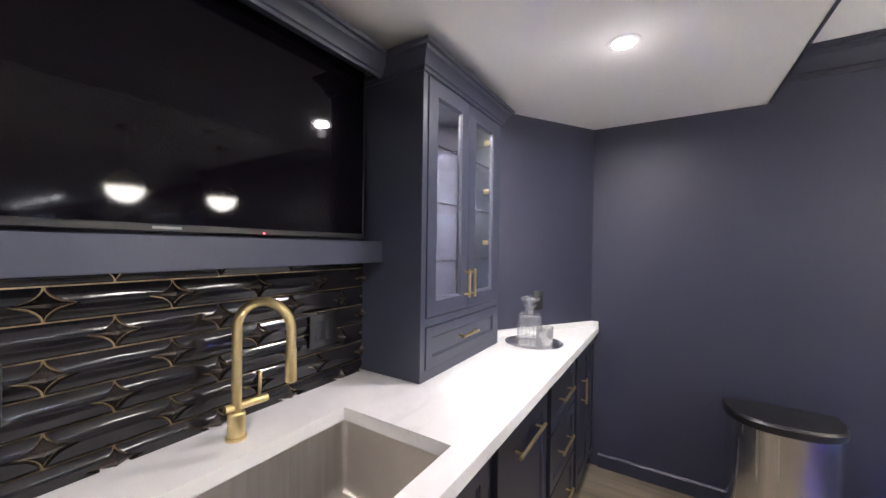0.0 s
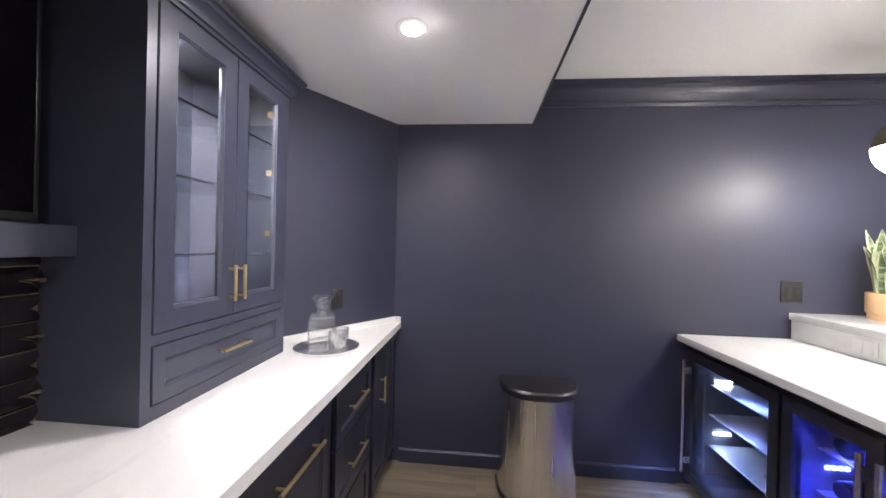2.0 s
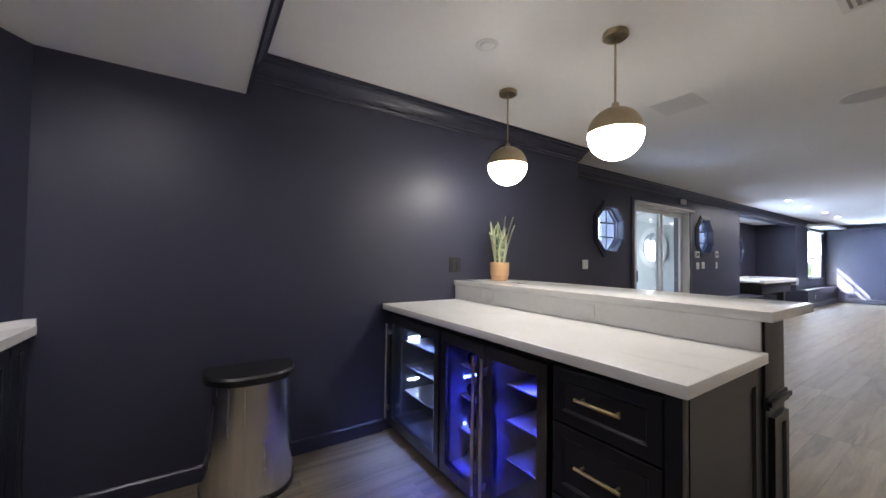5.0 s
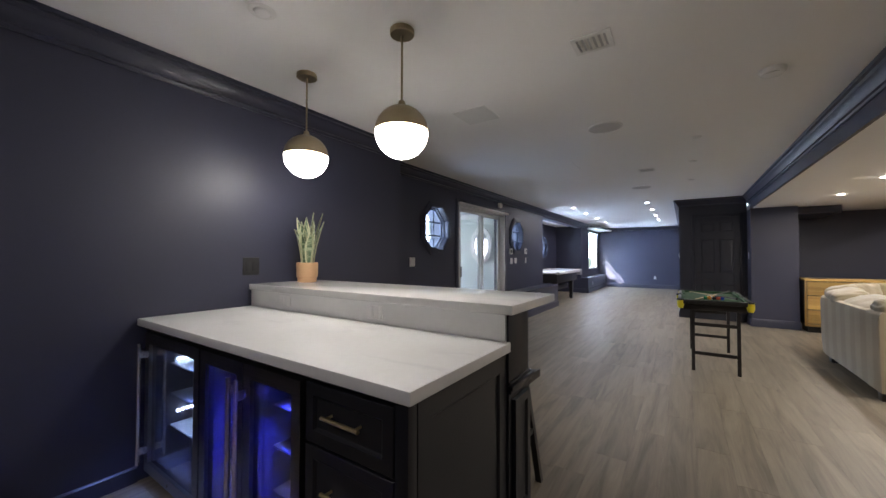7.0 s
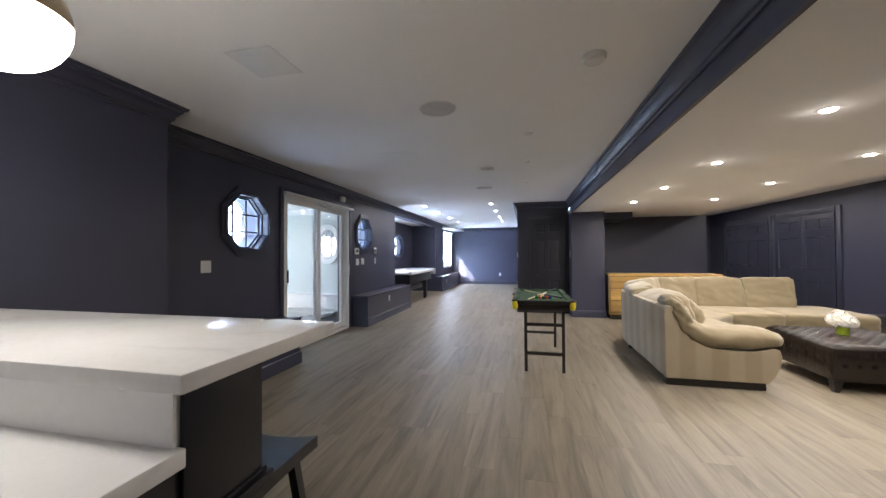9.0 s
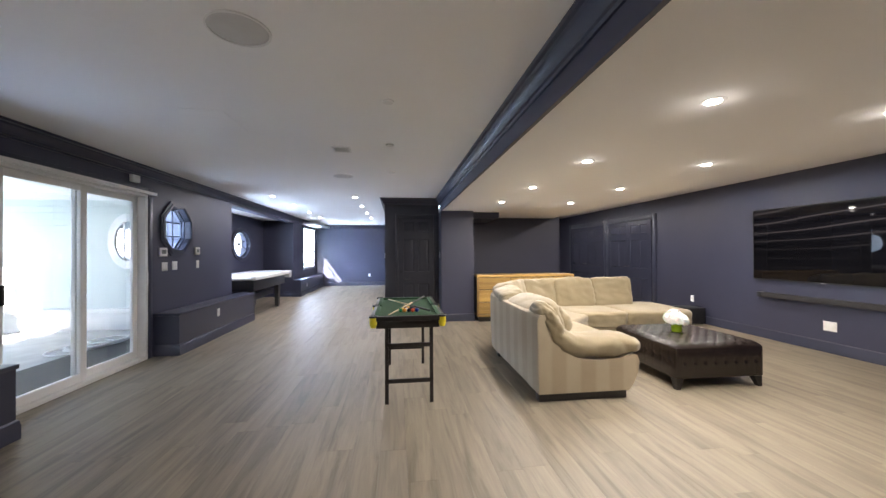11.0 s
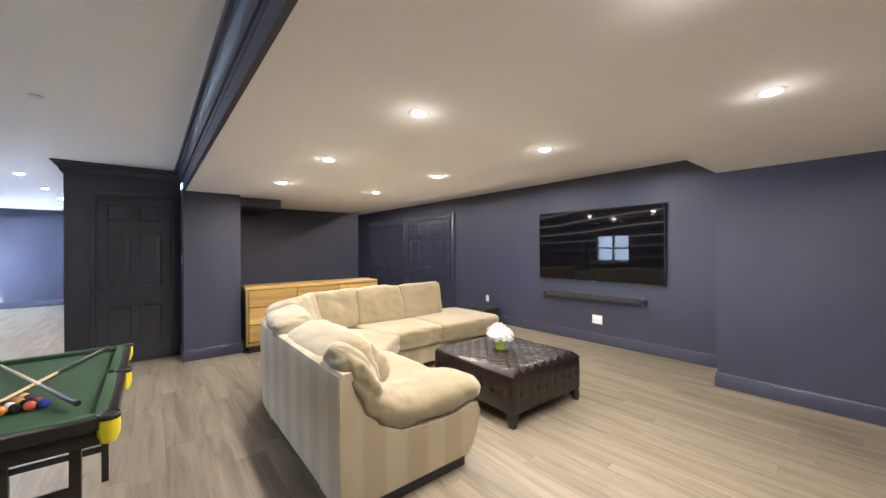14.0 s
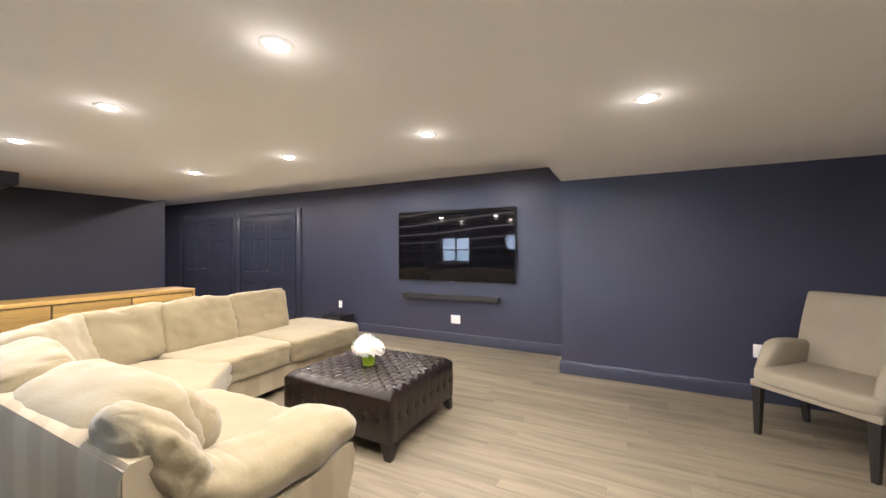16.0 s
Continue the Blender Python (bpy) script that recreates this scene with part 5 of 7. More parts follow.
part("pane", prism(nb(), yz(0.22, 0.36), "x", 9.630, 9.636), mat("reflecting_pane", (0.65, 0.70, 0.75), 0.05, 0.6), ow, "bright reflecting glass")
for dy in (-0.07, 0.07):
    part("muntin", bx((9.615, 4.86 + dy - 0.008, 1.25), (9.63, 4.86 + dy + 0.008, 1.89)), WHITE, ow)
part("muntin", bx((9.614, 4.65, 1.562), (9.629, 5.07, 1.578)), WHITE, ow)
rnd = random.Random(7)
ho = thing("garden_hose", (8.3, 4.6, -0.03), "loose coils of pale hose on the sunroom floor", "hose")
pts = []
for k in range(90):
    a = k * 0.35
    rr = 0.28 + 0.06 * math.sin(k * 0.21)
    pts.append((rr * math.cos(a) + 0.004 * k - 0.15, rr * 0.8 * math.sin(a) - 0.003 * k, 0.012 + 0.0008 * k))
part("coil", tube(nb(), pts, 0.012, 8), WHITE, ho, local=True)

# oval window in the niche
ow = thing("window_4", (OV[0], NICHE_Y, OV[1]), "oval window with radiating muntins and a dark surround", "window", kind="structure")
part("surround", ring_panel(nb(), ngon(OV[0], OV[1], OV[2] + 0.11, OV[3] + 0.085, 48), ngon(OV[0], OV[1], OV[2] - 0.005, OV[3] - 0.005, 48), "y", NICHE_Y - 0.03, NICHE_Y - 0.0005), NAVY_TRIM, ow)
part("sash", ring_panel(nb(), ngon(OV[0], OV[1], OV[2] - 0.002, OV[3] - 0.002, 48), ngon(OV[0], OV[1], OV[2] - 0.04, OV[3] - 0.035, 48), "y", NICHE_Y + 0.05, NICHE_Y + 0.09), NAVY_TRIM, ow)
for k in range(8):
    a = 2 * math.pi * k / 8 + math.pi / 8
    part("muntin", tube(nb(), [(OV[0] + 0.05 * math.cos(a), NICHE_Y + 0.07, OV[1] + 0.04 * math.sin(a)), (OV[0] + 0.47 * math.cos(a), NICHE_Y + 0.07, OV[1] + 0.325 * math.sin(a))], 0.008, 6), NAVY_TRIM, ow)
part("hub", prism(nb(), ngon(OV[0], OV[1], 0.06, 0.045, 20), "y", NICHE_Y + 0.055, NICHE_Y + 0.085), NAVY_TRIM, ow)
NWM = thing("window_6", (10.85, NICHE_Y, 0.85), "white sash window in the niche", "window", kind="structure")
bm = nb()
for lo, hi in (((NW[0], NW[2]), (NW[0] + 0.06, NW[3])), ((NW[1] - 0.06, NW[2]), (NW[1], NW[3])), ((NW[0] + 0.06, NW[2]), (NW[1] - 0.06, NW[2] + 0.06)), ((NW[0] + 0.06, NW[3] - 0.06), (NW[1] - 0.06, NW[3])), ((10.81, NW[2] + 0.06), (10.89, NW[3] - 0.06))):
    box(bm, (lo[0], NICHE_Y + 0.02, lo[1]), (hi[0], NICHE_Y + 0.12, hi[1]), 0.004)
part("window_frame", bm, WHITE, NWM)
for a, b in ((NW[0] + 0.06, 10.81), (10.89, NW[1] - 0.06)):
    part("meeting_rail", bx((a, NICHE_Y + 0.04, 1.37), (b, NICHE_Y + 0.09, 1.43), 0.003), WHITE, NWM)
    g = part("pane", bx((a - 0.01, NICHE_Y + 0.06, NW[2] + 0.05), (b + 0.01, NICHE_Y + 0.064, NW[3] - 0.05)), PANE, NWM, "clear glass")
    g.visible_shadow = False
g = part("pane", prism(nb(), ngon(OV[0], OV[1], 0.48, 0.33, 40), "y", NICHE_Y + 0.066, NICHE_Y + 0.069), PANE, ow, "clear glass")
g.visible_shadow = False

# far sash window
w = thing("window_5", (16.0, YN2, 0.78), "bright white double-hung window over the window seat", "window", kind="structure")
bm = nb()
x0, x1, z0, z1 = WIN
mid = (x0 + x1) / 2
for lo, hi in (((x0, z0), (x0 + 0.06, z1)), ((x1 - 0.06, z0), (x1, z1)), ((x0 + 0.06, z0), (x1 - 0.06, z0 + 0.06)), ((x0 + 0.06, z1 - 0.06), (x1 - 0.06, z1))):
    box(bm, (lo[0], YN2 + 0.02, lo[1]), (hi[0], YN2 + 0.12, hi[1]), 0.004)
part("window_frame", bm, WHITE, w)
part("mullion", bx((mid - 0.015, YN2 + 0.052, z0 + 0.06), (mid + 0.015, YN2 + 0.074, z1 - 0.06), 0.003), WHITE, w)
part("meeting_rail", bx((x0 + 0.06, YN2 + 0.05, 1.355), (mid - 0.015, YN2 + 0.075, 1.405), 0.003), WHITE, w)
part("meeting_rail", bx((mid + 0.015, YN2 + 0.05, 1.355), (x1 - 0.06, YN2 + 0.075, 1.405), 0.003), WHITE, w)
SHADE = mat("white_shade_fabric", (0.85, 0.85, 0.83), 0.8)
n_, l_, p_ = tree(SHADE)
tl_, mx_ = n_.new("ShaderNodeBsdfTranslucent"), n_.new("ShaderNodeMixShader")
tl_.inputs["Color"].default_value = (0.85, 0.86, 0.86, 1)
mx_.inputs[0].default_value = 0.6
l_.new(p_.outputs[0], mx_.inputs[1])
l_.new(tl_.outputs[0], mx_.inputs[2])
l_.new(mx_.outputs[0], n_["Material Output"].inputs["Surface"])
rs = thing("roller_shade", (16.0, YN2, 2.2), "white fabric roller shade drawn over the upper sash", "shade")
part("fabric", bx((x0 + 0.03, YN2 + 0.004, 1.50), (x1 - 0.03, YN2 + 0.007, 2.20)), SHADE, rs, "thin white fabric", smooth=0)
part("hem_bar", bx((x0 + 0.03, YN2 - 0.001, 1.475), (x1 - 0.03, YN2 + 0.012, 1.505), 0.004), WHITE, rs, "white hem bar")
part("roller", tube(nb(), [(x0 + 0.02, YN2 + 0.0, 2.205), (x1 - 0.02, YN2 + 0.0, 2.205)], 0.02, 14), WHITE, rs)
for bx0 in (x0 - 0.03, x1 - 0.01):
    part("bracket", bx((bx0, YN2 - 0.04, 2.16), (bx0 + 0.04, YN2 - 0.0005, 2.25), 0.003), WHITE, rs)
part("window_sill", bx((x0 - 0.05, YN2 - 0.05, z0 - 0.03), (x1 + 0.05, YN2 + 0.02, z0), 0.005), NAVY_TRIM, w)
for a, b in ((x0 + 0.05, mid - 0.01), (mid + 0.01, x1 - 0.05)):
    g = part("pane", bx((a, YN2 + 0.062, z0 + 0.05), (b, YN2 + 0.066, z1 - 0.05)), PANE, w, "clear glass")
    g.visible_shadow = False
structure("valance_box", bx((15.0, YN2 - 0.5, 2.30), (17.2, YN2 - 0.08, 2.36), 0.006), WHITE, "white boxed shelf under the ceiling by the window", "valance")
structure("valance_bracket", bx((15.0, YN2 - 0.085, 2.28), (17.2, YN2 - 0.0005, 2.38), 0.004), WHITE, "white wall bracket", "valance")

# outdoors
GRASS = varied("lawn", (0.05, 0.09, 0.03), (0.08, 0.12, 0.04), (0.8, 0.9), 0.4, 30, 0.3)
structure("ground", bx((-300, 7.6, -0.8), (300, 600, -0.3)), GRASS, "mown lawn outside the windows", "ground")
structure("ground_near", bx((9.74, NICHE_Y + 0.2, -0.8), (300, 7.6, -0.3)), GRASS, "mown lawn outside the windows", "ground")

# air hockey table in the niche
ah = thing("air_hockey_table", (11.3, 3.45, 0), "black and white air hockey table standing in the niche", "games table")
part("cabinet", bx((9.95, 3.10, 0.56), (12.0, 3.95, 0.78), 0.012), BLACK, ah, "black cabinet")
part("playfield", bx((9.93, 3.12, 0.80), (12.2, 3.93, 0.83)), PLATE, ah, "white playfield")
for lo, hi in (((9.85, 3.02), (12.15, 3.12)), ((9.85, 3.93), (12.15, 4.03))):
    part("rail", bx((*lo, 0.79), (*hi, 0.87), 0.015), PLATE, ah, "white side rail")
bm = loft(nb(), [[(12.15 + 0.28 * f * (1 - ((2 * k / 12 - 1) ** 2) * 0.45), 3.02 + 1.01 * k / 12, z) for k in range(13)] + [(12.1, 4.03, z), (12.1, 3.02, z)] for z, f in ((0.70, 0.9), (0.74, 1.0), (0.85, 1.0), (0.87, 0.96))])
part("end_cap", bm, varied("silver_plastic", (0.55, 0.55, 0.56), (0.5, 0.5, 0.51), (0.3, 0.4), 4, 60, 0.01), ah, "silver rounded end cap")
part("stretcher", bx((10.1, 3.30, 0.33), (11.75, 3.75, 0.46), 0.006), BLACK, ah, "black lower shelf beam")
part("scorer", bx((11.98, 3.25, 0.60), (12.04, 3.80, 0.70), 0.006), WHITE, ah)
for x, y in ((11.72, 3.2), (11.95, 3.85), (10.1, 3.2), (10.1, 3.85)):
    lg = part("leg", loft(nb(), [[(x + s * dx, y + s * dy, z) for dx, dy in ((-0.07, -0.05), (0.07, -0.05), (0.07, 0.05), (-0.07, 0.05))] for z, s in ((0.02, 0.8), (0.3, 0.9), (0.56, 1.1))]), BLACK, ah)
    part("leveller", lathe(nb(), [(0.0, 0.0), (0.035, 0.0), (0.03, 0.018), (0.0, 0.02)], (x, y, 0), 16), CHROME, lg, "chrome levelling foot")
ah.location = (11.55, 3.28, 0.0)

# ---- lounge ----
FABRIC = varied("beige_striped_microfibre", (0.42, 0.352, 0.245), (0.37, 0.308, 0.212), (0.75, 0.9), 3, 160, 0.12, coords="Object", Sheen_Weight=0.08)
n_, l_, p_ = tree(FABRIC)
wav = n_.new("ShaderNodeTexWave")
wav.bands_direction, wav.wave_profile = "DIAGONAL", "SIN"
wav.inputs["Scale"].default_value, wav.inputs["Distortion"].default_value = 2.3, 0.7
tc_, mp_ = n_.new("ShaderNodeTexCoord"), n_.new("ShaderNodeMapping")
mp_.inputs["Scale"].default_value = (1, 1, 0)
l_.new(tc_.outputs["Object"], mp_.inputs["Vector"])
l_.new(mp_.outputs["Vector"], wav.inputs["Vector"])
src = p_.inputs["Base Color"].links[0].from_socket
st_ = n_.new("ShaderNodeMix")
st_.data_type, st_.blend_type = "RGBA", "MULTIPLY"
st_.inputs["B"].default_value = (0.80, 0.77, 0.74, 1)
mr_ = n_.new("ShaderNodeMapRange")
mr_.inputs["From Min"].default_value, mr_.inputs["From Max"].default_value = 0.35, 0.65
mr_.inputs["To Max"].default_value = 0.65
l_.new(wav.outputs["Fac"], mr_.inputs["Value"])
l_.new(mr_.outputs["Result"], st_.inputs["Factor"])
l_.new(src, st_.inputs["A"])
l_.new(st_.outputs["Result"], p_.inputs["Base Color"])

so = thing("corner_sofa", (6.9, -2.4, 0), "beige striped microfibre corner sofa with plump cushions", "sofa")
arc = [(7.05 + 1.17 * math.sin(math.radians(a)), -2.403 + 1.17 * math.cos(math.radians(a))) for a in range(0, 91, 9)]
path = [(5.522, -1.225), (6.2, -1.229)] + arc + [(8.22, -3.72)]
part("back_shell", sweep(nb(), path, [(0.012, 0.075), (0.0, 0.30), (-0.004, 0.725), (0.006, 0.762), (0.03, 0.776), (0.12, 0.778), (0.15, 0.75), (0.15, 0.075)]), FABRIC, so, "striped outer back", smooth=30)
part("seat_base", prism(nb(), [(5.66, -1.36), (7.05, -1.36), (7.75, -1.7), (8.09, -2.4), (8.09, -4.22), (7.20, -4.22), (7.20, -2.46), (6.93, -2.17), (5.66, -2.17)], "z", 0.075, 0.28), FABRIC, so)
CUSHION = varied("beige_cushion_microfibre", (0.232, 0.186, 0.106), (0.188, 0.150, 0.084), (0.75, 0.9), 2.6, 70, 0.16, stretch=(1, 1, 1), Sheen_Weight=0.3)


def cushion(name, c, size, rot=(0, 0, 0), lump=0.010, p=3.6, seed=0.0):
    gather = 0.009 if name == "back_cushion" else 0.003
    def crease(q):
        v = Vector((q.x * 4.2 + seed * 1.7, q.y * 4.2, q.z * 6.5))
        v += 0.5 * Vector((noise.noise(v * 0.6), noise.noise(v * 0.6 + Vector((5, 0, 0))), noise.noise(v * 0.6 + Vector((0, 7, 0)))))
        edge = max(abs(q.x) / size[0], abs(q.y) / size[1]) * 2
        fold = (1 - min(1, abs(noise.noise(v)) * 3.2)) ** 2 + 0.6 * (1 - min(1, abs(noise.noise(v * 2.3 + Vector((9, 9, 0)))) * 3.2)) ** 2
        q = q - q.normalized() * 0.012 * fold * (0.35 + 0.65 * min(1, edge))
        # gathers that run in from the two end seams
        wide, along = (q.x, size[0]) if size[0] > size[1] else (q.y, size[1])
        u = 2 * wide / along
        near = max(0.0, (abs(u) - 0.45) / 0.55)
        ripple = math.sin(q.z * 62 + 2.5 * u + seed + 3.0 * noise.noise(Vector((q.z * 9, u * 2, seed))))
        return q + q.normalized() * gather * ripple * near * (1.25 - near)
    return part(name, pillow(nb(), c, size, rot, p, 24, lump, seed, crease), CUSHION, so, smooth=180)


cushion("seat_cushion", (6.26, -1.78, 0.375), (0.98, 0.88, 0.235), seed=1, p=8)
cushion("seat_cushion", (7.255, -2.0, 0.372), (1.26, 1.02, 0.235), (0, 0, -45), seed=2, p=7)
cushion("seat_cushion", (7.63, -2.83, 0.375), (0.96, 0.86, 0.24), seed=3, p=9)
cushion("seat_cushion", (7.62, -3.73, 0.378), (1.02, 1.06, 0.25), seed=4, p=8)
for y0, y1, s in ((-3.76, -3.09, 5), (-3.10, -2.46, 6)):
    cushion("back_cushion", (7.96, (y0 + y1) / 2, 0.668), (0.27, y1 - y0 + 0.02, 0.50), (0, 15, 0), 0.022, 9, s)
cushion("back_cushion", (7.92, -2.17, 0.672), (0.28, 0.70, 0.49), (0, 15, 16), 0.025, 7, 7)
cushion("back_cushion", (7.62, -1.68, 0.672), (0.32, 0.76, 0.48), (0, 15, 52), 0.03, 6, 8)
cushion("back_cushion", (7.02, -1.45, 0.66), (0.88, 0.34, 0.46), (-14, 0, -8), 0.015, 4.5, 9)
cushion("back_cushion", (6.26, -1.46, 0.65), (1.0, 0.40, 0.43), (-20, 0, 0), 0.012, 3.4, 10)
cushion("back_cushion", (5.98, -1.52, 0.60), (0.36, 0.44, 0.36), (-35, 0, 4), 0.012, 3.2, 11)
prof = [(-1.232, 0.075), (-1.228, 0.755), (-1.245, 0.778), (-1.31, 0.778), (-1.37, 0.61), (-1.45, 0.46), (-1.60, 0.385), (-1.80, 0.36), (-2.0, 0.37), (-2.13, 0.40), (-2.185, 0.39), (-2.205, 0.33), (-2.19, 0.24), (-2.15, 0.14), (-2.10, 0.075)]
part("arm_panel", prism(nb(), prof, "x", 5.515, 5.80), FABRIC, so, "striped arm side", smooth=50)


def arm_roll(pts, xc, half):
    bm = nb()
    fine = []
    for a, b in zip(pts, pts[1:]):
        fine += [tuple(p + (q - p) * k / 5 for p, q in zip(a, b)) for k in range(5)]
    pts = fine + [pts[-1]]
    rings = []
    for i, (y, z, r) in enumerate(pts):
        a, b = pts[max(i - 1, 0)], pts[min(i + 1, len(pts) - 1)]
        t = Vector((b[0] - a[0], b[1] - a[1])).normalized()
        nrm = Vector((-t.y, t.x))
        ring = []
        for k in range(40):
            q = 2 * math.pi * k / 40
            cx, cn = math.copysign(abs(math.cos(q)) ** 0.8, math.cos(q)), math.copysign(abs(math.sin(q)) ** 0.8, math.sin(q))
            w = 1 + 0.10 * noise.noise(Vector((y * 7, z * 7, 3 * math.cos(q))))
            fold = (1 - min(1, abs(noise.noise(Vector((y * 9 + math.cos(q), z * 9, 1.5 * math.sin(q))))) * 3.5)) ** 2
            w -= 0.15 * fold * max(0.22, min(1, (z - 0.45) * 5))
            ring.append((xc + half * min(1, r / 0.085) * cx * w, y + nrm.x * r * cn * w, z + nrm.y * r * cn * w))
        rings.append(ring)
    return loft(bm, rings)


ctrl = [(-1.268, 0.875, 0.02), (-1.292, 0.85, 0.06), (-1.328, 0.79, 0.088), (-1.378, 0.695, 0.104), (-1.42, 0.58, 0.108), (-1.50, 0.515, 0.112), (-1.60, 0.475, 0.112), (-1.72, 0.462, 0.108), (-1.84, 0.462, 0.108),
        (-1.96, 0.468, 0.106), (-2.05, 0.474, 0.102), (-2.14, 0.472, 0.092), (-2.215, 0.462, 0.07), (-2.262, 0.445, 0.028)]
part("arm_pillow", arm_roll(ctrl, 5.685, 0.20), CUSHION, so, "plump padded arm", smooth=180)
for lo, hi in (((5.535, -2.085), (5.62, -1.24)), ((6.95, -1.42), (7.05, -1.27)), ((7.25, -4.18), (8.05, -4.10)), ((8.06, -2.6), (8.16, -2.4)), ((7.24, -2.9), (7.34, -2.8))):
    part("foot", bx((*lo, 0.0), (*hi, 0.078), 0.004), BLACKWOOD, so, "black wooden skid foot")

# tufted ottoman
LEATHER = varied("dark_brown_leather", (0.012, 0.0085, 0.0075), (0.018, 0.0125, 0.0105), (0.16, 0.23), 6, 130, 0.03)
ot = thing("tufted_ottoman", (6.11, -3.14, 0), "dark brown tufted leather ottoman with tapered legs", "ottoman", rz=-1.0)
ot.scale = (1.0, 0.93, 1.0)
S = 0.50
def tuft(u, v, pitch=0.118):
    """Height of diamond tufting: a dome between each four buttons, drawn in at the creases."""
    a, b = (u + v) / pitch, (u - v) / pitch
    dome = abs(math.sin(math.pi * a) * math.sin(math.pi * b))
    fa, fb = a - round(a), b - round(b)
    return 0.017 * dome ** 0.55 - 0.011 - 0.006 * math.exp(-(fa * fa + fb * fb) / 0.02)


def tuft_sheet(bm, n, m, f):
    g = [[bm.verts.new(f(i / n, j / m)) for j in range(m + 1)] for i in range(n + 1)]
    for i in range(n):
        for j in range(m):
            bm.faces.new([g[i][j], g[i + 1][j], g[i + 1][j + 1], g[i][j + 1]])


bm = nb()
def top_pt(s, t):
    x, y = (2 * s - 1) * S, (2 * t - 1) * S
    e = max(abs(x), abs(y)) / S
    edge = -0.048 * max(0, (e - 0.88) / 0.12) ** 2
    return Vector((x, y, 0.445 + tuft(x, y) * max(0.0, min(1.0, (0.97 - e) / 0.10)) + edge))
tuft_sheet(bm, 112, 112, top_pt)
part("tufted_top", bm, LEATHER, ot, "button-tufted leather top", smooth=180, local=True)
for q in range(4):
    bm = nb()
    R = Matrix.Rotation(q * math.pi / 2, 4, "Z")
    def side_pt(s, t):
        x, z = (2 * s - 1) * S, 0.11 + 0.29 * t
        e = abs(x) / S
        d = math.hypot((x + 0.059) / 0.118 - round((x + 0.059) / 0.118), (z - 0.27) / 0.118)
        pleat = abs((x + 0.059) / 0.118 - round((x + 0.059) / 0.118))
        puff = 0.012 * (1 - (2 * t - 1) ** 2) - 0.012 * math.exp(-(d / 0.16) ** 2) - 0.002 * math.exp(-(pleat / 0.08) ** 2)
        return R @ Vector((x, -S - (puff if e < 0.97 and 0.02 < t < 0.98 else 0), z))
    tuft_sheet(bm, 110, 22, side_pt)
    part("tufted_side", bm, LEATHER, ot, smooth=180, local=True)
bm = nb()
lat = 0.118
for i in range(-9, 10):
    for j in range(-9, 10):
        u, v = (i + j) * lat / 2, (i - j) * lat / 2
        if max(abs(u), abs(v)) < S - 0.05:
            lathe(bm, [(0.0095, -0.003), (0.008, 0.002), (0.0, 0.0035)], (u, v, 0.431), 8)
tagged(part("buttons", bm, LEATHER, ot, local=True), kind="stuff")
part("base_rail", bx((-S + 0.02, -S + 0.02, 0.10), (S - 0.02, S - 0.02, 0.125)), BLACKWOOD, ot, local=True)
for sx in (-1, 1):
    for sy in (-1, 1):
        bm = loft(nb(), [[(sx * (S - 0.045 + 0.02 * f) + dx * w, sy * (S - 0.045 + 0.02 * f) + dy * w, z) for dx, dy in ((-1, -1), (1, -1), (1, 1), (-1, 1))] for z, w, f in ((0.0, 0.022, 1), (0.10, 0.04, 0), (0.104, 0.04, 0))])
        part("leg", bm, BLACKWOOD, ot, "dark tapered wooden leg", local=True)

# flowers on the ottoman
fl = thing("flower_vase", (6.13, -3.10, 0.446), "white hydrangea blooms in a small green glass vase", "flowers")
part("vase", lathe(nb(), [(0.0, 0.0), (0.045, 0.0), (0.05, 0.005), (0.052, 0.075), (0.049, 0.078), (0.046, 0.075), (0.044, 0.01), (0.0, 0.008)], n=28), mat("green_glass_vase", (0.22, 0.32, 0.02), 0.12, 0.0, Transmission_Weight=0.25), fl, "green glass vase", local=True)
PETAL = mat("white_petals", (0.86, 0.83, 0.76), 0.6, 0.0, Subsurface_Weight=0.1)
rnd = random.Random(11)
for cx, cy, cz, R in ((-0.062, 0.0, 0.135, 0.07), (0.064, 0.02, 0.14, 0.068), (0.0, -0.058, 0.125, 0.065), (0.0, 0.055, 0.135, 0.065), (0.005, 0.02, 0.175, 0.07)):
    bm = nb()
    for k in range(120):
        z = rnd.uniform(-0.5, 1)
        a = rnd.uniform(0, 2 * math.pi)
        nv = Vector((math.sqrt(1 - z * z) * math.cos(a), math.sqrt(1 - z * z) * math.sin(a), z))
        c = Vector((cx, cy, cz)) + nv * R * rnd.uniform(0.85, 1.12)
        u = nv.orthogonal().normalized()
        v = nv.cross(u)
        spin = rnd.uniform(0, 6.28)
        for q in range(4):
            b = spin + q * math.pi / 2
            d0, d1 = u * math.cos(b) + v * math.sin(b), u * math.cos(b + 1.2) + v * math.sin(b + 1.2)
            s = 0.012
            vs = [bm.verts.new(p) for p in (c, c + d0 * s + nv * 0.002, c + (d0 + d1) * s * 0.85 + nv * 0.005, c + d1 * s + nv * 0.002)]
            bm.faces.new(vs)
    part("bloom", bm, PETAL, fl, "ruffled white bloom", local=True, smooth=0)

# folding pool table
FELT = varied("green_felt", (0.020, 0.062, 0.024), (0.025, 0.074, 0.030), (0.85, 0.95), 4, 250, 0.1)
PX0, PX1, PY0, PY1, PZ = 5.62, 6.95, -0.405, 0.255, 0.79
pt = thing("folding_pool_table", (6.28, -0.08, 0), "small black folding pool table with green felt", "pool table")
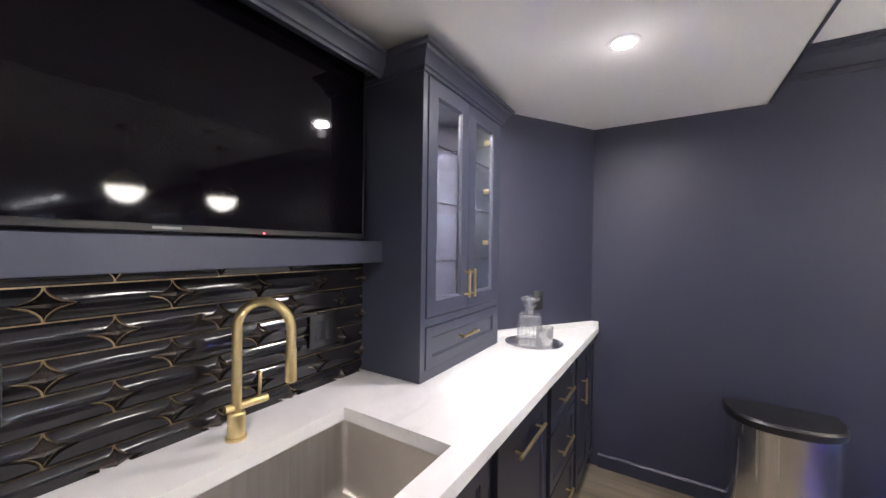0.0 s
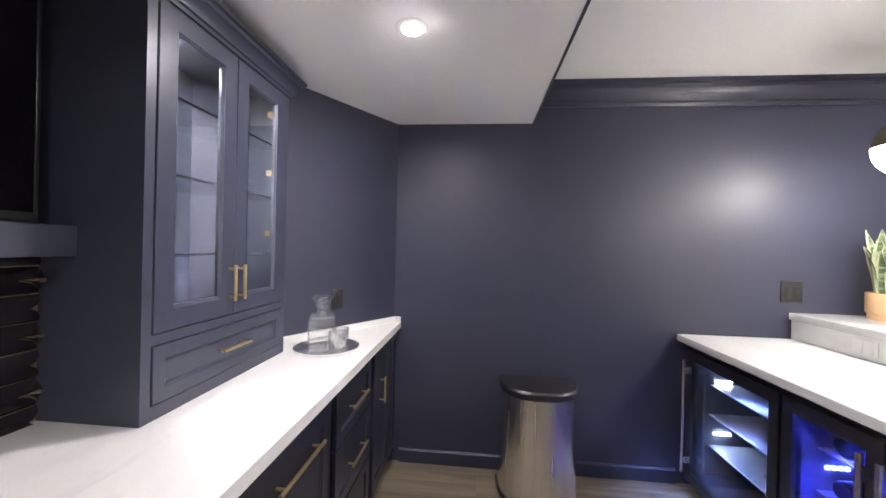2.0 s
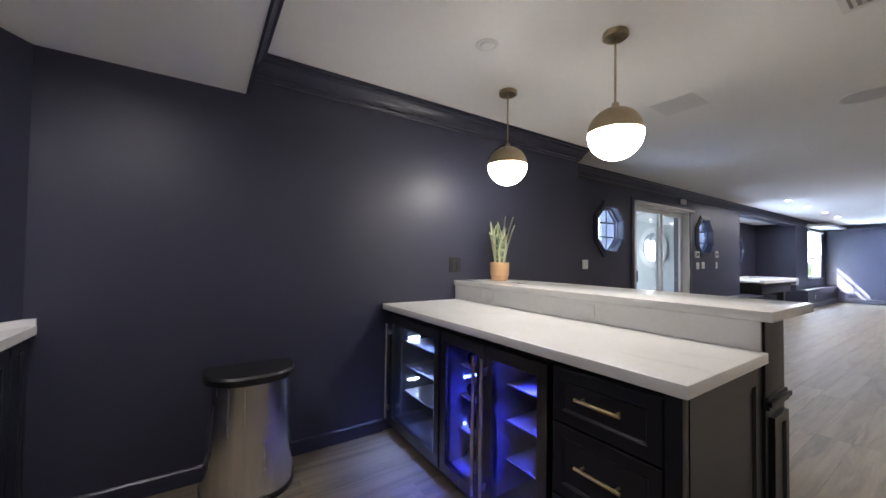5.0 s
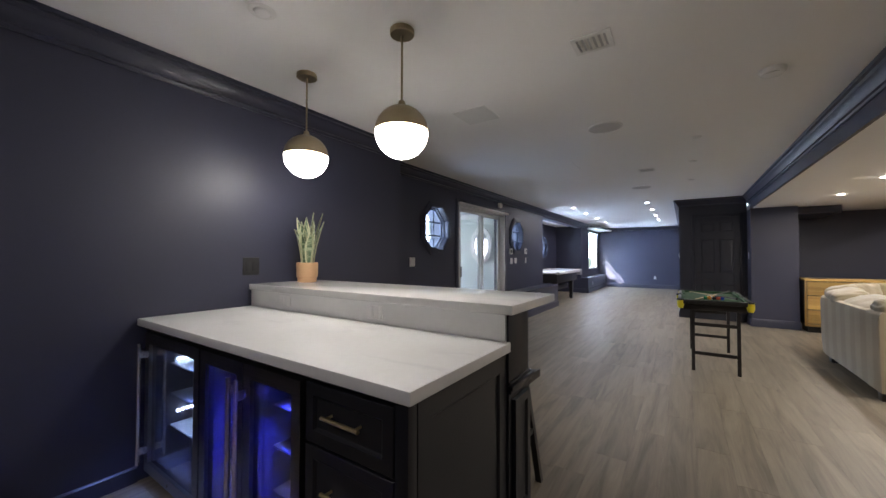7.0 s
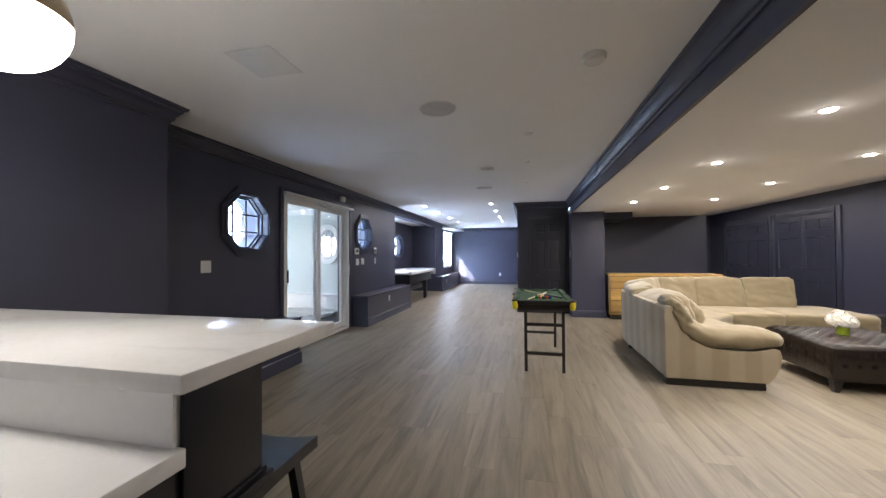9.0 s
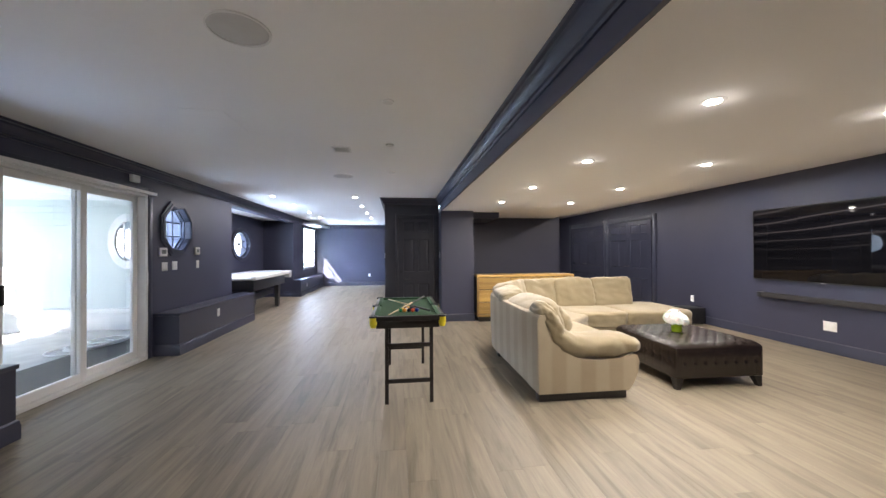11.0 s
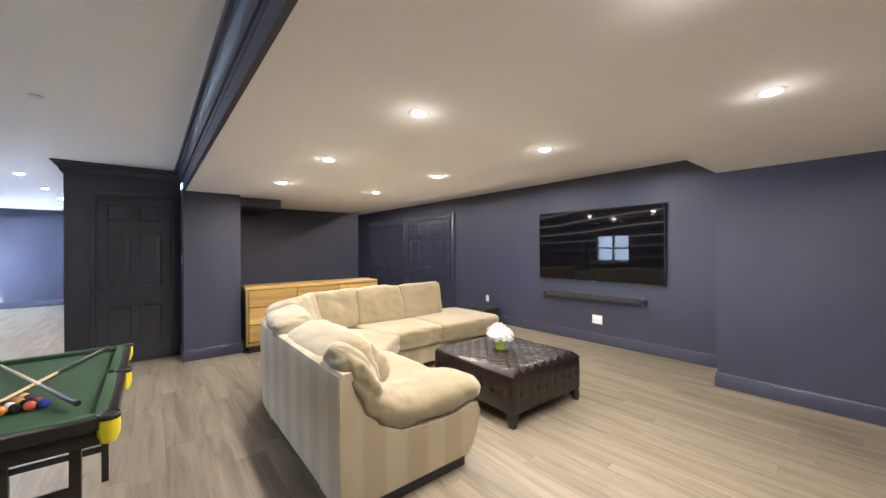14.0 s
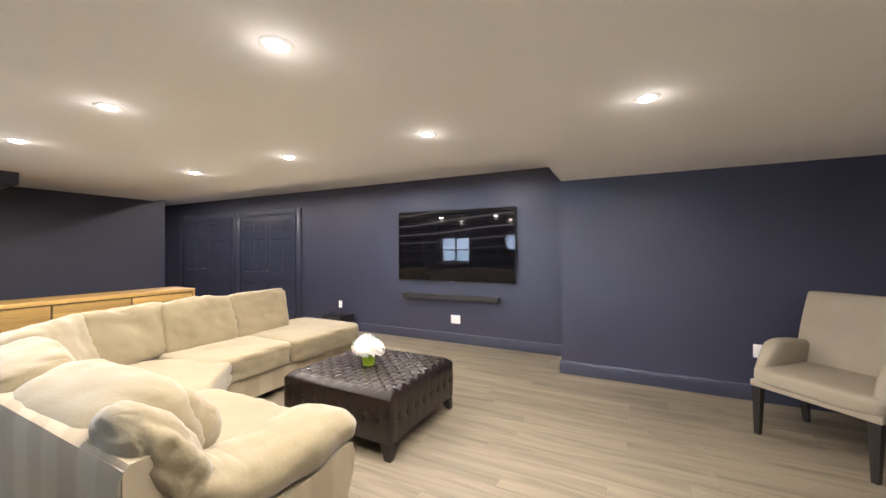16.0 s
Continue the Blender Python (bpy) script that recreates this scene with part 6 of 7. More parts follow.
part("apron", bx((PX0 + 0.045, PY0 + 0.05, PZ - 0.115), (PX1 - 0.045, PY1 - 0.05, PZ - 0.045), 0.004), BLACKWOOD, pt)
part("bed", bx((PX0 + 0.02, PY0 + 0.02, PZ - 0.045), (PX1 - 0.02, PY1 - 0.02, PZ - 0.02)), FELT, pt, "green felt bed")
for lo, hi in (((PX0 + 0.05, PY0), ((PX0 + PX1) / 2 - 0.035, PY0 + 0.04)), (((PX0 + PX1) / 2 + 0.035, PY0), (PX1 - 0.05, PY0 + 0.04)), ((PX0 + 0.05, PY1 - 0.04), ((PX0 + PX1) / 2 - 0.035, PY1)),
               (((PX0 + PX1) / 2 + 0.035, PY1 - 0.04), (PX1 - 0.05, PY1)), ((PX0, PY0 + 0.05), (PX0 + 0.04, PY1 - 0.05)), ((PX1 - 0.04, PY0 + 0.05), (PX1, PY1 - 0.05))):
    part("rail", bx((*lo, PZ - 0.045), (*hi, PZ), 0.005), BLACKWOOD, pt)
    cx, cy = (lo[0] + hi[0]) / 2, (lo[1] + hi[1]) / 2
    ins = (0.03 if hi[0] - lo[0] < 0.1 else 0) * (1 if cx < 6.2 else -1), (0.03 if hi[1] - lo[1] < 0.1 else 0) * (1 if cy < -0.1 else -1)
    part("rail_cushion", bx((lo[0] + ins[0], lo[1] + ins[1], PZ - 0.022), (hi[0] + ins[0], hi[1] + ins[1], PZ + 0.003), 0.006), FELT, pt, "green felt rail cushion")
YELLOW = varied("yellow_plastic", (0.72, 0.60, 0.03), (0.62, 0.52, 0.02), (0.3, 0.4), 5, 60, 0.01)
for x, y in ((PX0 + 0.025, PY0 + 0.025), (PX0 + 0.025, PY1 - 0.025), (PX1 - 0.025, PY0 + 0.025), (PX1 - 0.025, PY1 - 0.025), ((PX0 + PX1) / 2, PY0 + 0.012), ((PX0 + PX1) / 2, PY1 - 0.012)):
    part("pocket_rim", lathe(nb(), [(0.030, -0.012), (0.036, -0.012), (0.038, 0.002), (0.033, 0.006), (0.029, 0.002)], (x, y, PZ), 20), BLACK, pt, "black pocket rim")
    part("pocket_net", lathe(nb(), [(0.0, -0.105), (0.022, -0.10), (0.033, -0.07), (0.034, -0.03), (0.032, -0.012)], (x, y, PZ), 18), YELLOW, pt, "yellow pocket cup")
LX0, LX1, LY0, LY1 = 5.69, 6.82, -0.285, 0.115
for x in (LX0, LX1):
    for y in (LY0, LY1):
        part("leg", loft(nb(), [[(x + dx + (0.012 if x == LX0 else -0.012) * f, y + dy, z) for dx, dy in ((-0.016, -0.016), (0.016, -0.016), (0.016, 0.016), (-0.016, 0.016))] for z, f in ((0, 0), (PZ - 0.115, 1))]), BLACKWOOD, pt)
    for z in (0.18, 0.50):
        part("crossbar", bx((x - 0.011, LY0, z), (x + 0.011, LY1, z + 0.036), 0.003), BLACKWOOD, pt)
CUEWOOD = varied("pale_cue_wood", (0.62, 0.45, 0.24), (0.55, 0.39, 0.2), (0.3, 0.4), 4, 80, 0.02)
for p0, p1 in (((5.75, 0.10), (6.85, -0.30)), ((6.85, 0.13), (5.80, -0.28))):
    cu = thing("pool_cue", (p0[0], p0[1], PZ + 0.012), "pale wooden pool cue lying on green felt", "pool cue", "cues on the pool table")
    a, b = Vector((*p0, PZ - 0.008)), Vector((*p1, PZ + 0.016))
    part("shaft", tube(nb(), [a, a.lerp(b, 0.6)], [0.0045, 0.0075], 10), CUEWOOD, cu)
    part("butt", tube(nb(), [a.lerp(b, 0.6), b], [0.0076, 0.0115], 10), BLACK, cu, "black butt")
BALLS = [(0.6, 0.42, 0.14), (0.03, 0.03, 0.07), (0.42, 0.16, 0.07), (0.05, 0.03, 0.06), (0.6, 0.3, 0.1), (0.02, 0.03, 0.04), (0.25, 0.08, 0.05), (0.01, 0.01, 0.012), (0.7, 0.66, 0.55), (0.62, 0.4, 0.1), (0.03, 0.06, 0.32), (0.55, 0.1, 0.06), (0.02, 0.02, 0.03), (0.6, 0.25, 0.05), (0.03, 0.18, 0.08)]
k = 0
for row in range(5):
    for j in range(row + 1):
        bl = tagged(link("pool_ball", lathe(nb(), [(0.019 * math.cos(math.radians(q)), 0.019 * math.sin(math.radians(q))) for q in range(-90, 91, 18)], n=16), mat("ball_%d" % k, BALLS[k], 0.1), 180), "small glossy pool ball racked on green felt", "ball", "balls on the pool table")
        bl.location = (6.02 - 0.034 * (row - 2), -0.09 + 0.039 * (j - row / 2), PZ - 0.0195 + 0.0195 - 0.001)
        k += 1

# credenza
ACACIA = varied("acacia_wood", (0.40, 0.255, 0.08), (0.255, 0.148, 0.048), (0.3, 0.45), 5, 60, 0.04, stretch=(1, 0.12, 4))
n_, l_, p_ = tree(ACACIA)
oi, hs = n_.new("ShaderNodeObjectInfo"), n_.new("ShaderNodeHueSaturation")
mr_ = n_.new("ShaderNodeMapRange")
mr_.inputs["To Min"].default_value, mr_.inputs["To Max"].default_value = 0.6, 1.4
l_.new(oi.outputs["Random"], mr_.inputs["Value"])
l_.new(mr_.outputs["Result"], hs.inputs["Value"])
l_.new(p_.inputs["Base Color"].links[0].from_socket, hs.inputs["Color"])
l_.new(hs.outputs["Color"], p_.inputs["Base Color"])
cr = thing("wooden_credenza", (9.42, -2.47, 0), "warm acacia wood credenza with slatted drawers on a black base", "credenza")
CX, CY0, CY1 = 9.19, -3.46, -1.49
part("carcass", bx((CX + 0.03, CY0 + 0.03, 0.14), (9.66, CY1 - 0.02, 0.86)), BLACKWOOD, cr, "black carcass")
part("tabletop", bx((CX, CY0, 0.86), (9.67, CY1 - 0.003, 0.90), 0.004), ACACIA, cr)
part("side_panel", bx((CX, CY0, 0.10), (9.67, CY0 + 0.03, 0.86), 0.003), ACACIA, cr)
part("side_panel", bx((CX, CY1 - 0.035, 0.10), (CX + 0.04, CY1 - 0.003, 0.86), 0.003), ACACIA, cr)
part("bottom_board", bx((CX, CY0 + 0.03, 0.10), (9.66, CY1 - 0.035, 0.14), 0.003), ACACIA, cr)
part("plinth", bx((CX + 0.06, CY0 + 0.05, 0.0), (9.6, CY1 - 0.05, 0.10)), BLACKWOOD, cr, "black plinth")
w3 = (CY1 - 0.035 - CY0 - 0.03) / 3
for c in range(3):
    y0 = CY0 + 0.03 + c * w3
    for r in range(3):
        z0 = 0.145 + r * 0.237
        d = part("drawer", bx((CX + 0.012, y0 + 0.006, z0 + 0.005), (CX + 0.03, y0 + w3 - 0.006, z0 + 0.23)), ACACIA, cr)
        for k in range(3):
            part("slat", bx((CX + 0.003, y0 + 0.008, z0 + 0.008 + k * 0.073), (CX + 0.0125, y0 + w3 - 0.008, z0 + 0.078 + k * 0.073), 0.003, 1), ACACIA, d)

# closet doors in the screen wall, and the closet block's door
def casing(parent, M, x0, x1, h, w=0.075):
    bm = nb()
    for lo, hi in (((x0 - w, 0.0), (x0, h + w)), ((x1, 0.0), (x1 + w, h + w)), ((x0, h), (x1, h + w))):
        box(bm, (lo[0], 0.0005, lo[1]), (hi[0], 0.018, hi[1]), 0.003)
        box(bm, (lo[0] + 0.008, 0.0185, lo[1] + 0.001), (hi[0] - 0.008, 0.026, hi[1] - 0.008), 0.003)
    bm.transform(M)
    return part("casing", bm, NAVY_TRIM, parent)


DOORPAINT = varied("navy_door_paint", (0.033, 0.036, 0.058), (0.039, 0.042, 0.066), (0.16, 0.24), 2, 90, 0.02)
Ms = face_matrix((0, YS, 0), (1, 0, 0), (0, 1, 0))
for n, (x0, x1) in enumerate(((9.79, 11.44), (11.69, 13.53))):
    d = thing("door_%d" % (n + 2), ((x0 + x1) / 2, YS, 0), "pair of dark navy panelled closet doors, closed", "closet door", kind="structure")
    casing(d, Ms, x0, x1, 2.068, 0.121)
    wl = (x1 - x0) / 2
    for k in range(2):
        bm = panelled(wl - 0.006, 2.055, 2)
        bm.transform(Ms @ Matrix.Translation((x0 + k * wl + 0.003, 0.001, 0.008)))
        lf = part("leaf", bm, DOORPAINT, d)
        bm = lathe(nb(), [(0, 0.045), (0.014, 0.043), (0.016, 0.03), (0.008, 0.02), (0.008, 0.0)], n=16, m=Ms @ Matrix.Translation((x0 + wl + (0.06 if k else -0.06), 0.036, 0.98)) @ Matrix.Rotation(-math.pi / 2, 4, "X"))
        part("knob", bm, BLACK, lf, "dark knob")
Mc = face_matrix((9.8, 0, 0), (0, -1, 0), (-1, 0, 0))
d = thing("door_4", (9.8, -0.33, 0), "near-black six-panel closet door, closed", "door", kind="structure")
bm = nb()
for lo, hi in (((-0.055, 0.0), (0.0, 2.12)), ((0.72, 0.0), (0.775, 2.12)), ((0.0, 2.06), (0.72, 2.12))):
    box(bm, (lo[0], 0.0005, lo[1]), (hi[0], 0.02, hi[1]), 0.004)
bm.transform(Mc)
part("casing", bm, DARKDOOR, d)
bm = panelled(0.715, 2.045, 2)
bm.transform(Mc @ Matrix.Translation((0.0025, 0.001, 0.008)))
lf = part("leaf", bm, DARKDOOR, d)
bm = tube(nb(), [(0.055, 0.036, 0.95), (0.055, 0.085, 0.95), (0.075, 0.09, 0.95), (0.165, 0.088, 0.95)], 0.008, 10)
lathe(bm, [(0, 0.008), (0.026, 0.006), (0.026, 0.0)], n=18, m=Matrix.Translation((0.055, 0.036, 0.95)) @ Matrix.Rotation(-math.pi / 2, 4, "X"))
bm.transform(Mc)
part("lever_handle", bm, BLACK, lf, "black lever handle")

# screen wall
PICT = mat("lit_screen", (0.004, 0.004, 0.005), 0.03, Specular_IOR_Level=0.22)
n_, l_, p_ = tree(PICT)
wv = n_.new("ShaderNodeTexWave")
wv.bands_direction, wv.inputs["Scale"].default_value, wv.inputs["Distortion"].default_value = "Z", 2.1, 9.0
wv.inputs["Detail"].default_value, wv.inputs["Detail Scale"].default_value = 2.0, 0.35
tc_, mp_ = n_.new("ShaderNodeTexCoord"), n_.new("ShaderNodeMapping")
mp_.inputs["Scale"].default_value, mp_.inputs["Rotation"].default_value = (0.35, 1, 1.0), (0, radians(-9), 0)
l_.new(tc_.outputs["Object"], mp_.inputs["Vector"])
l_.new(mp_.outputs["Vector"], wv.inputs["Vector"])
rp = n_.new("ShaderNodeValToRGB")
rp.color_ramp.elements[0].position, rp.color_ramp.elements[0].color = 0.0, (0.001, 0.001, 0.0015, 1)
rp.color_ramp.elements[1].position, rp.color_ramp.elements[1].color = 1.0, (0.06, 0.05, 0.05, 1)
e = rp.color_ramp.elements.new(0.95)
e.color = (0.006, 0.005, 0.006, 1)
l_.new(wv.outputs["Fac"], rp.inputs["Fac"])
l_.new(rp.outputs["Color"], p_.inputs["Emission Color"])
sx_, gate = n_.new("ShaderNodeSeparateXYZ"), n_.new("ShaderNodeMapRange")
l_.new(tc_.outputs["Object"], sx_.inputs[0])
l_.new(sx_.outputs["Z"], gate.inputs["Value"])
gate.inputs["From Min"].default_value, gate.inputs["From Max"].default_value = 0.45, 0.75
gate.inputs["To Min"].default_value, gate.inputs["To Max"].default_value = 0.06 * K, 0.6 * K
l_.new(gate.outputs["Result"], p_.inputs["Emission Strength"])
screen("wall_television", face_matrix((5.567, YS, 0.902), (1, 0, 0), (0, 1, 0)), 1.902, 1.079, "large wall television showing dark wavy lines", 0.045, PICT)
sb = thing("soundbar", (6.51, YS, 0.68), "black fabric soundbar mounted on the navy wall", "soundbar")
part("body", bx((5.862, YS + 0.02, 0.642), (7.304, YS + 0.105, 0.715), 0.008), varied("speaker_cloth", (0.022, 0.020, 0.021), (0.032, 0.03, 0.03), (0.8, 0.9), 6, 400, 0.3), sb)
for x0, x1 in ((5.794, 5.8615), (7.3045, 7.372)):
    part("end_cap", bx((x0, YS + 0.02, 0.640), (x1, YS + 0.107, 0.717), 0.008), BLACK, sb, "glossy black end cap")
part("bracket", bx((6.1, YS + 0.0005, 0.655), (7.0, YS + 0.0195, 0.705)), BLACK, sb)
wall_plate(face_matrix((6.49, YS, 0.350), (1, 0, 0), (0, 1, 0)), 0.15, 0.125, PLATE, "white double outlet plate under the soundbar")
op = wall_plate(face_matrix((8.717, YS, 0.432), (1, 0, 0), (0, 1, 0)), 0.075, 0.12, PLATE, "white outlet plate above the subwoofer", 1)
wall_plate(face_matrix((3.154, YJ, 0.455), (1, 0, 0), (0, 1, 0)), 0.08, 0.12, PLATE, "white outlet plate behind the armchair", 1)
sw = thing("subwoofer", (8.57, YS + 0.22, 0), "black box subwoofer on the floor by the wall", "subwoofer")
part("cabinet", bx((8.38, YS + 0.04, 0.015), (8.766, YS + 0.40, 0.30), 0.01), BLACK, sw)
part("grille", bx((8.40, YS + 0.4005, 0.03), (8.746, YS + 0.41, 0.285), 0.004), varied("grille_cloth", (0.015, 0.014, 0.014), (0.025, 0.023, 0.023), (0.8, 0.9), 6, 300, 0.2), sw, "black cloth grille")
for x in (8.42, 8.726):
    for y in (YS + 0.08, YS + 0.36):
        part("foot", lathe(nb(), [(0.0, 0.0), (0.018, 0.0), (0.018, 0.016), (0, 0.016)], (x, y, 0), 14), BLACK, sw)

# armchair
TAUPE = varied("taupe_linen", (0.30, 0.255, 0.19), (0.26, 0.22, 0.162), (0.8, 0.92), 4, 260, 0.2)
ac = thing("upholstered_armchair", (2.93, -4.20, 0), "taupe upholstered armchair with dark tapered legs", "armchair", rz=-45)
part("seat", pillow(nb(), (0, 0.03, 0.44), (0.72, 0.62, 0.13), (0, 0, 0), 6, 10, 0.004, 1), TAUPE, ac, smooth=180, local=True)
part("seat_rail", bx((-0.345, -0.26, 0.355), (0.345, 0.325, 0.405), 0.012), TAUPE, ac, local=True)
bm = nb()
rings = []
for k in range(9):
    f = k / 8
    z = 0.40 + 0.63 * f
    y = -0.24 - 0.13 * f - 0.03 * f * f
    hw, th = 0.335 + 0.012 * math.sin(math.pi * f), 0.055 * (1 - 0.25 * f)
    rings.append([(hw * cx, y + th * cy, z) for cx, cy in ((-1, -0.7), (-0.97, -1), (0, -1.15), (0.97, -1), (1, -0.7), (1, 0.7), (0.97, 1), (0, 0.85), (-0.97, 1), (-1, 0.7))])
rings.append([(p[0] * 0.98, rings[-1][2][1] + (p[1] - rings[-1][2][1]) * 0.8, p[2] + 0.012) for p in rings[-1]])
part("backrest", loft(bm, rings), TAUPE, ac, smooth=60, local=True)
for s in (-1, 1):
    rings = []
    for y, z0, z1, w in ((-0.27, 0.45, 0.66, 0.045), (-0.10, 0.46, 0.685, 0.05), (0.05, 0.46, 0.69, 0.052), (0.14, 0.46, 0.675, 0.05), (0.20, 0.46, 0.60, 0.045), (0.26, 0.46, 0.52, 0.035), (0.29, 0.46, 0.475, 0.02)):
        c = s * 0.31
        rings.append([(c - w, y, z0), (c + w, y, z0), (c + w, y, z1 - 0.03), (c + w * 0.6, y, z1), (c - w * 0.6, y, z1), (c - w, y, z1 - 0.03)])
    part("armrest", loft(nb(), rings), TAUPE, ac, smooth=60, local=True)
    for y, lean in ((0.29, 0.01), (-0.23, -0.06)):
        part("leg", loft(nb(), [[(s * 0.305 + dx * w, y + lean * f + dy * w, z) for dx, dy in ((-1, -1), (1, -1), (1, 1), (-1, 1))] for z, w, f in ((0.0, 0.017, 1), (0.365, 0.028, 0))]), BLACKWOOD, ac, "dark tapered wooden leg", local=True)

# ---- ceiling clutter ----
def vent(x, y, lx, ly, n, raised=False):
    v = thing("ceiling_vent", (x, y, MAIN_Z), "white louvred ceiling vent", "vent", "ceiling vents")
    bm = ring_panel(nb(), [(-lx, -ly), (lx, -ly), (lx, ly), (-lx, ly)], [(-lx + 0.025, -ly + 0.025), (lx - 0.025, -ly + 0.025), (lx - 0.025, ly - 0.025), (-lx + 0.025, ly - 0.025)], "z", -0.008, -0.0005)
    part("frame", bm, WHITE, v, local=True)
    part("backing", bx((-lx + 0.02, -ly + 0.02, -0.002), (lx - 0.02, ly - 0.02, -0.0005)), mat("vent_shadow", (0.38, 0.38, 0.38), 0.7), v, local=True)
    for k in range(n):
        yy = -ly + 0.03 + (2 * ly - 0.06) * (k + 0.5) / n
        part("slat", prism(nb(), [(yy - 0.006, -0.003), (yy + 0.004, -0.010), (yy + 0.006, -0.009), (yy - 0.004, -0.0025)], "x", -lx + 0.024, lx - 0.024), WHITE, v, local=True)
    return v


vent(2.83, 0.60, 0.09, 0.10, 5)
vent(6.34, 0.60, 0.10, 0.095, 6)
def flat_disc(name, x, y, r, h, label, category, material=WHITE):
    d = thing(name, (x, y, MAIN_Z), label, category)
    part("cover", lathe(nb(), [(0.0, -h), (r * 0.85, -h), (r * 0.97, -h * 0.7), (r, -h * 0.2), (r, -0.0003)], n=36), material, d, local=True)
    return d
GRILLE = varied("white_grille", (0.62, 0.61, 0.60), (0.56, 0.55, 0.54), (0.6, 0.7), 5, 400, 0.2)
for x, y in ((4.285, 0.78), (7.7, 0.78)):
    d = flat_disc("ceiling_speaker", x, y, 0.135, 0.006, "round white in-ceiling speaker grille", "speaker", GRILLE)
    part("rim", lathe(nb(), [(0.135, -0.0005), (0.136, -0.008), (0.146, -0.007), (0.147, -0.0005)], n=36), WHITE, d, local=True)
for x, y in ((5.05, 0.08), (6.12, 0.09), (7.4, 0.09)):
    flat_disc("sprinkler_cover", x, y, 0.042, 0.012, "small white sprinkler cover plate", "sprinkler")
d = flat_disc("smoke_detector", 3.76, -0.28, 0.068, 0.03, "round white smoke detector on the ceiling", "smoke detector")
part("vent_ring", lathe(nb(), [(0.045, -0.031), (0.052, -0.036), (0.03, -0.042), (0.0, -0.043)], n=30), WHITE, d, local=True)
d = thing("access_panel", (3.39, 1.62, MAIN_Z), "flush white access panel in the ceiling", "access panel")
part("panel", bx((-0.15, -0.15, -0.005), (0.15, 0.15, -0.0005), 0.002, 1), WHITE, d, local=True)
d = thing("access_panel", (5.60, 1.54, MAIN_Z), "flush white access panel in the ceiling", "access panel")
part("panel", bx((-0.25, -0.20, -0.004), (0.25, 0.20, -0.0005), 0.002, 1), CEIL, d, local=True)

# ---- plank floor ----
PLANK = mat("grey_oak_plank", (0.3, 0.26, 0.21), 0.35)
n_, l_, p_ = tree(PLANK)
geo, oi = n_.new("ShaderNodeNewGeometry"), n_.new("ShaderNodeObjectInfo")
sm = n_.new("ShaderNodeMath")
sm.operation = "ADD"
l_.new(geo.outputs["Random Per Island"], sm.inputs[0])
l_.new(oi.outputs["Random"], sm.inputs[1])
fr = n_.new("ShaderNodeMath")
fr.operation = "FRACT"
l_.new(sm.outputs[0], fr.inputs[0])
shift = n_.new("ShaderNodeCombineXYZ")
m40 = n_.new("ShaderNodeMath")
m40.operation = "MULTIPLY"
m40.inputs[1].default_value = 40
l_.new(fr.outputs[0], m40.inputs[0])
l_.new(m40.outputs[0], shift.inputs["X"])
l_.new(m40.outputs[0], shift.inputs["Z"])
va = n_.new("ShaderNodeVectorMath")
va.operation = "ADD"
l_.new(geo.outputs["Position"], va.inputs[0])
l_.new(shift.outputs[0], va.inputs[1])
def grain(scale, stretch, detail, rough=0.6, dist=0.0):
    mp = n_.new("ShaderNodeMapping")
    mp.inputs["Scale"].default_value = stretch
    l_.new(va.outputs[0], mp.inputs["Vector"])
    t = n_.new("ShaderNodeTexNoise")
    t.inputs["Scale"].default_value, t.inputs["Detail"].default_value, t.inputs["Roughness"].default_value, t.inputs["Distortion"].default_value = scale, detail, rough, dist
    l_.new(mp.outputs["Vector"], t.inputs["Vector"])
    return t
g1, g2 = grain(1.9, (0.5, 5.5, 1), 5, 0.62, 0.8), grain(14, (0.25, 9, 1), 3)
cr_ = n_.new("ShaderNodeValToRGB")
cr_.color_ramp.elements[0].position, cr_.color_ramp.elements[0].color = 0.32, (0.125, 0.101, 0.070, 1)
cr_.color_ramp.elements[1].position, cr_.color_ramp.elements[1].color = 0.70, (0.262, 0.220, 0.158, 1)
e = cr_.color_ramp.elements.new(0.5)
e.color = (0.205, 0.171, 0.122, 1)
l_.new(g1.outputs["Fac"], cr_.inputs["Fac"])
fine = n_.new("ShaderNodeMix")
fine.data_type, fine.blend_type = "RGBA", "MULTIPLY"
fine.inputs["Factor"].default_value = 0.22
cr2 = n_.new("ShaderNodeValToRGB")
cr2.color_ramp.elements[0].position, cr2.color_ramp.elements[0].color = 0.35, (0.62, 0.60, 0.58, 1)
cr2.color_ramp.elements[1].position, cr2.color_ramp.elements[1].color = 0.6, (1, 1, 1, 1)
l_.new(g2.outputs["Fac"], cr2.inputs["Fac"])
l_.new(cr_.outputs["Color"], fine.inputs["A"])
l_.new(cr2.outputs["Color"], fine.inputs["B"])
hs = n_.new("ShaderNodeHueSaturation")
mr_ = n_.new("ShaderNodeMapRange")
mr_.inputs["To Min"].default_value, mr_.inputs["To Max"].default_value = 0.90, 1.10
l_.new(fr.outputs[0], mr_.inputs["Value"])
l_.new(mr_.outputs["Result"], hs.inputs["Value"])
l_.new(fine.outputs["Result"], hs.inputs["Color"])
l_.new(hs.outputs["Color"], p_.inputs["Base Color"])
rr = n_.new("ShaderNodeMapRange")
rr.inputs["To Min"].default_value, rr.inputs["To Max"].default_value = 0.42, 0.55
l_.new(g1.outputs["Fac"], rr.inputs["Value"])
l_.new(rr.outputs["Result"], p_.inputs["Roughness"])
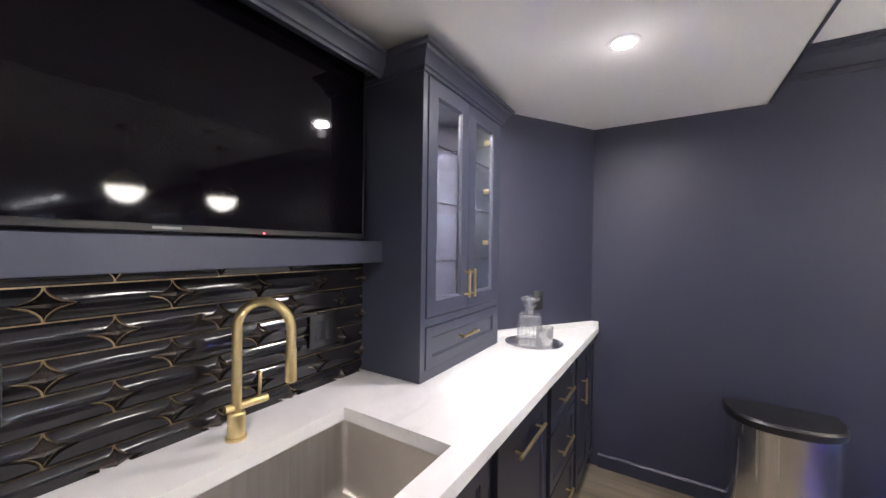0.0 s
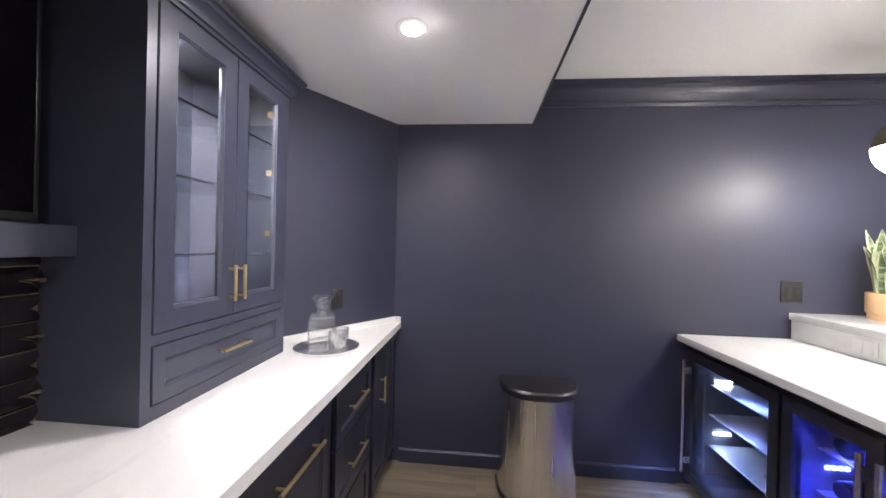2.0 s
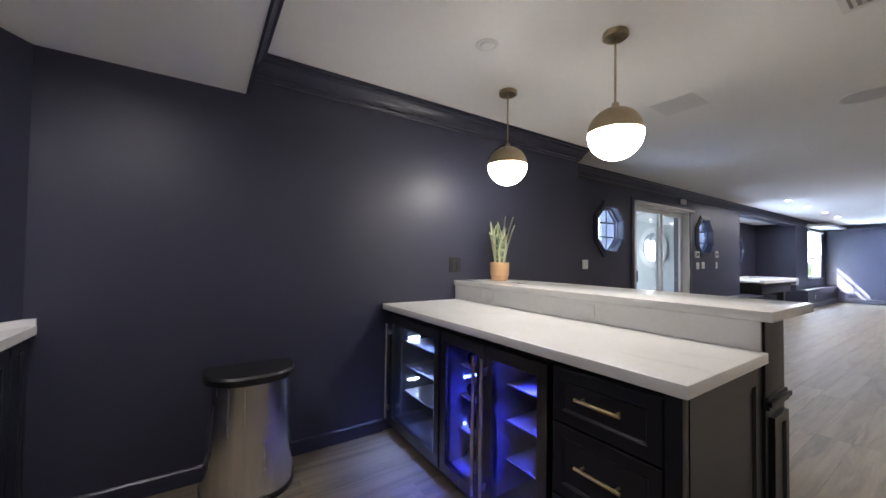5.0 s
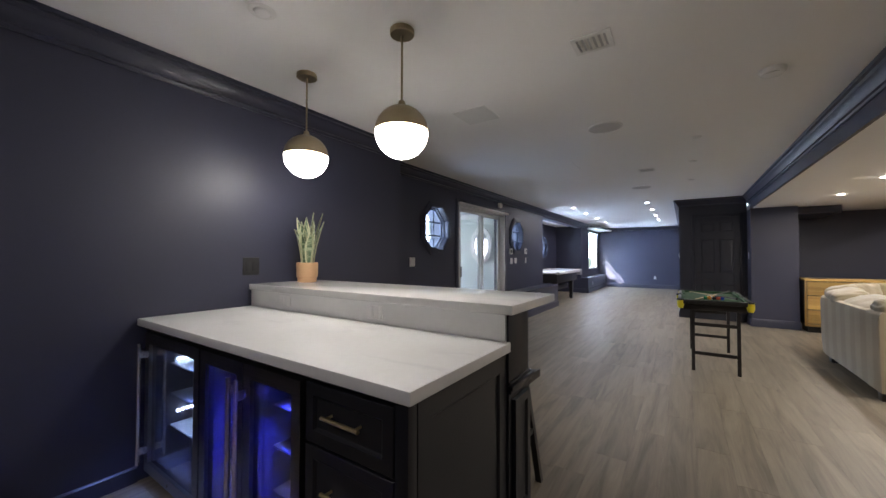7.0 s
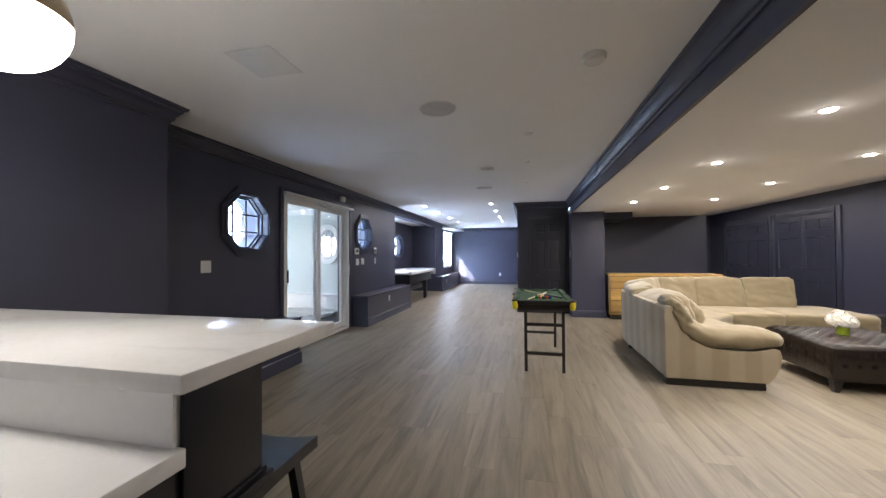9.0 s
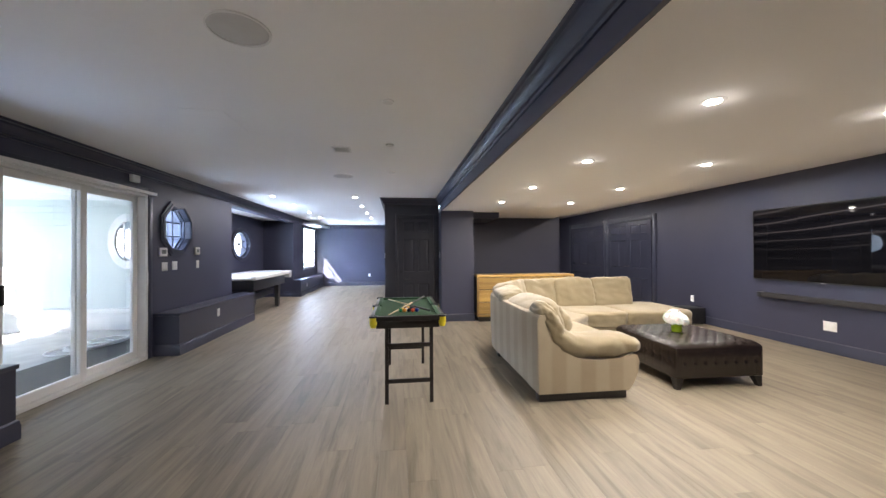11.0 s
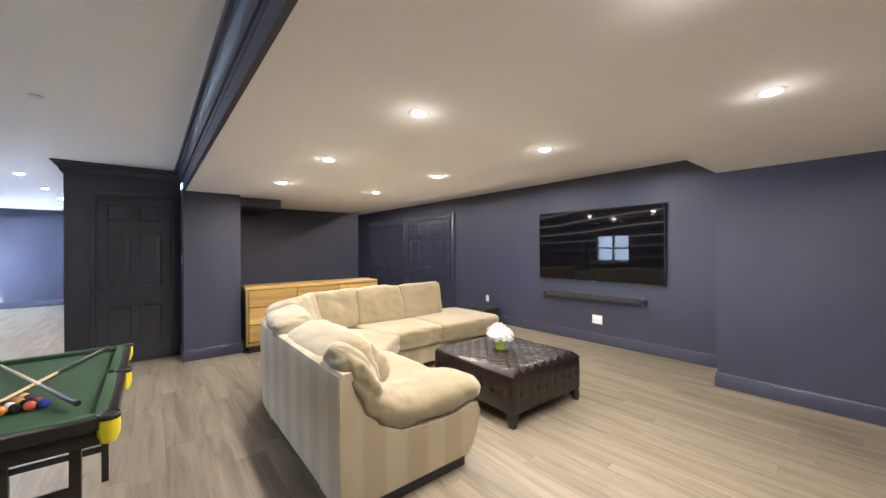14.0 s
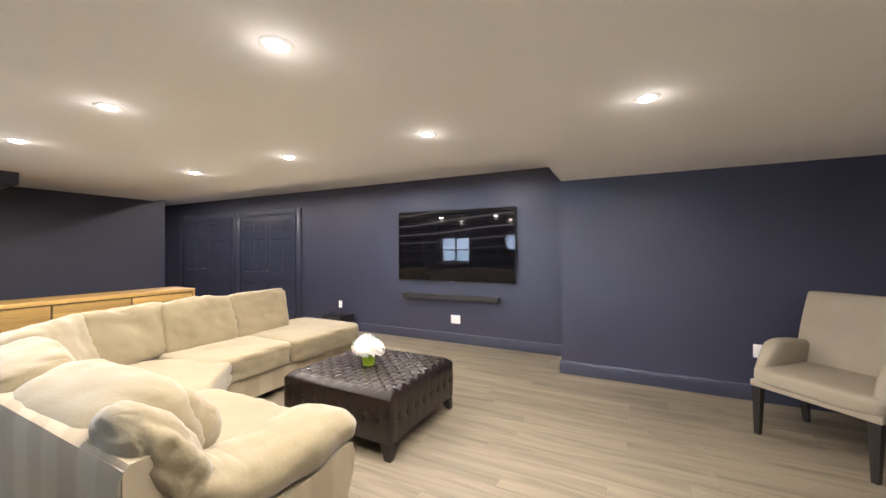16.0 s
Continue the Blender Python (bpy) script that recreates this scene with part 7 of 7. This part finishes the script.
bp = n_.new("ShaderNodeBump")
bp.inputs["Strength"].default_value, bp.inputs["Distance"].default_value = 0.12, 0.002
l_.new(g2.outputs["Fac"], bp.inputs["Height"])
l_.new(bp.outputs["Normal"], p_.inputs["Normal"])

PW, PL = 0.18, 1.22
def plank_shape(x0, x1, y0, y1):
    """Vertices and faces of one plank with eased top edges."""
    e, g = 0.0009, 0.0002
    v = []
    for z, i in ((-0.012, g), (-0.0008, g), (0.0, e)):
        v += [(x0 + i, y0 + i, z), (x1 - i, y0 + i, z), (x1 - i, y1 - i, z), (x0 + i, y1 - i, z)]
    f = [(8, 9, 10, 11)]
    for a in (0, 4):
        for k in range(4):
            f.append((a + k, a + (k + 1) % 4, a + 4 + (k + 1) % 4, a + 4 + k))
    return v, f


fl_ = thing("floor", (4.0, -1.0, 0), "grey-brown oak plank floor laid lengthwise", "floor", kind="structure")
v, f = plank_shape(0, PL, 0, PW)
shared = bpy.data.meshes.new("plank")
shared.from_pydata(v, [], f)
shared.materials.append(PLANK)
rest_v, rest_f, made = [], [], 0
rnd = random.Random(3)
row, y = 0, YS
while y < 4.05:
    x = XW - rnd.choice((0.0, 0.41, 0.82)) - rnd.uniform(0, 0.3)
    while x < XE:
        x0, x1, y1 = max(x, XW), min(x + PL, XE), min(y + PW, 4.06)
        inside = (y + PW < YN2 + 0.02 or x > 9.6) and x1 - x0 > 0.02
        if inside:
            if x1 - x0 > PL - 0.001 and y1 - y > PW - 0.001 and 0.8 < x < 8.3 and -4.3 < y < 1.3 and made < 300:
                o = new("plank", shared)
                o.parent = fl_
                o.matrix_basis = Matrix.Translation((x - 4.0, y + 1.0, 0))
                made += 1
            else:
                vv, ff = plank_shape(x0, x1, y, y1)
                n0 = len(rest_v)
                rest_v += [(a - 4.0, b + 1.0, c) for a, b, c in vv]
                rest_f += [tuple(i + n0 for i in q) for q in ff]
        x += PL
    y += PW
    row += 1
me = bpy.data.meshes.new("planks")
me.from_pydata(rest_v, [], rest_f)
me.materials.append(PLANK)
o = new("planks", me)
o.parent = fl_
tagged(o, kind="stuff")
